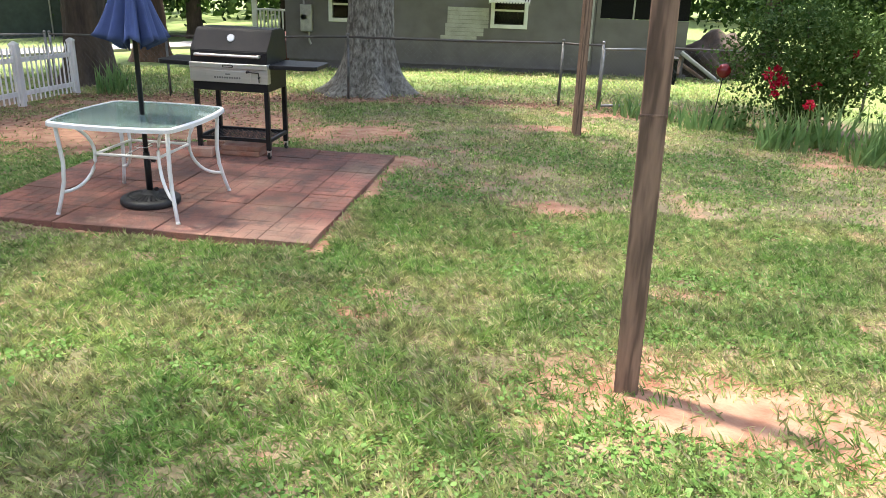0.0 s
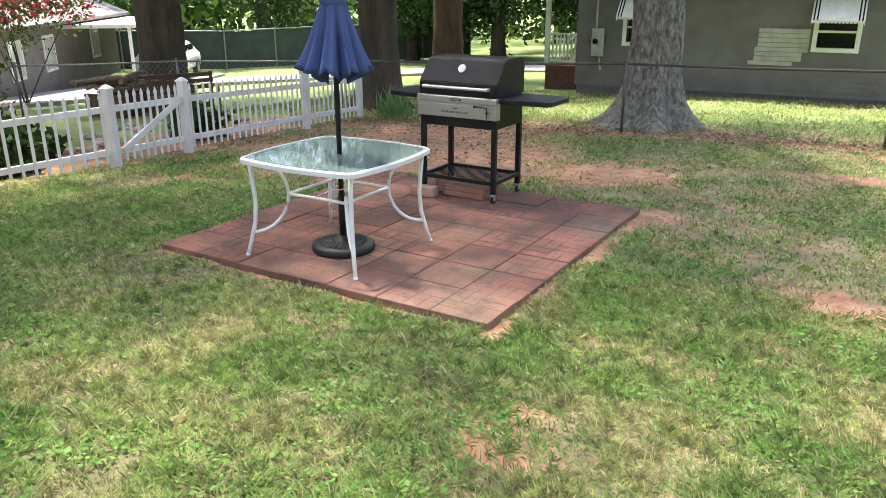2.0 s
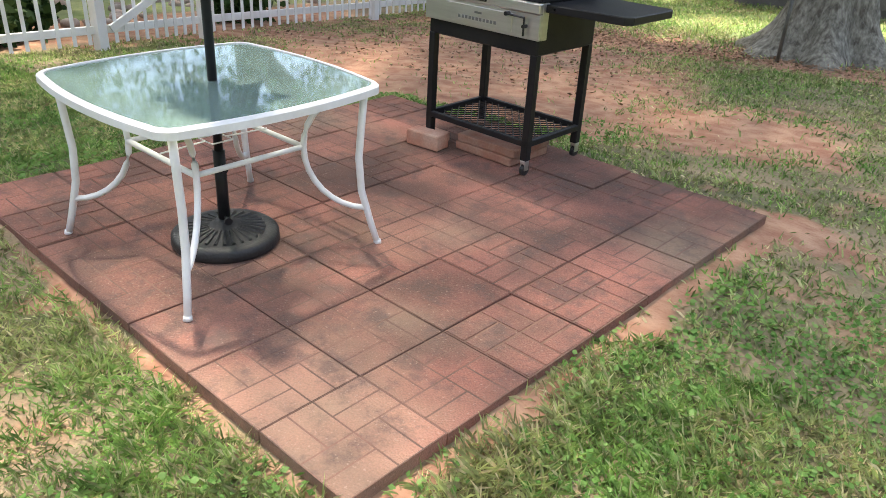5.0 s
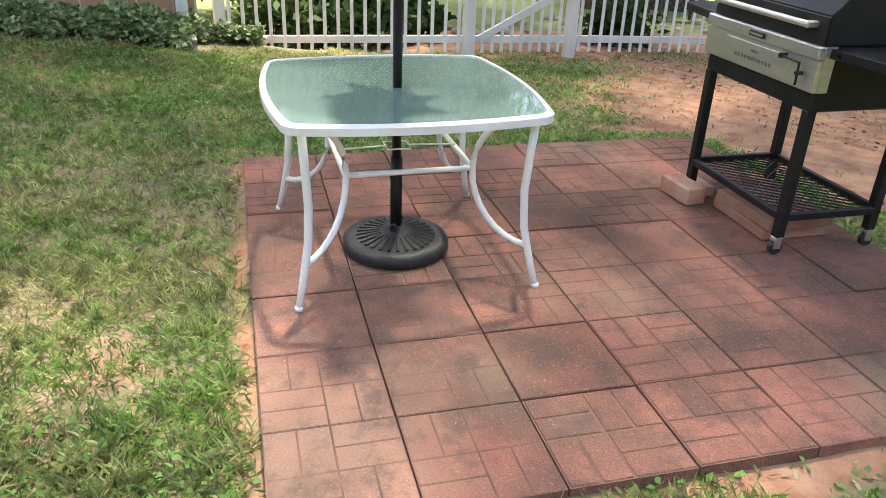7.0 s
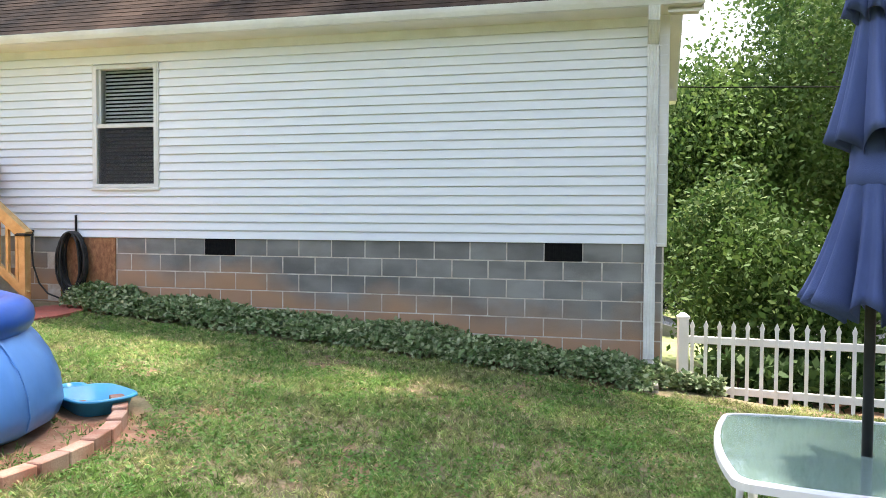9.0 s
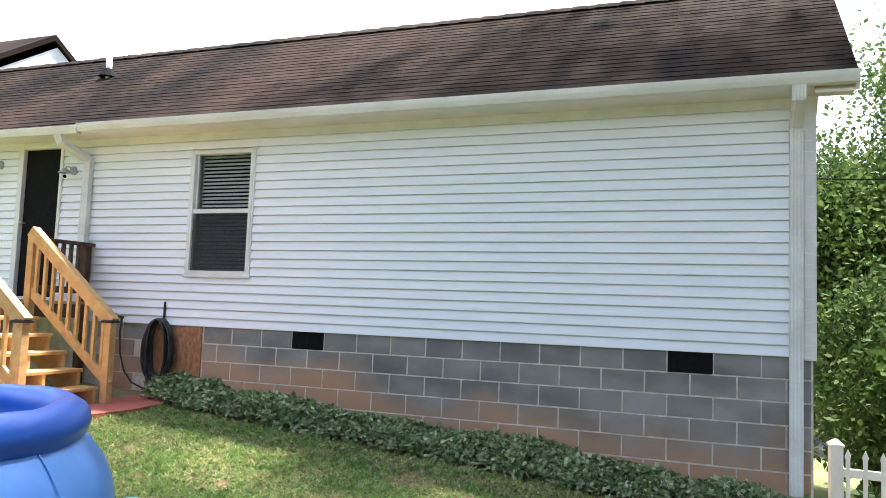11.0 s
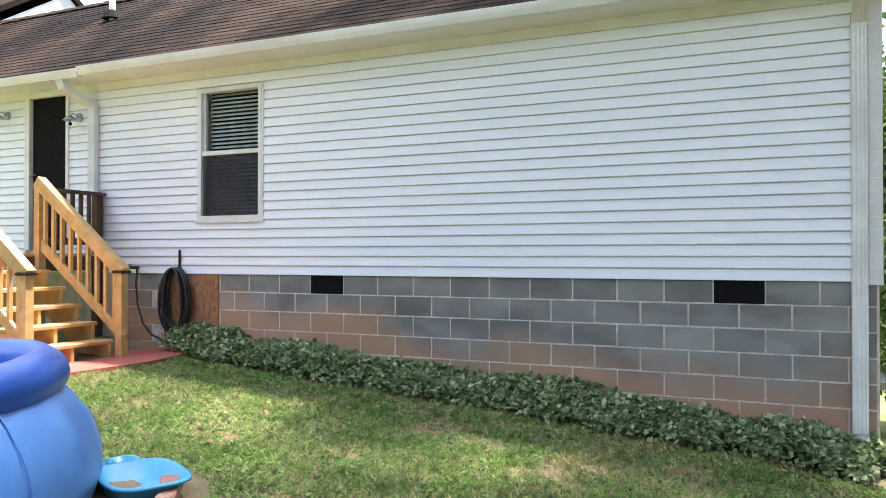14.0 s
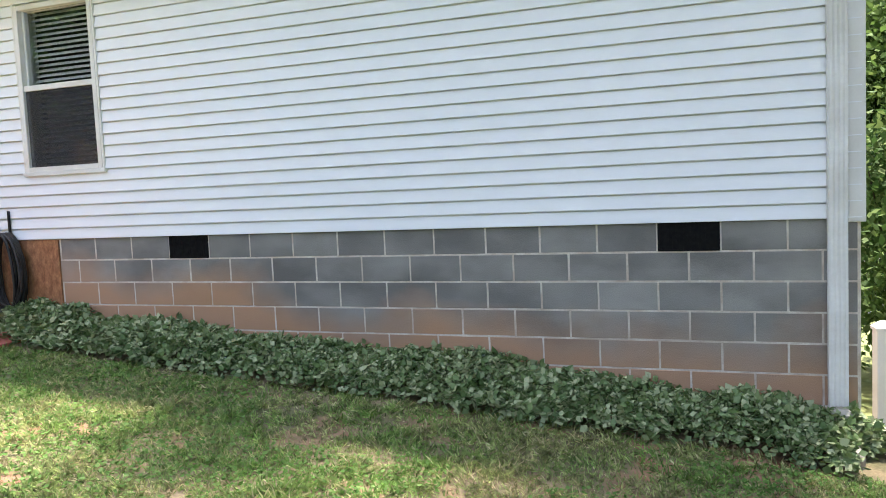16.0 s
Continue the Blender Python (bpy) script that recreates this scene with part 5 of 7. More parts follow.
def build_hose():
    rng = random.Random(12)
    tap = thing("garden_tap", "dark garden tap with a splitter on the wall", "tap", (WX + 0.02, -2.74, 1.03))
    bm = bmesh.new()
    rod(bm, (-0.02, 0, 0), (0.10, 0, 0), 0.016, n=10)
    box(bm, 0.05, 0.10, -0.07, 0.07, -0.012, 0.02, 0.006)
    rod(bm, (0.075, 0.06, -0.05), (0.075, 0.06, 0.0), 0.014, n=8)
    part("valve", bm, M_HOSE, tap)
    bm = bmesh.new()
    rod(bm, (0.075, -0.05, 0.02), (0.075, -0.05, 0.045), 0.022, n=10)
    part("wheel", bm, M_TAN, tap)
    bm = bmesh.new()
    rod(bm, (WX + 0.006, -2.09, 1.02), (WX + 0.05, -2.09, 1.02), 0.01, n=8)
    box(bm, WX + 0.021, WX + 0.034, -2.105, -2.075, 0.95, 1.24, 0.003)
    box(bm, WX + 0.034, WX + 0.13, -2.11, -2.07, 1.0, 1.012, 0.003)
    tagged(part("hose_hook", bm, M_BLACKMETAL), "black metal hose hook on the siding", "hook")
    h = thing("garden_hose", "coiled black rubber hose hanging on a wall hook", "hose", (WX, -2.09, 0.6))
    for k in range(13):
        bm = bmesh.new()
        w, hh = rng.uniform(0.13, 0.21), rng.uniform(0.33, 0.43)
        top = 0.43
        x = 0.045 + 0.009 * k
        pts = []
        for i in range(28):
            a = 2 * math.pi * i / 28
            pts.append((x + 0.01 * math.sin(2 * a + k), w * math.sin(a) * (1 + 0.12 * math.cos(a + k)) + rng.uniform(-0.004, 0.004) + 0.03 * math.sin(k * 2.1) * (1 - math.cos(a)) / 2, top - hh + hh * math.cos(a)))
        tube(bm, pts, 0.014, 6, closed=True)
        part("loop", bm, M_HOSE, h, smooth=True)
    bm = bmesh.new()
    tube(bm, [(0.095, -0.59, 0.38), (0.10, -0.60, 0.25), (0.09, -0.585, 0.0), (0.09, -0.50, -0.22), (0.08, -0.38, -0.35), (0.08, -0.22, -0.40), (0.08, -0.06, -0.38)], 0.0115, 8)
    part("feed", bm, M_HOSE, h, smooth=True)


build_hose()

# ---- back steps ----
def build_steps():
    YB, XI, XO = -2.02, -7.42, -6.32
    RISE, RUN, NT = 0.18, 0.235, 5
    z0 = 0.12
    s = thing("porch_steps", "new yellow pine porch steps with railings and open risers", "steps", (0, 0, 0))
    for i in range(NT):
        y = YB - 0.05 - RUN * i
        z = z0 + RISE * (i + 1)
        bm = bmesh.new()
        box(bm, XI + 0.05, XO - 0.05, y - RUN - 0.02, y, z - 0.038, z, 0.006)
        part("tread", bm, M_NEWWOOD, s)
    for x in (XI + 0.10, (XI + XO) / 2, XO - 0.10):
        bm = bmesh.new()
        v = [(YB - 0.06, z0 - 0.05)]
        for i in range(NT):
            y, z = YB - 0.06 - RUN * i, z0 + RISE * (i + 1) - 0.039
            v += [(y, z), (y - RUN, z)]
        v += [(YB - 0.06 - RUN * NT, z0 + RISE * NT - 0.30), (YB - 0.36, z0 - 0.05)]
        a = [bm.verts.new((x - 0.02, y, z)) for y, z in v]
        b = [bm.verts.new((x + 0.02, y, z)) for y, z in v]
        bm.faces.new(a), bm.faces.new(b[::-1])
        for i in range(len(v)):
            j = (i + 1) % len(v)
            bm.faces.new((a[i], b[i], b[j], a[j]))
        part("stringer", bm, M_NEWWOOD, s)
    ztop = z0 + RISE * (NT + 1)
    yd = YB - 0.06 - RUN * NT
    for x in (XI, XO):
        bm = bmesh.new()
        box(bm, x - 0.045, x + 0.045, YB - 0.045, YB + 0.045, z0 - 0.02, 0.99, 0.004)
        part("newel", bm, M_NEWWOOD, s)
        bm = bmesh.new()
        box(bm, x - 0.045, x + 0.045, yd - 0.045, yd + 0.045, ztop - 1.0, 1.98, 0.004)
        part("newel", bm, M_NEWWOOD, s)
        def slant(za, zb, w, h, name):
            p, q = Vector((x, YB + 0.02, za)), Vector((x, yd, zb))
            d = q - p
            bm = bmesh.new()
            box(bm, -0.02, d.length + 0.02, -w / 2, w / 2, -h / 2, h / 2, 0.004)
            o = part(name, bm, M_NEWWOOD, s)
            o.matrix_basis = Matrix.Translation(p) @ d.to_track_quat("X", "Z").to_matrix().to_4x4()
        slant(1.0, 1.99, 0.10, 0.13, "handrail")
        slant(0.33, 1.32, 0.04, 0.10, "bottom_rail")
        for i in range(9):
            f = (i + 0.7) / 9.4
            y = YB + (yd - YB) * f
            zb, zt = 0.33 + 0.99 * f, 1.0 + 0.99 * f
            bm = bmesh.new()
            box(bm, x - 0.018, x + 0.018, y - 0.018, y + 0.018, zb + 0.02, zt - 0.02)
            part("baluster", bm, M_NEWWOOD, s)
    for x in (XI, XO):
        cap = thing("solar_light", "small black solar post cap light", "post light", (x, YB, 0.99), 0, "post cap lights on the steps")
        bm = bmesh.new()
        lathe(bm, [(0.085, 0.0), (0.098, 0.008), (0.095, 0.022), (0.04, 0.045), (0.01, 0.05)], 4)
        bmesh.ops.rotate(bm, verts=bm.verts, matrix=Matrix.Rotation(radians(45), 3, "Z"))
        part("cap", bm, M_BLACKMETAL, cap)
        bm = bmesh.new()
        box(bm, -0.035, 0.035, -0.035, 0.035, 0.036, 0.047)
        part("panel", bm, M_TAN, cap)
    d = thing("porch_deck", "brown stained wooden porch deck with a railing", "deck", (0, 0, 0))
    y1 = yd - 0.02
    for i in range(10):
        bm = bmesh.new()
        y = y1 - 0.145 * (i + 1)
        box(bm, WX + 0.03, XO + 0.05, y, y + 0.139, ztop - 0.032, ztop, 0.004)
        part("deck_board", bm, M_NEWWOOD if i < 1 else M_OLDWOOD, d)
    bm = bmesh.new()
    box(bm, WX + 0.03, XO + 0.03, y1 - 0.04, y1, ztop - 0.20, ztop - 0.034)
    part("joist", bm, M_OLDWOOD, d)
    for x, y in ((XO, y1 - 1.40), (XI - 0.85, y1 - 1.40), (XO - 0.02, y1 - 0.06), (XI - 0.85, y1 - 0.06)):
        bm = bmesh.new()
        box(bm, x - 0.045, x + 0.045, y - 0.045, y + 0.045, -0.1, 1.9 if (x < XI and y > y1 - 0.5) else ztop - 0.036, 0.004)
        part("support_post", bm, M_OLDWOOD, d)
    bm = bmesh.new()
    box(bm, WX + 0.05, XI - 0.05, y1 - 0.07, y1 + 0.05, 1.90, 1.94, 0.004)
    part("top_rail", bm, M_OLDWOOD, d)
    bm = bmesh.new()
    box(bm, WX + 0.05, XI - 0.05, y1 - 0.03, y1 + 0.01, 1.30, 1.38, 0.003)
    part("lower_rail", bm, M_OLDWOOD, d)
    for i in range(7):
        bm = bmesh.new()
        x = WX + 0.14 + i * 0.115
        box(bm, x - 0.018, x + 0.018, y1 - 0.03, y1 + 0.008, 1.38, 1.90)
        part("baluster", bm, M_OLDWOOD, d)
    bm = bmesh.new()
    extrude_outline(bm, [(-8.2, -1.62), (-7.55, -1.50), (-7.2, -1.43), (-6.6, -1.50), (-5.6, -1.62), (-5.6, -3.1), (-8.2, -3.1)], -0.05, 0.125)
    tagged(part("walkway", bm, M_REDWALK), "red painted concrete pad at the foot of the steps", "walkway", kind="structure")


build_steps()

# ---- pool, tray, brick edging ----
POOL = (-3.57, 0.12)


def build_pool():
    zb = gz(POOL[0] - 0.3, POOL[1] + 0.6) - 0.02
    p = thing("inflatable_pool", "round blue inflatable swimming pool with a puffed top ring", "pool", (POOL[0], POOL[1], zb))
    bm = bmesh.new()
    n = 64
    prof = [(1.16, 0.0), (1.24, 0.05), (1.265, 0.14), (1.25, 0.26), (1.20, 0.40), (1.12, 0.52), (1.03, 0.62)]
    rings = []
    for r, z in prof:
        rings.append([])
        for j in range(n):
            a = 2 * math.pi * j / n
            f = 1 + 0.010 * math.sin(13 * a) * math.sin(z * 5) + 0.006 * math.sin(29 * a + z * 9)
            rings[-1].append(bm.verts.new((r * f * math.cos(a), r * f * math.sin(a), z)))
    for a, b in zip(rings, rings[1:]):
        for j in range(n):
            bm.faces.new((a[j], a[(j + 1) % n], b[(j + 1) % n], b[j]))
    bm.faces.new(rings[0][::-1])
    part("wall", bm, M_POOLSIDE, p, "light blue vinyl wall", smooth=True)
    bm = bmesh.new()
    tube(bm, [(0.98 * math.cos(2 * math.pi * j / 64), 0.98 * math.sin(2 * math.pi * j / 64), 0.66 + 0.006 * math.sin(j * 0.9)) for j in range(64)], 0.125, 16, closed=True)
    part("ring", bm, M_POOLRING, p, "deep blue inflated ring", smooth=True)
    bm = bmesh.new()
    lathe(bm, [(0.3, 0.50), (0.99, 0.50), (0.99, 0.505), (0.3, 0.505)], 48)
    part("water", bm, glass("pool water", (0.35, 0.62, 0.80), 0.03, 0.5), p)
    for k in range(8):
        a = radians(100 + 45 * k)
        bm = bmesh.new()
        tube(bm, [(r * math.cos(a) * 1.002, r * math.sin(a) * 1.002, z) for r, z in prof[1:]], 0.005, 5)
        part("seam", bm, M_POOLSIDE, p)


build_pool()


def build_tray():
    x, y = -4.62, 1.13
    t = thing("sand_tray", "shallow turquoise plastic play tray lying on the lawn", "play tray", (x, y, gz(x, y) - 0.005), 62)
    def outline(s, n=40):
        pts = []
        for j in range(n):
            a = 2 * math.pi * j / n
            c, q = math.cos(a), math.sin(a)
            pts.append((0.26 * s * math.copysign(abs(c) ** 0.55, c) * 1.1, 0.21 * s * math.copysign(abs(q) ** 0.6, q)))
        return pts
    bm = bmesh.new()
    levels = [(outline(0.78), 0.0), (outline(0.95), 0.095), (outline(1.06), 0.100), (outline(1.06), 0.112), (outline(0.93), 0.112), (outline(0.76), 0.02)]
    rings = [[bm.verts.new((a, b, z)) for a, b in pts] for pts, z in levels]
    for a, b in zip(rings, rings[1:]):
        for j in range(len(a)):
            bm.faces.new((a[j], a[(j + 1) % len(a)], b[(j + 1) % len(a)], b[j]))
    bm.faces.new(rings[0][::-1]), bm.faces.new(rings[-1])
    part("basin", bm, M_TRAY, t, smooth=True)
    bm = bmesh.new()
    for (cx, cy, r) in ((-0.36, 0.0, 0.085), (-0.33, -0.11, 0.06)):
        lathe(bm, [(r, 0.02), (r * 1.1, 0.095), (r * 1.1, 0.11), (r * 0.8, 0.11), (r * 0.75, 0.05)], 16, (cx, cy))
    part("spout", bm, M_TRAY, t, smooth=True)


build_tray()


def build_edging():
    rng = random.Random(9)
    for k in range(12):
        a = radians(134 - 7.6 * k)
        r = 1.60
        x, y = POOL[0] + r * math.cos(a), POOL[1] + r * math.sin(a)
        brick("edging_brick", "red clay edging brick set round the pool", (x, y, gz(x, y) - 0.03), math.degrees(a) + 90 + rng.uniform(-3, 3), (0.205, 0.095, 0.115 + rng.uniform(-0.01, 0.01)), "brick edging round the pool")


build_edging()

# ---- trees ----
M_BARKGREY = material("grey lichened bark", (0.27, 0.265, 0.225), (0.085, 0.078, 0.062), 16, 0.95, 1.0, 42, stretch=(1, 1, 0.45), fine=0.75, lo=0.34, hi=0.66)
M_BARKBROWN = material("dark brown bark", (0.085, 0.062, 0.045), (0.045, 0.034, 0.026), 4, 0.95, 0.9, 24, stretch=(1, 1, 0.25), fine=0.5)
M_BARKRED = material("reddish bark", (0.15, 0.085, 0.055), (0.075, 0.045, 0.032), 4, 0.95, 0.8, 24, stretch=(1, 1, 0.25), fine=0.5)
M_LEAF = leafy("oak leaves", (0.032, 0.072, 0.018), (0.065, 0.125, 0.028), (0.10, 0.155, 0.04), 0.5, 0.25)
M_LEAFLIGHT = leafy("light leaves", (0.048, 0.10, 0.026), (0.095, 0.165, 0.04), (0.15, 0.21, 0.065), 0.4, 0.28)
M_LEAFDARK = leafy("dark leaves", (0.018, 0.045, 0.014), (0.036, 0.075, 0.02), (0.06, 0.105, 0.03), 0.5, 0.2)


def trunk(bm, x, y, z, r, h, flare, seed, lean=(0, 0), n=36, roots=6):
    """A trunk with buttressed roots and furrows, as rings."""
    rng = random.Random(seed)
    ph = [rng.uniform(0, 6.28) for _ in range(4)]
    zs = [-0.35, -0.1] + [0.09 * i for i in range(int(min(h, 3.2) / 0.09))] + [3.3, 3.8, h]
    rings = []
    for q in zs:
        f = math.exp(-max(q, 0) / 0.33)
        ring = []
        for j in range(n):
            a = 2 * math.pi * j / n
            lobes = 0.5 + 0.5 * math.sin(roots * a + ph[0]) * (0.7 + 0.3 * math.sin(2 * a + ph[1]))
            rr = r * (1 - 0.05 * max(q, 0)) * (1 + 0.04 * math.sin(3 * a + ph[2] + q) + 0.03 * math.sin(7 * a + ph[3] - q * 0.7)) + flare * f * (0.35 + 0.75 * lobes)
            nv = Vector((math.cos(a) * 5.5, math.sin(a) * 5.5, q * 1.1 + seed))
            rr += 0.05 * r / 0.43 * noise.noise(nv) + 0.035 * abs(noise.noise(nv * 2.3)) + rng.uniform(-0.006, 0.006)
            ring.append(bm.verts.new((x + lean[0] * q + rr * math.cos(a), y + lean[1] * q + rr * math.sin(a), z + q)))
        rings.append(ring)
    for a, b in zip(rings, rings[1:]):
        for j in range(n):
            bm.faces.new((a[j], a[(j + 1) % n], b[(j + 1) % n], b[j]))
    bm.faces.new(rings[-1])


def crown_points(rng, c, rad, nclump, per, spread, low=-0.9):
    """Leaf points in clumps that fill a ragged ellipsoid, thick towards its skin."""
    cs = []
    while len(cs) < nclump:
        p = rng.normal(size=3)
        p /= np.linalg.norm(p)
        p *= rng.uniform(0.45, 1.0) ** 0.6 * (1 + rng.normal() * 0.10)
        if p[2] > low:
            cs.append(np.asarray(c) + p * np.asarray(rad))
    return clumps(rng, cs, spread, per), cs


def tree(x, y, r, h, crown_c, crown_r, nclump, per, leaf, bark, leafmat, seed, label, flare=0.5, size=0.16, spread=0.45, lean=(0, 0), limbs=7, low=-0.9, sides=20):
    z = gz(x, y)
    t = thing("tree", label, "tree", (0, 0, 0))
    bm = bmesh.new()
    trunk(bm, x, y, z, r, h, flare, seed, lean, sides)
    part("trunk", bm, bark, t, smooth=True)
    rng = np.random.default_rng(seed)
    pts, cs = crown_points(rng, crown_c, crown_r, nclump, per, spread, low)
    top = Vector((x + lean[0] * h, y + lean[1] * h, z + h))
    for i in range(limbs):
        e = Vector(cs[(i * 7) % len(cs)])
        mid = top.lerp(e, 0.5) + Vector((0, 0, 0.6))
        bm = bmesh.new()
        s = top - Vector((0, 0, 0.4 + 0.1 * (i % 3)))
        tube(bm, [s, s.lerp(mid, 0.5), mid, mid.lerp(e, 0.6), e], [r * 0.5, r * 0.36, r * 0.25, r * 0.15, r * 0.05], 8)
        part("limb", bm, bark, t, smooth=True)
    leaves("crown", pts, size, leafmat, t, seed)
    return t


tree(-2.95, 14.35, 0.43, 5.6, (-3.2, 13.6, 9.5), (6.2, 5.4, 3.6), 135, 160, None, M_BARKGREY, M_LEAF, 11, "large oak with a flared grey lichened trunk by the fence", flare=0.70, size=0.20, spread=0.6, sides=80)
tree(-9.15, 15.7, 0.43, 5.2, (-8.0, 11.3, 8.9), (5.4, 5.4, 3.0), 165, 150, None, M_BARKBROWN, M_LEAF, 12, "large oak with dark brown bark behind the picket fence", flare=0.4, size=0.20, spread=0.6, sides=60)
tree(-14.3, 14.5, 0.52, 5.2, (-14.4, 14.6, 7.8), (6.2, 6.0, 3.8), 170, 170, None, M_BARKBROWN, M_LEAF, 13, "broad old oak with a thick brown trunk by the log pile", flare=0.35, size=0.22, spread=0.65, sides=60)
tree(-11.0, 22.8, 0.48, 4.2, (-11.2, 22.4, 6.2), (5.0, 4.6, 3.4), 110, 130, None, M_BARKRED, M_LEAFDARK, 14, "tree with a stout reddish trunk beside the road", flare=0.3, size=0.24, spread=0.6)
tree(2.6, -4.6, 0.42, 5.4, (-2.7, 4.8, 10.4), (7.9, 6.8, 2.4), 450, 46, None, M_BARKBROWN, M_LEAF, 15, "tall shade tree spreading over the lawn", flare=0.4, size=0.20, spread=0.8, lean=(-0.35, 0.40), limbs=3)
# out of view, added only to throw dappled shade on the house lawn
tree(-5.2, -6.6, 0.36, 5.4, (-8.3, 3.4, 10.2), (3.6, 4.6, 2.0), 54, 120, None, M_BARKBROWN, M_LEAF, 16, "unseen tree added to dapple the house lawn with shade", flare=0.4, size=0.20, spread=0.42, lean=(-0.05, 0.30), limbs=3)
WOODS = [(-27, 3.0, 6.5, 3.6), (-30, 14.5, 13, 5.0), (-22.5, 10.6, 11, 3.7), (-33, 14.0, 13, 5.5), (-25, 12.5, 10, 4.0), (-37, 21, 12, 5.5), (-34, 28, 11, 5.2), (-29, 36, 12, 5.5), (-21, 40, 12, 5.5), (-14, 34, 9, 3.8), (-12, 44, 12, 5.5), (-3, 40, 11, 5), (5, 36, 10, 5), (9.5, 30, 8, 4), (12, 24, 7, 3.4), (13.5, 19, 6.5, 3.2), (10.5, 16.5, 5, 2.4), (16, 28, 10, 5), (-20.8, 6.4, 6.2, 2.2), (-41, 6, 9, 5), (12, 11.5, 7, 3.6), (13, -13, 11, 5), (15, -19, 12, 5.5), (8, -19, 11, 5), (20, -24, 13, 6), (20, -8, 11, 5.5), (-19.5, 36, 8, 3.4), (-16.2, 34.5, 8.5, 3.4), (-10.5, 36.5, 8, 3.4), (-7.0, 37, 8, 3.4), (-1, 36, 8, 3.4)]
for i, (x, y, h, cr) in enumerate(WOODS):
    near = math.hypot(x, y - 4) < 26
    east = x > 7 and y < 13
    close = i in (2, 4, 18, 1)
    tree(x, y, 0.22 + 0.012 * h, h * 0.42, (x, y, gz(x, y) + h * 0.60), (cr, cr, h * 0.42), 110 if east else 120 if near else 70, 330 if close else 110 if east else 150 if near else 190, None, M_BARKBROWN, M_LEAFDARK if east or y > 26 else (M_LEAFLIGHT, M_LEAF, M_LEAFDARK)[i % 3] if i not in (0, 2, 4, 18) else M_LEAFLIGHT, 40 + i, "dark leafy tree behind the yard" if east else ("light green leafy tree at the edge of the far woods", "green leafy tree at the edge of the far woods", "dark green leafy tree at the edge of the far woods")[i % 3 if i not in (0, 2, 4, 18) else 0], flare=0.15, size=0.15 if close else 0.62 if east else 0.24, spread=0.55, limbs=4)



def far_woods():
    """One ragged belt of undergrowth and tree tops that closes the view."""
    rng = np.random.default_rng(77)
    cs = []
    for k in range(950):
        a = rng.uniform(0, 2 * math.pi)
        r = rng.uniform(44, 62)
        x, y = -6 + r * math.cos(a), 8 + r * math.sin(a)
        top = 7 + 4 * math.sin(a * 7) + 2 * math.sin(a * 17 + 1)
        cs.append((x, y, gz(x, y) + rng.uniform(0.0, 1.0) ** 0.8 * max(top, 4)))
    pts = clumps(rng, cs, (1.5, 1.5, 1.1), 130)
    tagged(leaves("far_woods", pts, 0.75, M_LEAF, None, 77), "belt of green woods all round in the distance", "woods", kind="stuff")


far_woods()

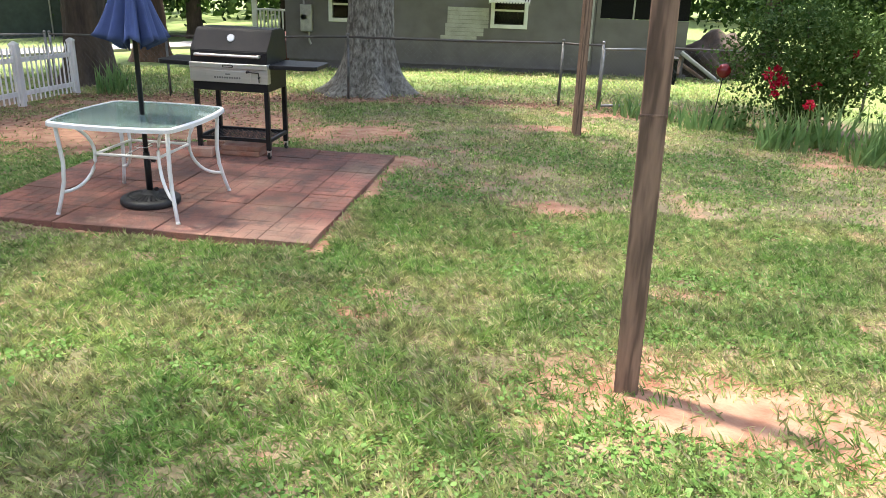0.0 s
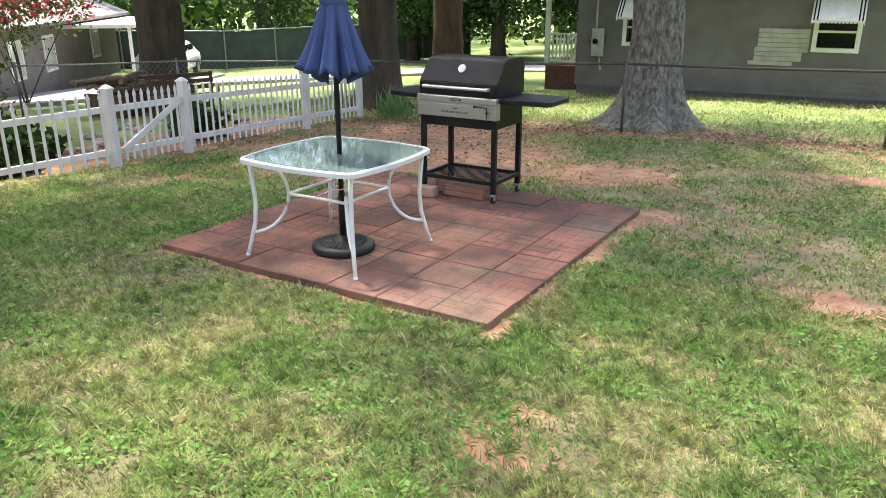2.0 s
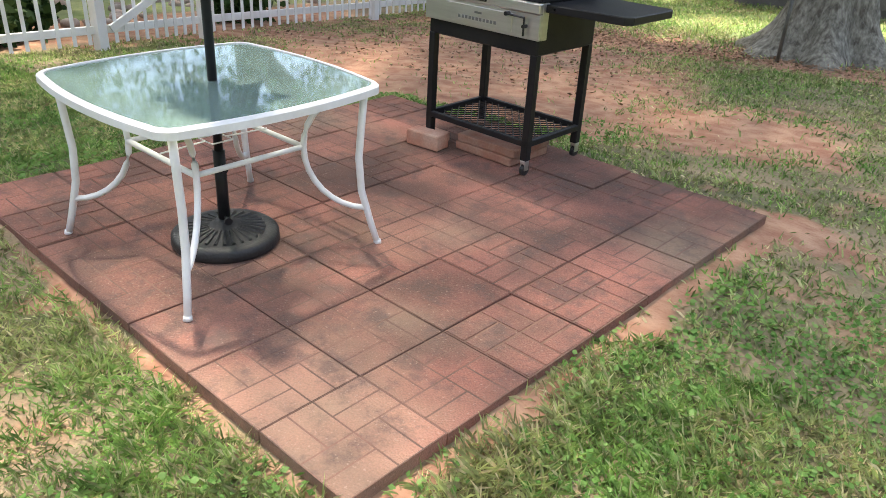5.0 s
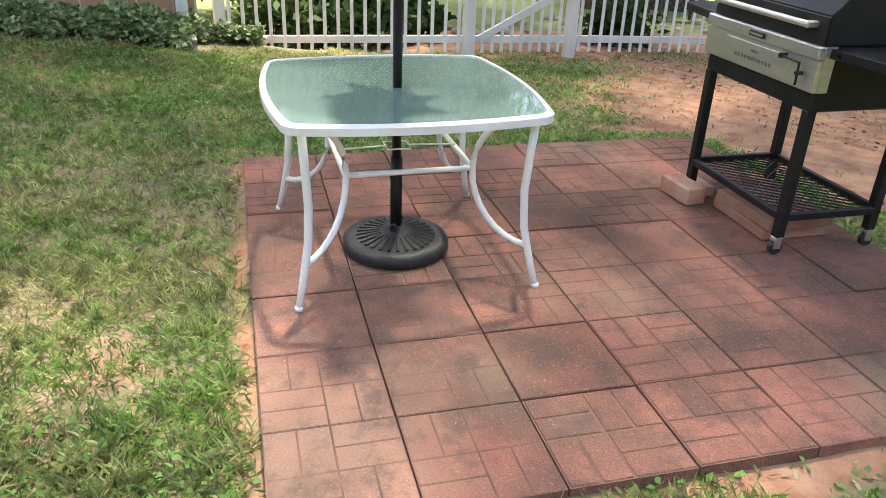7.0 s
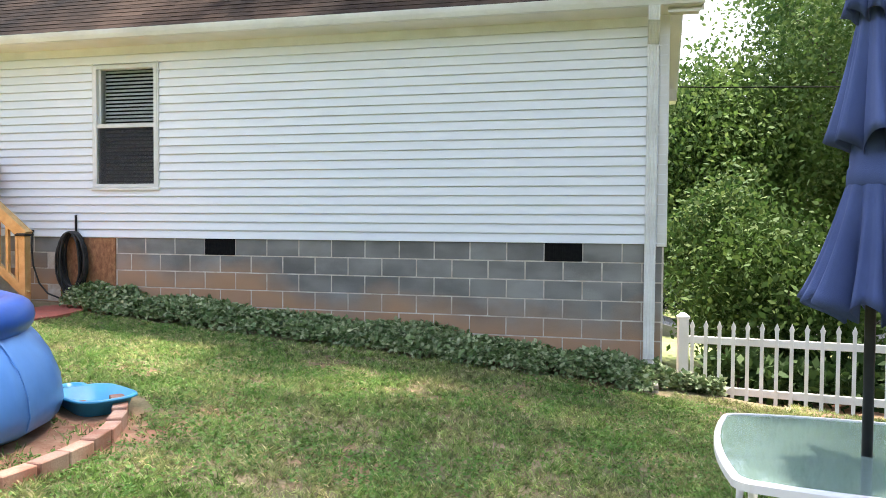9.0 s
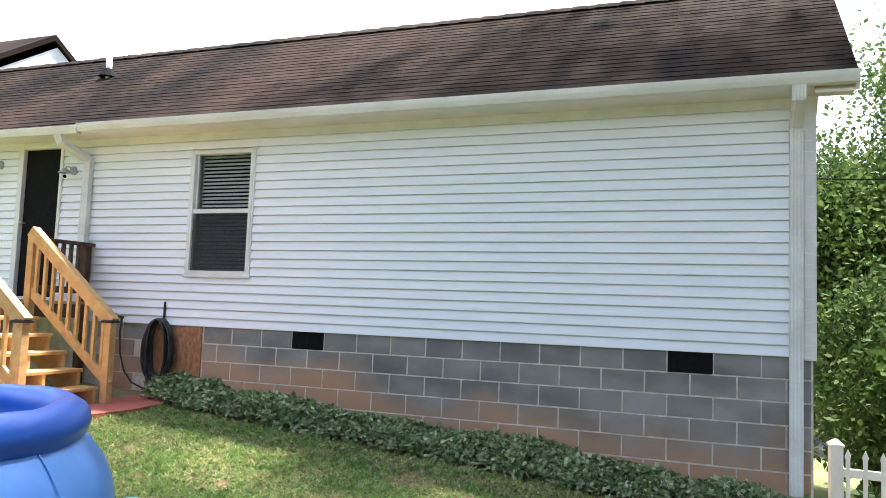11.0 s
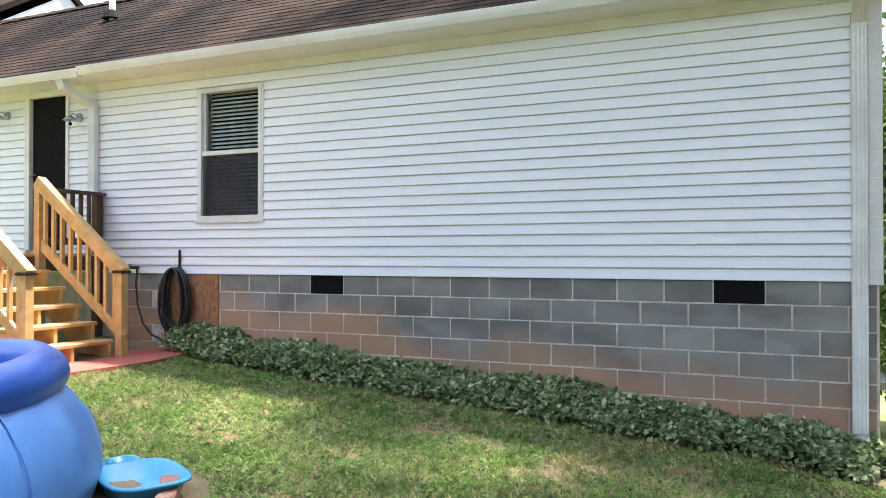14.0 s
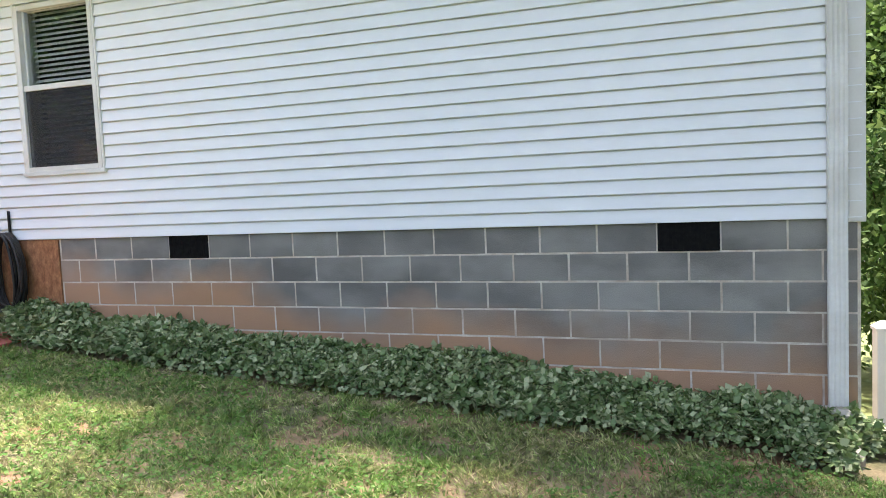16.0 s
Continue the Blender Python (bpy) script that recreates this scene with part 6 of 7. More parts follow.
# ---- lawn ----
def grass_material():
    m = bpy.data.materials.new("grass blades")
    m.use_nodes = True
    n, l = m.node_tree.nodes, m.node_tree.links
    p = n["Principled BSDF"]
    p.inputs["Roughness"].default_value = 0.6
    p.inputs["Specular IOR Level"].default_value = 0.25
    geo = n.new("ShaderNodeNewGeometry")
    a = n.new("ShaderNodeTexNoise")
    a.inputs["Scale"].default_value, a.inputs["Detail"].default_value = 2.1, 7
    l.new(geo.outputs["Position"], a.inputs["Vector"])
    r = n.new("ShaderNodeMapRange")
    r.inputs["From Min"].default_value, r.inputs["From Max"].default_value = 0.395, 0.62
    l.new(a.outputs["Fac"], r.inputs["Value"])
    m1 = n.new("ShaderNodeMixRGB")
    m1.inputs["Color1"].default_value, m1.inputs["Color2"].default_value = (0.155, 0.275, 0.06, 1), (0.48, 0.40, 0.21, 1)
    l.new(r.outputs["Result"], m1.inputs["Fac"])
    ramp = n.new("ShaderNodeValToRGB")
    e = ramp.color_ramp.elements
    e[0].position, e[0].color = 0.0, (0.72, 0.63, 0.42, 1)
    e[1].position, e[1].color = 1.0, (0.40, 0.56, 0.18, 1)
    q = e.new(0.17)
    q.color = (0.50, 0.43, 0.24, 1)
    q = e.new(0.25)
    q.color = (0.10, 0.19, 0.042, 1)
    q = e.new(0.72)
    q.color = (0.20, 0.35, 0.09, 1)
    l.new(geo.outputs["Random Per Island"], ramp.inputs["Fac"])
    m2 = n.new("ShaderNodeMixRGB")
    m2.inputs["Fac"].default_value = 0.52
    l.new(m1.outputs["Color"], m2.inputs["Color1"])
    l.new(ramp.outputs["Color"], m2.inputs["Color2"])
    # tuft by tuft, lighter and darker
    tf = n.new("ShaderNodeTexNoise")
    tf.inputs["Scale"].default_value, tf.inputs["Detail"].default_value = 16, 3
    l.new(geo.outputs["Position"], tf.inputs["Vector"])
    tr = n.new("ShaderNodeMapRange")
    tr.inputs["From Min"].default_value, tr.inputs["From Max"].default_value = 0.36, 0.64
    tr.inputs["To Min"].default_value, tr.inputs["To Max"].default_value = 0.50, 1.45
    l.new(tf.outputs["Fac"], tr.inputs["Value"])
    ts = n.new("ShaderNodeVectorMath")
    ts.operation = "SCALE"
    l.new(m2.outputs["Color"], ts.inputs[0])
    l.new(tr.outputs["Result"], ts.inputs["Scale"])
    l.new(ts.outputs["Vector"], p.inputs["Base Color"])
    t = n.new("ShaderNodeBsdfTranslucent")
    l.new(ts.outputs["Vector"], t.inputs["Color"])
    mx = n.new("ShaderNodeMixShader")
    mx.inputs["Fac"].default_value = 0.38
    l.new(p.outputs["BSDF"], mx.inputs[1])
    l.new(t.outputs["BSDF"], mx.inputs[2])
    l.new(mx.outputs["Shader"], n["Material Output"].inputs["Surface"])
    return m


M_GRASS = grass_material()


def keep_off(x, y):
    """Where no grass grows: patio, house, walk, pool, ivy bed."""
    pu, pv = patio_uv(x, y)
    patio = (pu > -0.015) & (pu < 2.83) & (pv > -0.015) & (pv < 2.86)
    house = (x < -7.75) & (y < 5.1)
    walk_ = (x < -5.6) & (y < -1.45)
    pool = np.hypot(x - POOL[0], y - POOL[1]) < 1.2
    tray = np.hypot(x + 4.62, y - 1.13) < 0.36
    return patio | house | walk_ | pool | tray


def blades(name, n, box4, length, width, seed, clear=1.0, label=""):
    rng = np.random.default_rng(seed)
    x, y = rng.uniform(box4[0], box4[1], n), rng.uniform(box4[2], box4[3], n)
    b = bare(x, y)
    lush = fbm(x * 1.3, y * 1.3, 21)
    tuft = vnoise(x * 9.0, y * 9.0, 51)
    ok = ~keep_off(x, y) & (rng.random(n) > np.clip(b * 1.25, 0, 0.97) * clear) & (rng.random(n) < 0.15 + lush * 0.7 + tuft * 0.75)
    x, y, lush, b, tuft = x[ok], y[ok], lush[ok], b[ok], tuft[ok]
    n = len(x)
    z = ground_z(x, y) + (fbm(x * 2.2, y * 2.2, 3) - 0.5) * 0.045 - 0.012 * b - 0.004
    a = rng.uniform(0, 2 * math.pi, n)
    ln = length * rng.uniform(0.5, 1.35, n) * (0.65 + 0.7 * lush) * (0.6 + 0.85 * tuft)
    tilt = rng.uniform(0.35, 1.45, n)
    w = width * rng.uniform(0.7, 1.4, n)
    dx, dy = np.cos(a), np.sin(a)
    v = np.empty((n, 4, 3))
    for k, (f, s) in enumerate(((0, 1), (0, -1), (0.62, -0.7), (1.0, 0))):
        h = ln * f
        out = h * np.sin(tilt * (0.5 + 0.5 * f))
        v[:, k, 0] = x + dx * out - dy * w * s
        v[:, k, 1] = y + dy * out + dx * w * s
        v[:, k, 2] = z + h * np.cos(tilt * (0.5 + 0.5 * f))
    ob = raw(name, v.reshape(-1, 3), n, 4, M_GRASS)
    return tagged(ob, label, "grass", kind="stuff")


blades("grass", 330000, (-3.6, 2.6, 0.6, 6.2), 0.055, 0.0029, 31, label="short mown grass with dry and green blades near the patio")
blades("grass", 220000, (-8.0, -3.6, -1.6, 6.6), 0.050, 0.0036, 32, label="short mown grass in front of the white house")
blades("grass", 200000, (-8.6, 4.2, 6.2, 13.4), 0.045, 0.0056, 33, label="short mown grass towards the chain link fence")
blades("grass", 70000, (2.6, 5.2, 0.6, 6.2), 0.055, 0.0052, 36, label="short mown grass beside the wooden post")
blades("grass", 110000, (-3.6, 5.2, -3.0, 0.6), 0.055, 0.0052, 38, label="short mown grass behind the pool")
blades("grass", 50000, (-12.0, 7.0, 13.4, 21.0), 0.10, 0.010, 34, clear=0.6, label="sunlit grass beyond the chain link fence")


def weeds(n, box4, seed, size):
    """Low broad-leaved weeds in patches among the grass."""
    rng = np.random.default_rng(seed)
    x, y = rng.uniform(box4[0], box4[1], n), rng.uniform(box4[2], box4[3], n)
    ok = ~keep_off(x, y) & (fbm(x * 1.1, y * 1.1, 33) > 0.51) & (bare(x, y) < 0.5)
    x, y = x[ok], y[ok]
    p = np.stack([x, y, ground_z(x, y) + (fbm(x * 2.2, y * 2.2, 3) - 0.5) * 0.045 + rng.uniform(0.005, 0.03, len(x))], -1)
    ob = leaves("clover", p, size, M_WEED, None, seed, flat=0.7, ratio=0.7)
    tagged(ob, "patches of low green clover and weeds in the lawn", "weeds", kind="stuff")


M_WEED = leafy("clover leaves", (0.085, 0.19, 0.04), (0.14, 0.27, 0.06), (0.22, 0.35, 0.11), 3, 0.25)
weeds(170000, (-7.7, 2.8, -1.2, 9.0), 35, 0.027)
M_LITTER = material("fallen brown leaves", (0.17, 0.095, 0.055), (0.28, 0.17, 0.10), 9, 0.9, 0.2, 60, vary=0.4, island=True)


def litter():
    rng = np.random.default_rng(37)
    n = 9000
    x, y = rng.uniform(-8.5, 5.0, n), 13.4 + rng.normal(0, 0.45, n)
    x2, y2 = rng.uniform(-8.2, -3.2, 2500), rng.uniform(8.2, 13.5, 2500) + 1.2
    x3, y3 = rng.uniform(-6.5, 5.0, 4000), 20.3 + rng.normal(0, 0.45, 4000)
    x, y = np.concatenate([x, x2, x3]), np.concatenate([y, y2, y3])
    p = np.stack([x, y, ground_z(x, y) + rng.uniform(0.0, 0.035, len(x))], -1)
    tagged(leaves("leaf_litter", p, 0.045, M_LITTER, None, 37, flat=0.85, ratio=0.6), "brown fallen leaves under the oaks", "leaf litter", kind="stuff")


litter()

# ---- ivy bed along the house ----
M_IVY = leafy("ivy leaves", (0.085, 0.155, 0.048), (0.18, 0.26, 0.10), (0.48, 0.52, 0.31), 4, 0.12)
M_IVY.node_tree.nodes["Principled BSDF"].inputs["Specular IOR Level"].default_value = 0.4
M_IVY.node_tree.nodes["Principled BSDF"].inputs["Roughness"].default_value = 0.5


def build_ivy():
    rng = np.random.default_rng(51)
    n = 34000
    y = rng.uniform(-2.0, 5.6, n)
    width = np.where(y < 4.9, 0.50 + 0.26 * fbm(y * 1.4, y * 0 + 3, 7) - 0.25 * np.clip((-1.0 - y) / 1.0, 0, 1), 0.25)
    u = rng.beta(1.1, 1.3, n)
    x = WX + 0.03 + u * width
    x = np.where(y > 5.05, x - rng.uniform(0.0, 0.5, n), x)
    top = (0.235 + 0.20 * (fbm(y * 2.3, x * 2.3, 8) - 0.5)) * np.sqrt(np.clip(1 - u ** 2.4, 0, 1)) * np.where(y > 4.95, 0.75, 1)
    z = ground_z(x, y) + 0.01 + top * rng.uniform(0.25, 1.0, n) ** 0.45
    return tagged(leaves("ivy_bed", np.stack([x, y, z], -1), 0.051, M_IVY, None, 51, flat=0.45, ratio=0.8), "dense dark green ivy bed along the block foundation", "ivy", kind="stuff")


build_ivy()

# ---- flower bed ----
M_IRIS = leafy("iris blades", (0.11, 0.23, 0.07), (0.19, 0.33, 0.12), (0.32, 0.41, 0.17), 3, 0.3)
M_RED = leafy("red petals", (0.45, 0.008, 0.022), (0.55, 0.02, 0.06), (0.62, 0.05, 0.10), 9, 0.2)
M_PINK = leafy("pink blossom", (0.55, 0.06, 0.12), (0.62, 0.11, 0.17), (0.70, 0.20, 0.25), 4, 0.25)


def sword_clump(name, label, x, y, n, h, spread, seed, cat="plant"):
    """A fan of long bent blades."""
    rng = np.random.default_rng(seed)
    clump = thing(name, label, cat)
    for i in range(n):
        v = []
        a = rng.uniform(0, 2 * math.pi)
        bx, by = x + rng.normal() * spread * 0.5, y + rng.normal() * spread * 0.5
        z = gz(bx, by) - 0.02
        L, tl, w = h * rng.uniform(0.6, 1.2), rng.uniform(0.05, 0.55), 0.021 * rng.uniform(0.7, 1.3)
        bend = rng.uniform(0.2, 1.3) if rng.random() < 0.4 else rng.uniform(0, 0.3)
        c, s = math.cos(a), math.sin(a)
        fa = a + rng.uniform(-1, 1)
        wx, wy = -math.sin(fa) * w, math.cos(fa) * w
        prev = None
        px, pz = 0.0, 0.0
        for k in range(5):
            f = k / 4
            ww = 1 - f ** 2.2
            cur = ((bx + c * px + wx * ww, by + s * px + wy * ww, z + pz), (bx + c * px - wx * ww, by + s * px - wy * ww, z + pz))
            if prev:
                v += [prev[0], prev[1], cur[1], cur[0]]
            prev = cur
            ang = tl + bend * f * f
            px += math.sin(ang) * L / 4
            pz += math.cos(ang) * L / 4
        raw("leaf", np.array(v), len(v) // 4, 4, M_IRIS, clump)
    return clump


for i, (x, y, n, h, sp) in enumerate(((3.15, 9.75, 60, 0.62, 0.30), (3.75, 10.0, 60, 0.66, 0.35), (2.55, 11.2, 40, 0.45, 0.35), (2.1, 12.0, 45, 0.42, 0.4), (1.65, 12.5, 40, 0.4, 0.35), (3.9, 9.0, 45, 0.5, 0.3), (4.3, 9.4, 45, 0.55, 0.35), (3.0, 11.6, 40, 0.42, 0.35))):
    sword_clump("iris_clump", "clump of green sword-leaved irises in the flower bed", x, y, n, h, sp, 60 + i, "iris")
sword_clump("lily_clump", "clump of long green lily leaves at the fence end", -7.8, 14.0, 70, 0.65, 0.35, 71, "lily")


def bush(name, label, x, y, z0, rad, nclump, per, size, mat, seed, cat, stems=6, spread=0.14):
    b = thing(name, label, cat, (0, 0, 0))
    rng = np.random.default_rng(seed)
    c = (x, y, z0 + rad[2])
    pts, cs = crown_points(rng, c, rad, nclump, per, spread)
    leaves("foliage", pts, size, mat, b, seed)
    g = gz(x, y)
    for i in range(stems):
        e = Vector(cs[i * 3 % len(cs)])
        bm = bmesh.new()
        tube(bm, [(x + 0.05 * math.cos(i * 2.4), y + 0.05 * math.sin(i * 2.4), g - 0.05), Vector((x, y, g)).lerp(e, 0.5) + Vector((0.03, 0, 0.1)), e], [0.022, 0.014, 0.006], 6)
        part("stem", bm, M_BARKBROWN, b)
    return b, cs


rose, rc = bush("rose_bush", "dark green rose bush with deep red blooms against the fence", 3.95, 11.4, -0.45, (1.0, 0.75, 0.80), 90, 130, 0.07, M_LEAF, 81, "rose bush", spread=0.16)
for i, (x, y, z, s) in enumerate(((3.20, 10.85, 0.22, 0.085), (3.32, 10.85, 0.27, 0.085), (3.38, 10.8, 0.16, 0.09), (3.28, 10.8, 0.10, 0.07), (3.30, 10.75, -0.02, 0.065), (3.85, 10.75, 0.10, 0.06), (4.35, 10.9, 0.55, 0.06), (3.32, 9.55, 0.02, 0.07))):
    rng = np.random.default_rng(90 + i)
    leaves("bloom", np.array([x, y, z]) + rng.normal(size=(70, 3)) * s * 0.28, s * 0.5, M_RED, rose, 90 + i, ratio=0.9, label="deep red rose bloom")
bush("shrub", "leafy green shrub overhanging the flower bed", 5.3, 9.6, -0.4, (1.2, 1.3, 1.3), 60, 110, 0.075, M_LEAF, 82, "shrub", spread=0.2)
bush("shrub", "tall leafy green shrub behind the picket fence", -11.2, 6.75, -0.75, (1.1, 1.25, 0.95), 80, 130, 0.10, M_LEAF, 83, "shrub", spread=0.2)
bush("shrub", "light green leafy shrub behind the picket fence", -12.6, 6.1, -0.7, (0.9, 1.0, 1.25), 60, 110, 0.10, M_LEAFLIGHT, 84, "shrub", spread=0.2)
for i, (x, y) in enumerate(((-9.7, 5.9), (-9.6, 6.5), (-9.5, 7.1), (-9.8, 7.6), (-9.2, 10.2), (-10.4, 6.9))):
    bush("hosta", "low clump of broad dark green leaves behind the fence", x, y, gz(x, y), (0.35, 0.35, 0.22), 16, 40, 0.16, M_LEAFDARK, 110 + i, "plant", stems=1, spread=0.08)
crape, cc = bush("crape_myrtle", "crape myrtle covered with pink blossom by the far house", -18.6, 13.9, gz(-18.6, 13.9) + 1.7, (1.5, 1.7, 1.1), 45, 90, 0.12, M_LEAFLIGHT, 85, "crape myrtle", spread=0.3)
for i in range(0, 14):
    rng = np.random.default_rng(200 + i)
    c = np.array(cc[i]) + np.array([0.25, -0.2, 0.05])
    leaves("blossom", c + rng.normal(size=(150, 3)) * np.array([0.26, 0.30, 0.15]), 0.10, M_PINK, crape, 200 + i, ratio=0.9, label="cluster of pink flowers")

# ---- garden orb ----
def build_orb():
    x, y = 2.66, 11.2
    g = gz(x, y)
    o = thing("garden_orb", "dark red glass gazing ball on a thin metal stake", "garden ornament", (x, y, g))
    bm = bmesh.new()
    bmesh.ops.create_uvsphere(bm, u_segments=24, v_segments=16, radius=0.105, matrix=Matrix.Translation((0.03, 0, 0.87)))
    part("ball", bm, material("red glazed ball", (0.16, 0.012, 0.014), (0.09, 0.008, 0.01), 6, 0.12, 0.05, 30), o, smooth=True)
    bm = bmesh.new()
    tube(bm, [(-0.06, 0, -0.1), (0.0, 0, 0.4), (0.03, 0, 0.78)], 0.008, 6)
    part("stake", bm, M_BLACKMETAL, o)


build_orb()

# ---- chain link fences ----
M_GALV = material("galvanised wire", (0.30, 0.30, 0.29), (0.20, 0.20, 0.19), 8, 0.5, 0.05, 60, metal=0.6)
M_GALVDARK = material("dark weathered pipe", (0.07, 0.065, 0.06), (0.11, 0.10, 0.09), 6, 0.6, 0.1, 60, metal=0.3)


def chain_link(label, pts, h=1.08, pitch=0.12, wire=0.0006, mat=M_GALV, rail_mat=M_GALVDARK, posts=3.0):
    f = thing("chain_link_fence", label, "fence", (0, 0, 0))
    vs = []
    for a, b in zip(pts, pts[1:]):
        A, B = Vector((*a, gz(*a))), Vector((*b, gz(*b)))
        L = (B - A).length
        n = max(1, round(L / posts))
        for i in range(n + 1):
            p = A.lerp(B, i / n)
            p.z = gz(p.x, p.y)
            bm = bmesh.new()
            rod(bm, p + Vector((0, 0, -0.2)), p + Vector((0, 0, h + 0.03)), 0.024, n=8)
            bmesh.ops.create_uvsphere(bm, u_segments=8, v_segments=6, radius=0.032, matrix=Matrix.Translation(p + Vector((0, 0, h + 0.04))))
            part("post", bm, mat, f, smooth=True)
            if i < n:
                q = A.lerp(B, (i + 1) / n)
                q.z = gz(q.x, q.y)
                bm = bmesh.new()
                m = p.lerp(q, 0.5) + Vector((0, 0, h - 0.012))
                tube(bm, [p + Vector((0, 0, h)), m, q + Vector((0, 0, h))], 0.019, 8)
                part("rail", bm, rail_mat, f, smooth=True)
                d = q - p
                ln = d.length
                u = d / ln
                k = int((ln + h) / pitch)
                for s in (1, -1):
                    for j in range(k):
                        t0 = j * pitch - (h if s > 0 else 0)
                        t1 = t0 + s * (h - 0.05) if s > 0 else t0 - (h - 0.05)
                        x0, x1, z0, z1 = t0, t1, 0.04, h - 0.02
                        def clip(x0, z0, x1, z1):
                            if x0 < 0:
                                z0 += (z1 - z0) * (0 - x0) / (x1 - x0)
                                x0 = 0
                            if x0 > ln:
                                z0 += (z1 - z0) * (ln - x0) / (x1 - x0)
                                x0 = ln
                            return x0, z0
                        if max(x0, x1) <= 0 or min(x0, x1) >= ln:
                            continue
                        a0, c0 = clip(x0, z0, x1, z1)
                        a1, c1 = clip(x1, z1, x0, z0)
                        P, Q = p + u * a0 + Vector((0, 0, c0)), p + u * a1 + Vector((0, 0, c1))
                        w = Vector((0, 0, wire * 1.4))
                        nn = Vector((-u.y, u.x, 0)) * wire
                        vs += [P - w, Q - w, Q + w + nn, P + w + nn]
    ob = raw("wire_mesh", np.array([tuple(v) for v in vs]), len(vs) // 4, 4, mat, f)
    ob["kind"] = "stuff"
    return f


chain_link("grey chain link fence with a dark top rail behind the yard", [(-9.3, 14.6), (-6.6, 13.75), (-3.16, 13.3), (0.56, 13.45), (1.2, 13.1)])
chain_link("grey chain link fence behind the flower bed", [(2.15, 13.15), (5.5, 12.9), (9.0, 12.2)])
chain_link("grey chain link fence round the side lot", [(-15.5, -2.0), (-15.5, 11.6), (-9.4, 14.6)], wire=0.0018, mat=M_GALV, rail_mat=M_GALV)


def build_link_gate():
    g = thing("chain_link_gate", "galvanised chain link gate standing ajar", "gate", (0, 0, 0))
    a, b = Vector((1.22, 13.08, gz(1.2, 13.1))), Vector((2.05, 13.45, gz(2.0, 13.4)))
    up = Vector((0, 0, 1))
    bm = bmesh.new()
    for p in (a, b):
        rod(bm, p + up * 0.06, p + up * 1.02, 0.022, n=8)
    for z in (0.08, 1.02):
        rod(bm, a + up * z, b + up * z, 0.022, n=8)
    part("gate_frame", bm, M_GALV, g, smooth=True)
    vs = []
    u = (b - a)
    L = u.length
    u /= L
    for s in (1, -1):
        for j in range(26):
            x0 = j * 0.075 - (0.95 if s > 0 else 0)
            x1 = x0 + s * 0.95
            z0, z1 = 0.08, 1.0
            if s > 0:
                if x0 < 0: z0, x0 = z0 + (0 - x0), 0
                if x1 > L: z1, x1 = z1 - (x1 - L), L
            else:
                if x1 < 0: z1, x1 = z1 - (0 - x1), 0
                if x0 > L: z0, x0 = z0 + (x0 - L), L
            if z1 <= z0: continue
            P, Q = a + u * x0 + up * z0, a + u * x1 + up * z1
            w = up * 0.004
            vs += [P - w, Q - w, Q + w, P + w]
    ob = raw("wire_mesh", np.array([tuple(v) for v in vs]), len(vs) // 4, 4, M_GALV, g)
    ob["kind"] = "stuff"


build_link_gate()

# ---- grey house ----
M_GREYWALL = material("grey painted lap siding", (0.165, 0.150, 0.146), (0.13, 0.117, 0.112), 2, 0.7, 0.15, 60, fine=0.08)
M_GREYLIGHT = material("pale grey board", (0.42, 0.41, 0.38), (0.33, 0.32, 0.29), 4, 0.7, 0.2, 50)
M_AWNING = material("white striped metal awning", (0.72, 0.71, 0.67), (0.62, 0.60, 0.55), 4, 0.5, 0.05, 30)
M_REDBASE = material("dark red brick base", (0.16, 0.055, 0.04), (0.11, 0.04, 0.03), 9, 0.9, 0.3, 40)
GY, GX0, GX1, GB, GT = 21.0, -6.35, 1.95, -1.02, 1.52


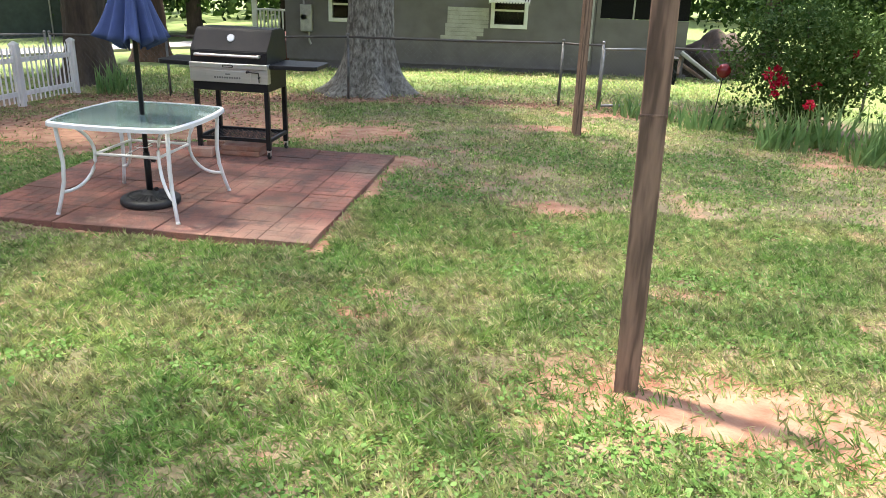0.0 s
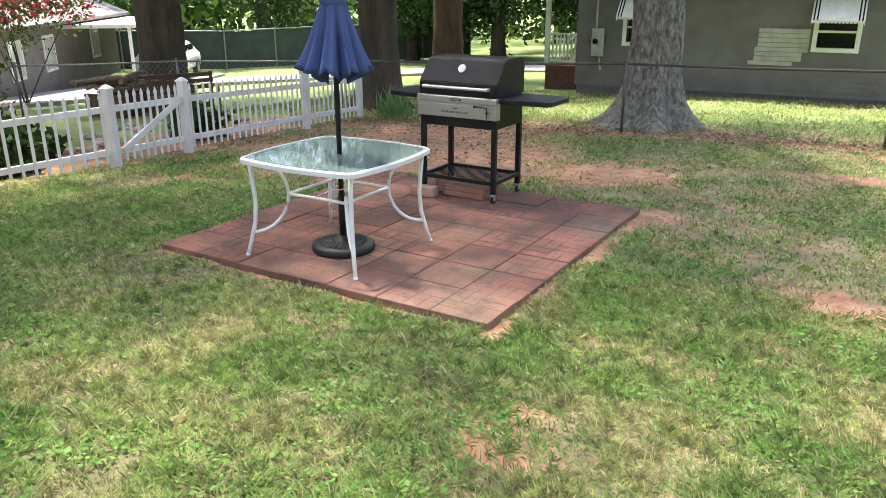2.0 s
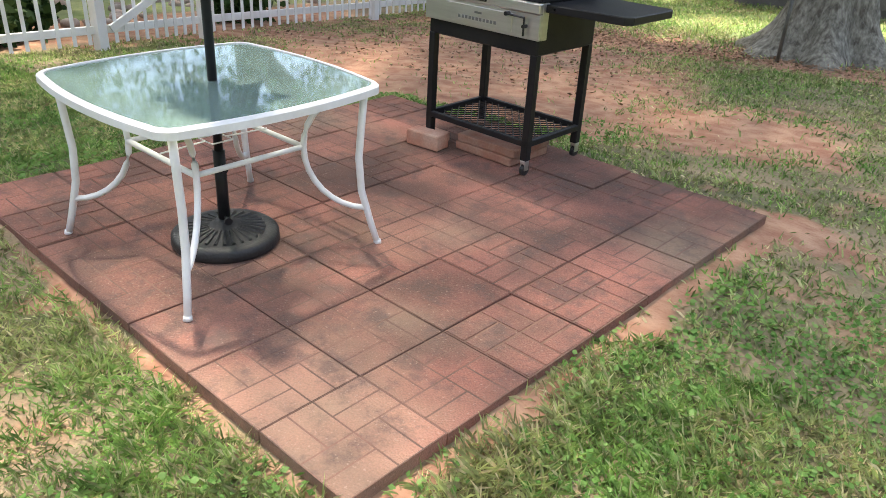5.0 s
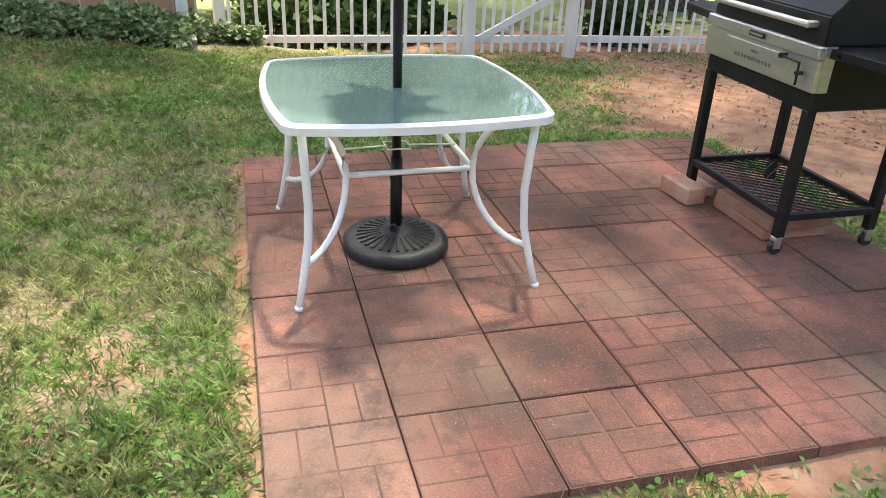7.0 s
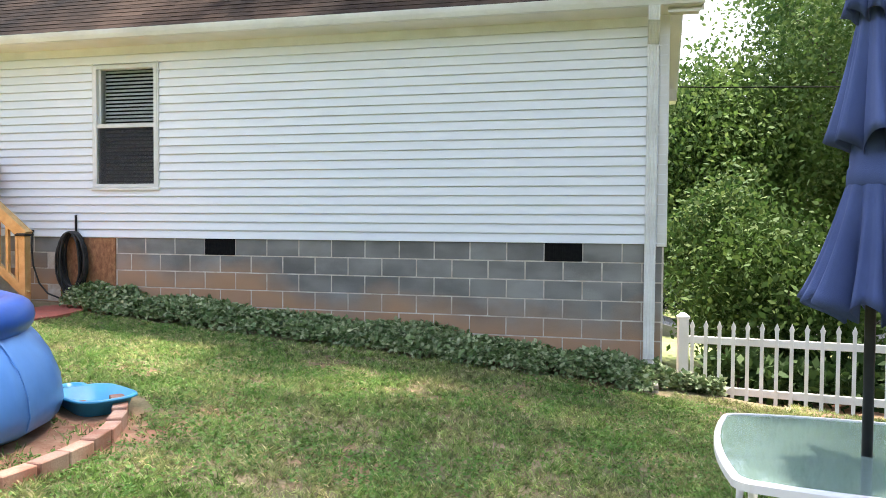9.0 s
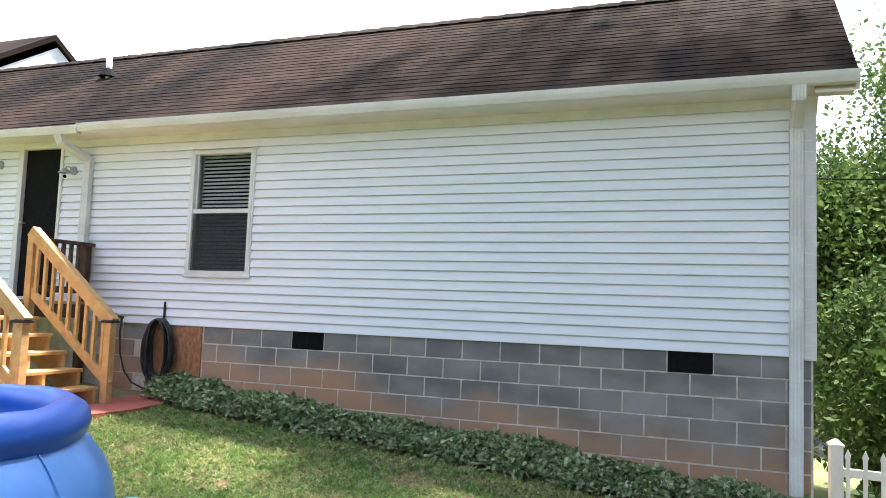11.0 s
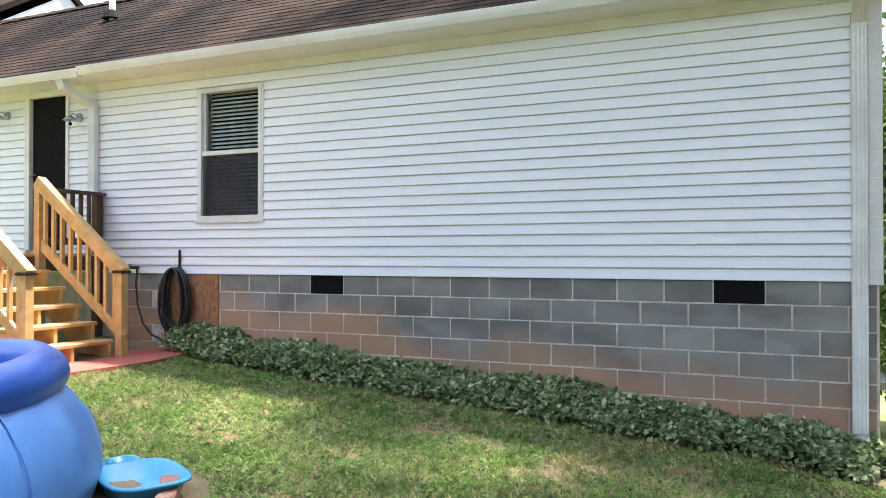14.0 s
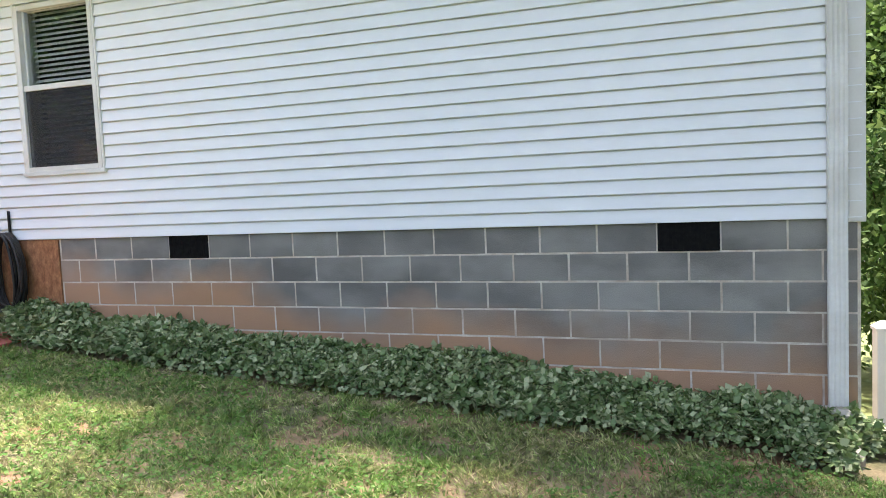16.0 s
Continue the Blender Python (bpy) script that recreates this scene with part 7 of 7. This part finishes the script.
def build_grey_house():
    h = thing("grey_house", "single storey grey painted house with white awnings", "house", (0, 0, 0))
    wins = [(-0.70, 0.08, 0.10, 1.0), (-5.06, -4.28, 0.10, 1.0)]
    bm = bmesh.new()
    ys = sorted({GX0, GX1, *[w[0] for w in wins], *[w[1] for w in wins]})
    for a, b in zip(ys, ys[1:]):
        cut = [w for w in wins if w[0] <= a + 1e-6 and w[1] >= b - 1e-6]
        if cut:
            box(bm, a, b, GY, GY + 0.2, GB, cut[0][2])
            box(bm, a, b, GY, GY + 0.2, cut[0][3], GT)
        else:
            box(bm, a, b, GY, GY + 0.2, GB, GT)
    box(bm, GX0, GX0 + 0.2, GY + 0.2, GY + 8, GB, GT)
    wall = part("wall", bm, M_GREYWALL, h)
    for k in range(20):
        z = GB + k * 0.125
        spans = [(GX0, GX1)]
        for w in wins:
            if z + 0.125 > w[2] and z < w[3]:
                spans = [s for a, b in spans for s in ((a, min(b, w[0])), (max(a, w[1]), b)) if s[1] - s[0] > 0.05]
        for a, b in spans:
            bm = bmesh.new()
            v = [bm.verts.new((x, y, zz)) for x in (a, b) for y, zz in ((GY + 0.001, z), (GY - 0.02, z), (GY - 0.004, z + 0.125), (GY + 0.001, z + 0.125))]
            for f in ((0, 1, 2, 3), (7, 6, 5, 4), (0, 4, 5, 1), (1, 5, 6, 2), (2, 6, 7, 3), (3, 7, 4, 0)):
                bm.faces.new([v[i] for i in f])
            part("lap_board", bm, M_GREYWALL, wall)
    bm = bmesh.new()
    box(bm, GX0 + 0.05, 4.5, GY + 0.03, GY + 0.2, gz(0, GY) - 0.3, GB - 0.005)
    part("foundation", bm, M_GREYWALL, h)
    for w in wins:
        wi = thing("window", "", "", (0, 0, 0))
        wi.parent = h
        del_keys = [k for k in ("label", "category") if k in wi]
        for k in del_keys:
            del wi[k]
        bm = bmesh.new()
        for a in ((w[0] - 0.1, w[0], w[2] - 0.1, w[3]), (w[1], w[1] + 0.1, w[2] - 0.1, w[3]), (w[0], w[1], w[2] - 0.1, w[2])):
            box(bm, a[0], a[1], GY - 0.05, GY + 0.04, a[2], a[3], 0.005)
        part("frame", bm, M_TRIM, wi)
        bm = bmesh.new()
        box(bm, w[0], w[1], GY + 0.05, GY + 0.055, w[2], w[3])
        part("pane", bm, M_GLASSDARK, wi)
        bm = bmesh.new()
        box(bm, w[0], w[1], GY + 0.02, GY + 0.05, (w[2] + w[3]) / 2 - 0.12, (w[2] + w[3]) / 2 - 0.07)
        part("meeting_rail", bm, M_TRIM, wi)
        # near-black panel paints the shade inside the room
        bm = bmesh.new()
        box(bm, w[0] - 0.2, w[1] + 0.2, GY + 0.8, GY + 0.82, w[2] - 0.3, w[3] + 0.2)
        part("unlit_room_panel", bm, M_DARK, wi)
        aw = thing("awning", "white metal window awning with dark stripes on the grey house", "awning", (0, 0, 0), 0, "awnings on the grey house")
        x0, x1 = w[0] - 0.16, w[1] + 0.12
        z1, z0 = 1.32, 0.72
        bm = bmesh.new()
        v = [bm.verts.new((x, y, z)) for x in (x0, x1) for y, z in ((GY - 0.02, z1), (GY - 0.55, z0), (GY - 0.55, z0 - 0.03), (GY - 0.02, z1 - 0.03))]
        for f in ((0, 1, 2, 3), (7, 6, 5, 4), (0, 4, 5, 1), (1, 5, 6, 2), (2, 6, 7, 3), (3, 7, 4, 0)):
            bm.faces.new([v[i] for i in f])
        part("canopy", bm, M_AWNING, aw)
        for x in (x0 + 0.05, x0 + 0.12, x1 - 0.12, x1 - 0.05):
            bm = bmesh.new()
            v = [bm.verts.new((xx, y, z)) for xx in (x - 0.016, x + 0.016) for y, z in ((GY - 0.02, z1 + 0.004), (GY - 0.552, z0 + 0.004), (GY - 0.552, z0 + 0.001), (GY - 0.02, z1 + 0.001))]
            for f in ((0, 1, 2, 3), (7, 6, 5, 4), (0, 4, 5, 1), (1, 5, 6, 2), (2, 6, 7, 3), (3, 7, 4, 0)):
                bm.faces.new([v[i] for i in f])
            part("stripe", bm, M_BLACK, aw)
        for x in (x0, x1 - 0.01):
            bm = bmesh.new()
            v = [bm.verts.new((xx, y, z)) for xx in (x, x + 0.01) for y, z in ((GY - 0.02, z1 - 0.031), (GY - 0.54, z0 - 0.031), (GY - 0.54, z0 - 0.10), (GY - 0.02, z0 + 0.15))]
            for f in ((0, 1, 2, 3), (7, 6, 5, 4), (0, 4, 5, 1), (1, 5, 6, 2), (2, 6, 7, 3), (3, 7, 4, 0)):
                bm.faces.new([v[i] for i in f])
            part("side", bm, M_AWNING, aw)
        bm = bmesh.new()
        for i in range(14):
            xx = x0 + (x1 - x0) * (i + 0.5) / 14
            rod(bm, (xx, GY - 0.556, z0 - 0.03), (xx, GY - 0.55, z0 - 0.03), 0.036, n=8)
        part("scallop", bm, M_AWNING, aw)
    bm = bmesh.new()
    box(bm, GX0 - 0.5, 4.7, GY - 0.45, GY - 0.41, GT - 0.02, GT + 0.14)
    part("fascia", bm, M_TRIM, h)
    bm = bmesh.new()
    box(bm, GX0 - 0.5, 4.7, GY - 0.41, GY + 0.2, GT + 0.005, GT + 0.03)
    part("soffit", bm, M_TRIM, h)
    bm = bmesh.new()
    pts = [(GY - 0.5, GT + 0.13), (GY + 4, GT + 2.2), (GY + 8.5, GT + 0.13), (GY + 8.5, GT + 0.2), (GY + 4, GT + 2.28), (GY - 0.5, GT + 0.18)]
    A = [bm.verts.new((GX0 - 0.5, y, z)) for y, z in pts]
    B = [bm.verts.new((4.7, y, z)) for y, z in pts]
    bm.faces.new(A), bm.faces.new(B[::-1])
    for i in range(6):
        bm.faces.new((A[i], A[(i + 1) % 6], B[(i + 1) % 6], B[i]))
    part("roof", bm, M_SHINGLE, h)
    # screened back porch
    bm = bmesh.new()
    box(bm, 1.97, 4.4, GY + 0.05, GY + 0.15, GB - 0.05, 0.35)
    box(bm, 1.97, 2.08, GY + 0.0, GY + 0.15, 0.352, GT - 0.25)
    part("porch_wall", bm, M_GREYWALL, h)
    bm = bmesh.new()
    box(bm, 0.6, 4.5, GY - 0.12, GY - 0.03, GT - 0.26, GT - 0.03)
    part("porch_beam", bm, M_GREYLIGHT, h)
    bm = bmesh.new()
    box(bm, 2.09, 4.4, GY + 0.10, GY + 0.11, 0.36, GT - 0.26)
    part("screen", bm, M_BLACK, h)
    for x in (2.95, 3.75):
        bm = bmesh.new()
        box(bm, x - 0.02, x + 0.02, GY + 0.05, GY + 0.09, 0.36, GT - 0.26)
        part("mullion", bm, M_GREYLIGHT, h)
    bm = bmesh.new()
    box(bm, 1.80, 1.90, GY - 0.06, GY - 0.022, -0.75, 0.95, 0.004)
    part("corner_board", bm, M_GREYLIGHT, h, "pale peeling board")
    # loose boards and meter
    for k in range(8):
        bm = bmesh.new()
        z = -0.33 + k * 0.105
        o = (-0.12 if k < 1 else 0.0) + (-0.05 if k < 4 else 0)
        box(bm, -1.95 + o, -0.85 + (-0.30 if k < 1 else (-0.12 if k < 3 else 0)), GY - 0.05, GY - 0.03, z, z + 0.098, 0.003)
        part("patch_board", bm, M_GREYLIGHT, h, "bare pale clapboard patch")
    me = thing("meter_box", "grey electric meter box on the grey house wall", "meter box", (-5.75, GY - 0.02, 0))
    bm = bmesh.new()
    box(bm, -0.16, 0.16, -0.14, 0, -0.28, 0.42, 0.01)
    part("case", bm, M_TAN, me)
    bm = bmesh.new()
    rod(bm, (-0.05, -0.14, 0.1), (-0.05, -0.20, 0.1), 0.07, n=14)
    part("meter", bm, M_GLASSDARK, me)
    bm = bmesh.new()
    rod(bm, (-0.07, -0.05, 0.42), (-0.07, -0.05, 1.55), 0.03, n=8)
    part("conduit", bm, M_TAN, me)
    bm = bmesh.new()
    tube(bm, [(0.05, -0.05, -0.28), (0.05, -0.05, -0.5), (0.1, -0.05, -0.62)], 0.03, 8)
    part("conduit", bm, M_TAN, me)
    # front porch
    p = thing("front_porch", "white railed porch on a red brick base", "porch", (0, 0, 0))
    z = gz(-7.2, 23.5)
    bm = bmesh.new()
    box(bm, -7.7, GX0 - 0.01, 22.5, 26.0, z - 0.2, -0.72)
    part("base", bm, M_REDBASE, p)
    bm = bmesh.new()
    box(bm, -7.75, -7.62, 22.5, 22.62, -0.72, GT, 0.004)
    part("column", bm, M_TRIM, p)
    for zz in (-0.62, 0.12):
        bm = bmesh.new()
        box(bm, -7.62, GX0 - 0.02, 22.53, 22.59, zz, zz + 0.06, 0.003)
        part("rail", bm, M_TRIM, p)
    for i in range(11):
        bm = bmesh.new()
        x = -7.52 + i * 0.11
        box(bm, x - 0.022, x + 0.022, 22.54, 22.58, -0.56, 0.12)
        part("baluster", bm, M_TRIM, p)


build_grey_house()

# ---- road, hedge, far lot ----
M_ROAD = material("pale worn asphalt", (0.32, 0.31, 0.29), (0.25, 0.24, 0.225), 1.0, 0.95, 0.3, 50, fine=0.15)
M_FARROOF = material("pale grey shingle", (0.20, 0.195, 0.185), (0.15, 0.145, 0.135), 2, 0.95, 0.4, 60, fine=0.25)
M_SCREEN = material("dark green windscreen cloth", (0.022, 0.034, 0.030), (0.034, 0.05, 0.044), 1.5, 0.8, 0.3, 6, fine=0.2)
M_CARPAINT = material("white car paint", (0.75, 0.75, 0.74), (0.70, 0.70, 0.69), 3, 0.2, 0, fine=0.02)
M_LOG = material("cut log bark", (0.13, 0.085, 0.06), (0.24, 0.16, 0.11), 6, 0.9, 0.6, 30, vary=0.3)


def strip(name, pts, w, lift, mat, label, cat, kind="structure"):
    bm = bmesh.new()
    rows = []
    fine = []
    for a, b in zip(pts, pts[1:]):
        for i in range(16):
            fine.append((a[0] + (b[0] - a[0]) * i / 16, a[1] + (b[1] - a[1]) * i / 16))
    fine.append(pts[-1])
    for i, p in enumerate(fine):
        q, r = fine[max(i - 1, 0)], fine[min(i + 1, len(fine) - 1)]
        d = Vector((r[0] - q[0], r[1] - q[1])).normalized()
        n = Vector((-d.y, d.x))
        row = []
        for s in (-0.5, -0.25, 0, 0.25, 0.5):
            x, y = p[0] + n.x * w * s, p[1] + n.y * w * s
            row += [bm.verts.new((x, y, gz(x, y) + 0.10 + lift))]
        rows.append(row)
    for a, b in zip(rows, rows[1:]):
        for j in range(4):
            bm.faces.new((a[j], a[j + 1], b[j + 1], b[j]))
    r = bmesh.ops.extrude_face_region(bm, geom=list(bm.faces))
    bmesh.ops.translate(bm, verts=[v for v in r["geom"] if isinstance(v, bmesh.types.BMVert)], vec=(0, 0, -0.25))
    return tagged(part(name, bm, mat), label, cat, kind=kind)


strip("road", [(-19.5, -30), (-19.0, 6), (-20.5, 16), (-26.0, 26.5)], 4.0, 0.0, M_ROAD, "pale worn street beside the side lot", "road")
strip("driveway", [(-21.5, 23.5), (-14.0, 28.5), (-7.0, 31.0), (6, 33)], 3.2, 0.004, M_ROAD, "pale driveway between the houses", "driveway")


def build_hedge():
    for i, (y0, y1) in enumerate(((1.0, 7.5), (7.7, 14.0))):
        rng = np.random.default_rng(310 + i)
        n = 9000
        y = rng.uniform(y0, y1, n)
        x = -22.6 + rng.uniform(-0.5, 0.5, n) + 0.05 * np.sin(y * 3)
        z = ground_z(x, y) + rng.uniform(0.05, 1.0, n) ** 0.5 * (0.95 + 0.08 * np.sin(y * 4)) + 0.03
        tagged(leaves("hedge", np.stack([x, y, z], -1), 0.12, M_LEAF, None, 310 + i, ratio=0.7), "clipped green hedge along the street", "hedge", group="hedges along the street")


build_hedge()


def build_far_house():
    h = thing("neighbour_house", "low grey neighbour house with a pale carport roof", "house", (-28.0, 19.0, gz(-28, 19)), 35)
    bm = bmesh.new()
    box(bm, -3, 3, -7, 7, 0, 2.5)
    part("wall", bm, M_GREYWALL, h)
    bm = bmesh.new()
    pts = [(-3.6, 2.45), (0, 4.0), (3.6, 2.45), (3.6, 2.55), (0, 4.12), (-3.6, 2.55)]
    A = [bm.verts.new((x, -7.4, z)) for x, z in pts]
    B = [bm.verts.new((x, 7.4, z)) for x, z in pts]
    bm.faces.new(A), bm.faces.new(B[::-1])
    for i in range(6):
        bm.faces.new((A[i], A[(i + 1) % 6], B[(i + 1) % 6], B[i]))
    part("roof", bm, M_FARROOF, h)
    for y in (-5.0, -2.0, 3.5):
        bm = bmesh.new()
        box(bm, 3.0, 3.04, y - 0.55, y + 0.55, 0.9, 2.1)
        w = part("window", bm, M_TRIM, h)
        bm = bmesh.new()
        box(bm, 3.041, 3.05, y - 0.45, y + 0.45, 1.0, 2.0)
        part("pane", bm, M_GLASSDARK, w)
    bm = bmesh.new()
    box(bm, 3.0, 5.6, -1.0, 6.8, 2.25, 2.38, 0.01)
    part("carport_roof", bm, M_AWNING, h, "pale flat metal carport roof")
    for y in (-0.9, 1.6, 4.2, 6.7):
        bm = bmesh.new()
        box(bm, 5.4, 5.5, y - 0.05, y + 0.05, 0, 2.25)
        part("carport_post", bm, M_TRIM, h)


build_far_house()


def build_screen_fence():
    f = thing("screened_fence", "tall chain link fence covered with dark green cloth", "fence", (0, 0, 0))
    a, b = Vector((-33, 26.5, 0)), Vector((-17.0, 37.5, 0))
    n = 8
    for i in range(n + 1):
        p = a.lerp(b, i / n)
        p.z = gz(p.x, p.y)
        bm = bmesh.new()
        rod(bm, p + Vector((0, 0, -0.1)), p + Vector((0, 0, 1.95)), 0.035, n=8)
        part("post", bm, M_GALV, f)
        if i < n:
            q = a.lerp(b, (i + 1) / n)
            q.z = gz(q.x, q.y)
            bm = bmesh.new()
            nn = Vector((-(q - p).y, (q - p).x, 0)).normalized() * 0.012
            v = [bm.verts.new(c + o) for o in (nn * 4, nn * 5) for c in (p + Vector((0, 0, 0.1)), q + Vector((0, 0, 0.1)), q + Vector((0, 0, 1.85)), p + Vector((0, 0, 1.85)))]
            for fc in ((0, 1, 2, 3), (7, 6, 5, 4), (0, 4, 5, 1), (1, 5, 6, 2), (2, 6, 7, 3), (3, 7, 4, 0)):
                bm.faces.new([v[k] for k in fc])
            part("cloth", bm, M_SCREEN, f)
            bm = bmesh.new()
            rod(bm, p + Vector((0, 0, 1.9)), q + Vector((0, 0, 1.9)), 0.028, n=8)
            part("rail", bm, M_GALV, f)


build_screen_fence()


def build_car():
    x, y = -24.6, 24.6
    c = thing("car", "white parked car beyond the far fence", "car", (x, y, gz(x, y) + 0.12), 122)
    bm = bmesh.new()
    side = [(-2.1, 0.35), (-2.15, 0.75), (-1.9, 0.95), (-1.2, 1.0), (-0.6, 1.42), (0.7, 1.45), (1.35, 1.02), (2.0, 0.92), (2.15, 0.7), (2.1, 0.35)]
    A = [bm.verts.new((u, -0.85 + (0.12 if z > 1.1 else 0), z)) for u, z in side]
    B = [bm.verts.new((u, 0.85 - (0.12 if z > 1.1 else 0), z)) for u, z in side]
    bm.faces.new(A), bm.faces.new(B[::-1])
    for i in range(len(side)):
        j = (i + 1) % len(side)
        bm.faces.new((A[i], A[j], B[j], B[i]))
    bmesh.ops.bevel(bm, geom=list(bm.edges), offset=0.05, segments=2, affect="EDGES")
    part("body", bm, M_CARPAINT, c, smooth=True)
    for s in (-1, 1):
        for u0, u1 in ((-0.95, -0.1), (0.0, 0.95)):
            bm = bmesh.new()
            box(bm, u0, u1, s * 0.80 - 0.02, s * 0.80 + 0.035, 1.03, 1.33, 0.01)
            part("side_window", bm, M_BLACK, c)
        for u in (-1.35, 1.35):
            bm = bmesh.new()
            rod(bm, (u, s * 0.70, 0.32), (u, s * 0.88, 0.32), 0.32, n=20)
            w = part("wheel", bm, M_IRON, c)
            bm = bmesh.new()
            rod(bm, (u, s * 0.87, 0.32), (u, s * 0.89, 0.32), 0.19, n=16)
            part("rim", bm, M_TAN, w)


build_car()


def build_logs():
    rng = random.Random(21)
    for k in range(16):
        x, y = -13.6 + rng.uniform(-0.4, 0.4), 12.6 + rng.uniform(-0.45, 0.45)
        z = gz(x, y) + 0.09 + 0.10 * (k // 5) + 0.45
        a = rng.uniform(1.1, 2.2)
        L = rng.uniform(0.7, 1.3)
        bm = bmesh.new()
        d = Vector((math.cos(a), math.sin(a), rng.uniform(-0.06, 0.06))) * L / 2
        r = rng.uniform(0.03, 0.06)
        tube(bm, [-d, d * 0.2 + Vector((0, 0, 0.02)), d], [r, r * 1.08, r * 0.9], 8)
        ob = part("log", bm, M_LOG, smooth=False)
        ob.matrix_world = pose(x, y, z)
        tagged(ob, "rough brown log on the wood pile", "log", "logs on the pile")
    t = thing("log_rack", "low weathered timber rack under the wood pile", "rack", (-13.6, 12.6, gz(-13.6, 12.6)))
    for sy in (-0.45, 0.0, 0.45):
        bm = bmesh.new()
        box(bm, -0.55, 0.55, sy - 0.05, sy + 0.05, 0.0, 0.47, 0.005)
        part("bearer", bm, M_OLDWOOD, t)
    b = thing("garden_bench", "weathered brown bench seen from behind", "bench", (-11.6, 12.4, gz(-11.6, 12.4)), 62)
    bm = bmesh.new()
    box(bm, -0.65, 0.65, -0.22, 0.22, 0.40, 0.44, 0.005)
    part("seat", bm, M_OLDWOOD, b)
    for k in range(3):
        bm = bmesh.new()
        box(bm, -0.65, 0.65, 0.20, 0.225, 0.52 + 0.12 * k, 0.60 + 0.12 * k, 0.004)
        part("back_slat", bm, M_OLDWOOD, b)
    for sx in (-0.6, 0.6):
        for sy in (-0.19, 0.21):
            bm = bmesh.new()
            box(bm, sx - 0.025, sx + 0.025, sy - 0.025, sy + 0.025, 0, 0.86 if sy > 0 else 0.6, 0.004)
            part("leg", bm, M_OLDWOOD, b)


build_logs()


def build_side_bed():
    """Round stones and bricks of the flower bed behind the picket fence."""
    rng = random.Random(33)
    stone = material("pale garden stone", (0.42, 0.36, 0.31), (0.30, 0.22, 0.18), 5, 0.9, 0.4, 50, vary=0.3)
    for k in range(34):
        x, y = -9.6 - 1.9 * rng.random(), 8.0 + 5.0 * rng.random()
        bm = bmesh.new()
        r = rng.uniform(0.05, 0.11)
        bmesh.ops.create_icosphere(bm, subdivisions=2, radius=r)
        for v in bm.verts:
            v.co *= 1 + 0.18 * math.sin(v.co.x * 31 + k) * math.cos(v.co.y * 27 + k)
            v.co.z *= 0.6
        ob = part("stone", bm, stone, smooth=True)
        ob.matrix_world = pose(x, y, gz(x, y) + r * 0.35)
        tagged(ob, "pale rounded garden stone behind the fence", "stone", "stones behind the fence")


build_side_bed()


def build_brush():
    x, y = 5.6, 22.5
    g = gz(x, y)
    bm = bmesh.new()
    bmesh.ops.create_icosphere(bm, subdivisions=4, radius=1.0)
    for v in bm.verts:
        n = noise.noise(v.co * 2.1) * 0.22 + noise.noise(v.co * 6) * 0.06
        v.co *= 1 + n
        v.co.x *= 0.95
        v.co.z *= 0.95
    ob = part("root_mound", bm, M_BARKBROWN, smooth=True)
    ob.matrix_world = pose(x, y, g + 0.25)
    tagged(ob, "grey brown upturned root mound behind the far lawn", "root mound")
    for k, (a, b) in enumerate((((4.3, 21.0, 0.75), (5.3, 20.6, 0.05)), ((4.1, 21.3, 0.6), (4.9, 20.8, 0.1)), ((4.4, 21.4, 0.95), (4.2, 20.7, 0.2)))):
        bm = bmesh.new()
        p, q = Vector(a) + Vector((0, 0, g)), Vector(b) + Vector((0, 0, g))
        rod(bm, p, q, 0.06, 0.05, n=6)
        tagged(part("plank", bm, M_GREYLIGHT if k == 0 else M_LOG), "leaning weathered board beside the grey house", "board", "boards leaning by the house")
    b = thing("bin", "black plastic bin beside the grey house", "bin", (3.6, 19.6, gz(3.6, 19.6)))
    bm = bmesh.new()
    box(bm, -0.28, 0.28, -0.25, 0.25, 0, 0.62, 0.03)
    part("body", bm, M_BLACK, b)
    bm = bmesh.new()
    box(bm, -0.3, 0.3, -0.27, 0.27, 0.621, 0.68, 0.02)
    part("lid", bm, M_IRON, b)


build_brush()


def build_wire():
    bm = bmesh.new()
    pts = []
    for i in range(21):
        f = i / 20
        pts.append((-14 - 2 * f, -10 + 40 * f, 4.6 - 1.6 * (1 - (2 * f - 1) ** 2) + 0.6))
    tube(bm, pts, 0.012, 6)
    tagged(part("overhead_wire", bm, M_BLACK), "thin black overhead service wire", "wire")


build_wire()
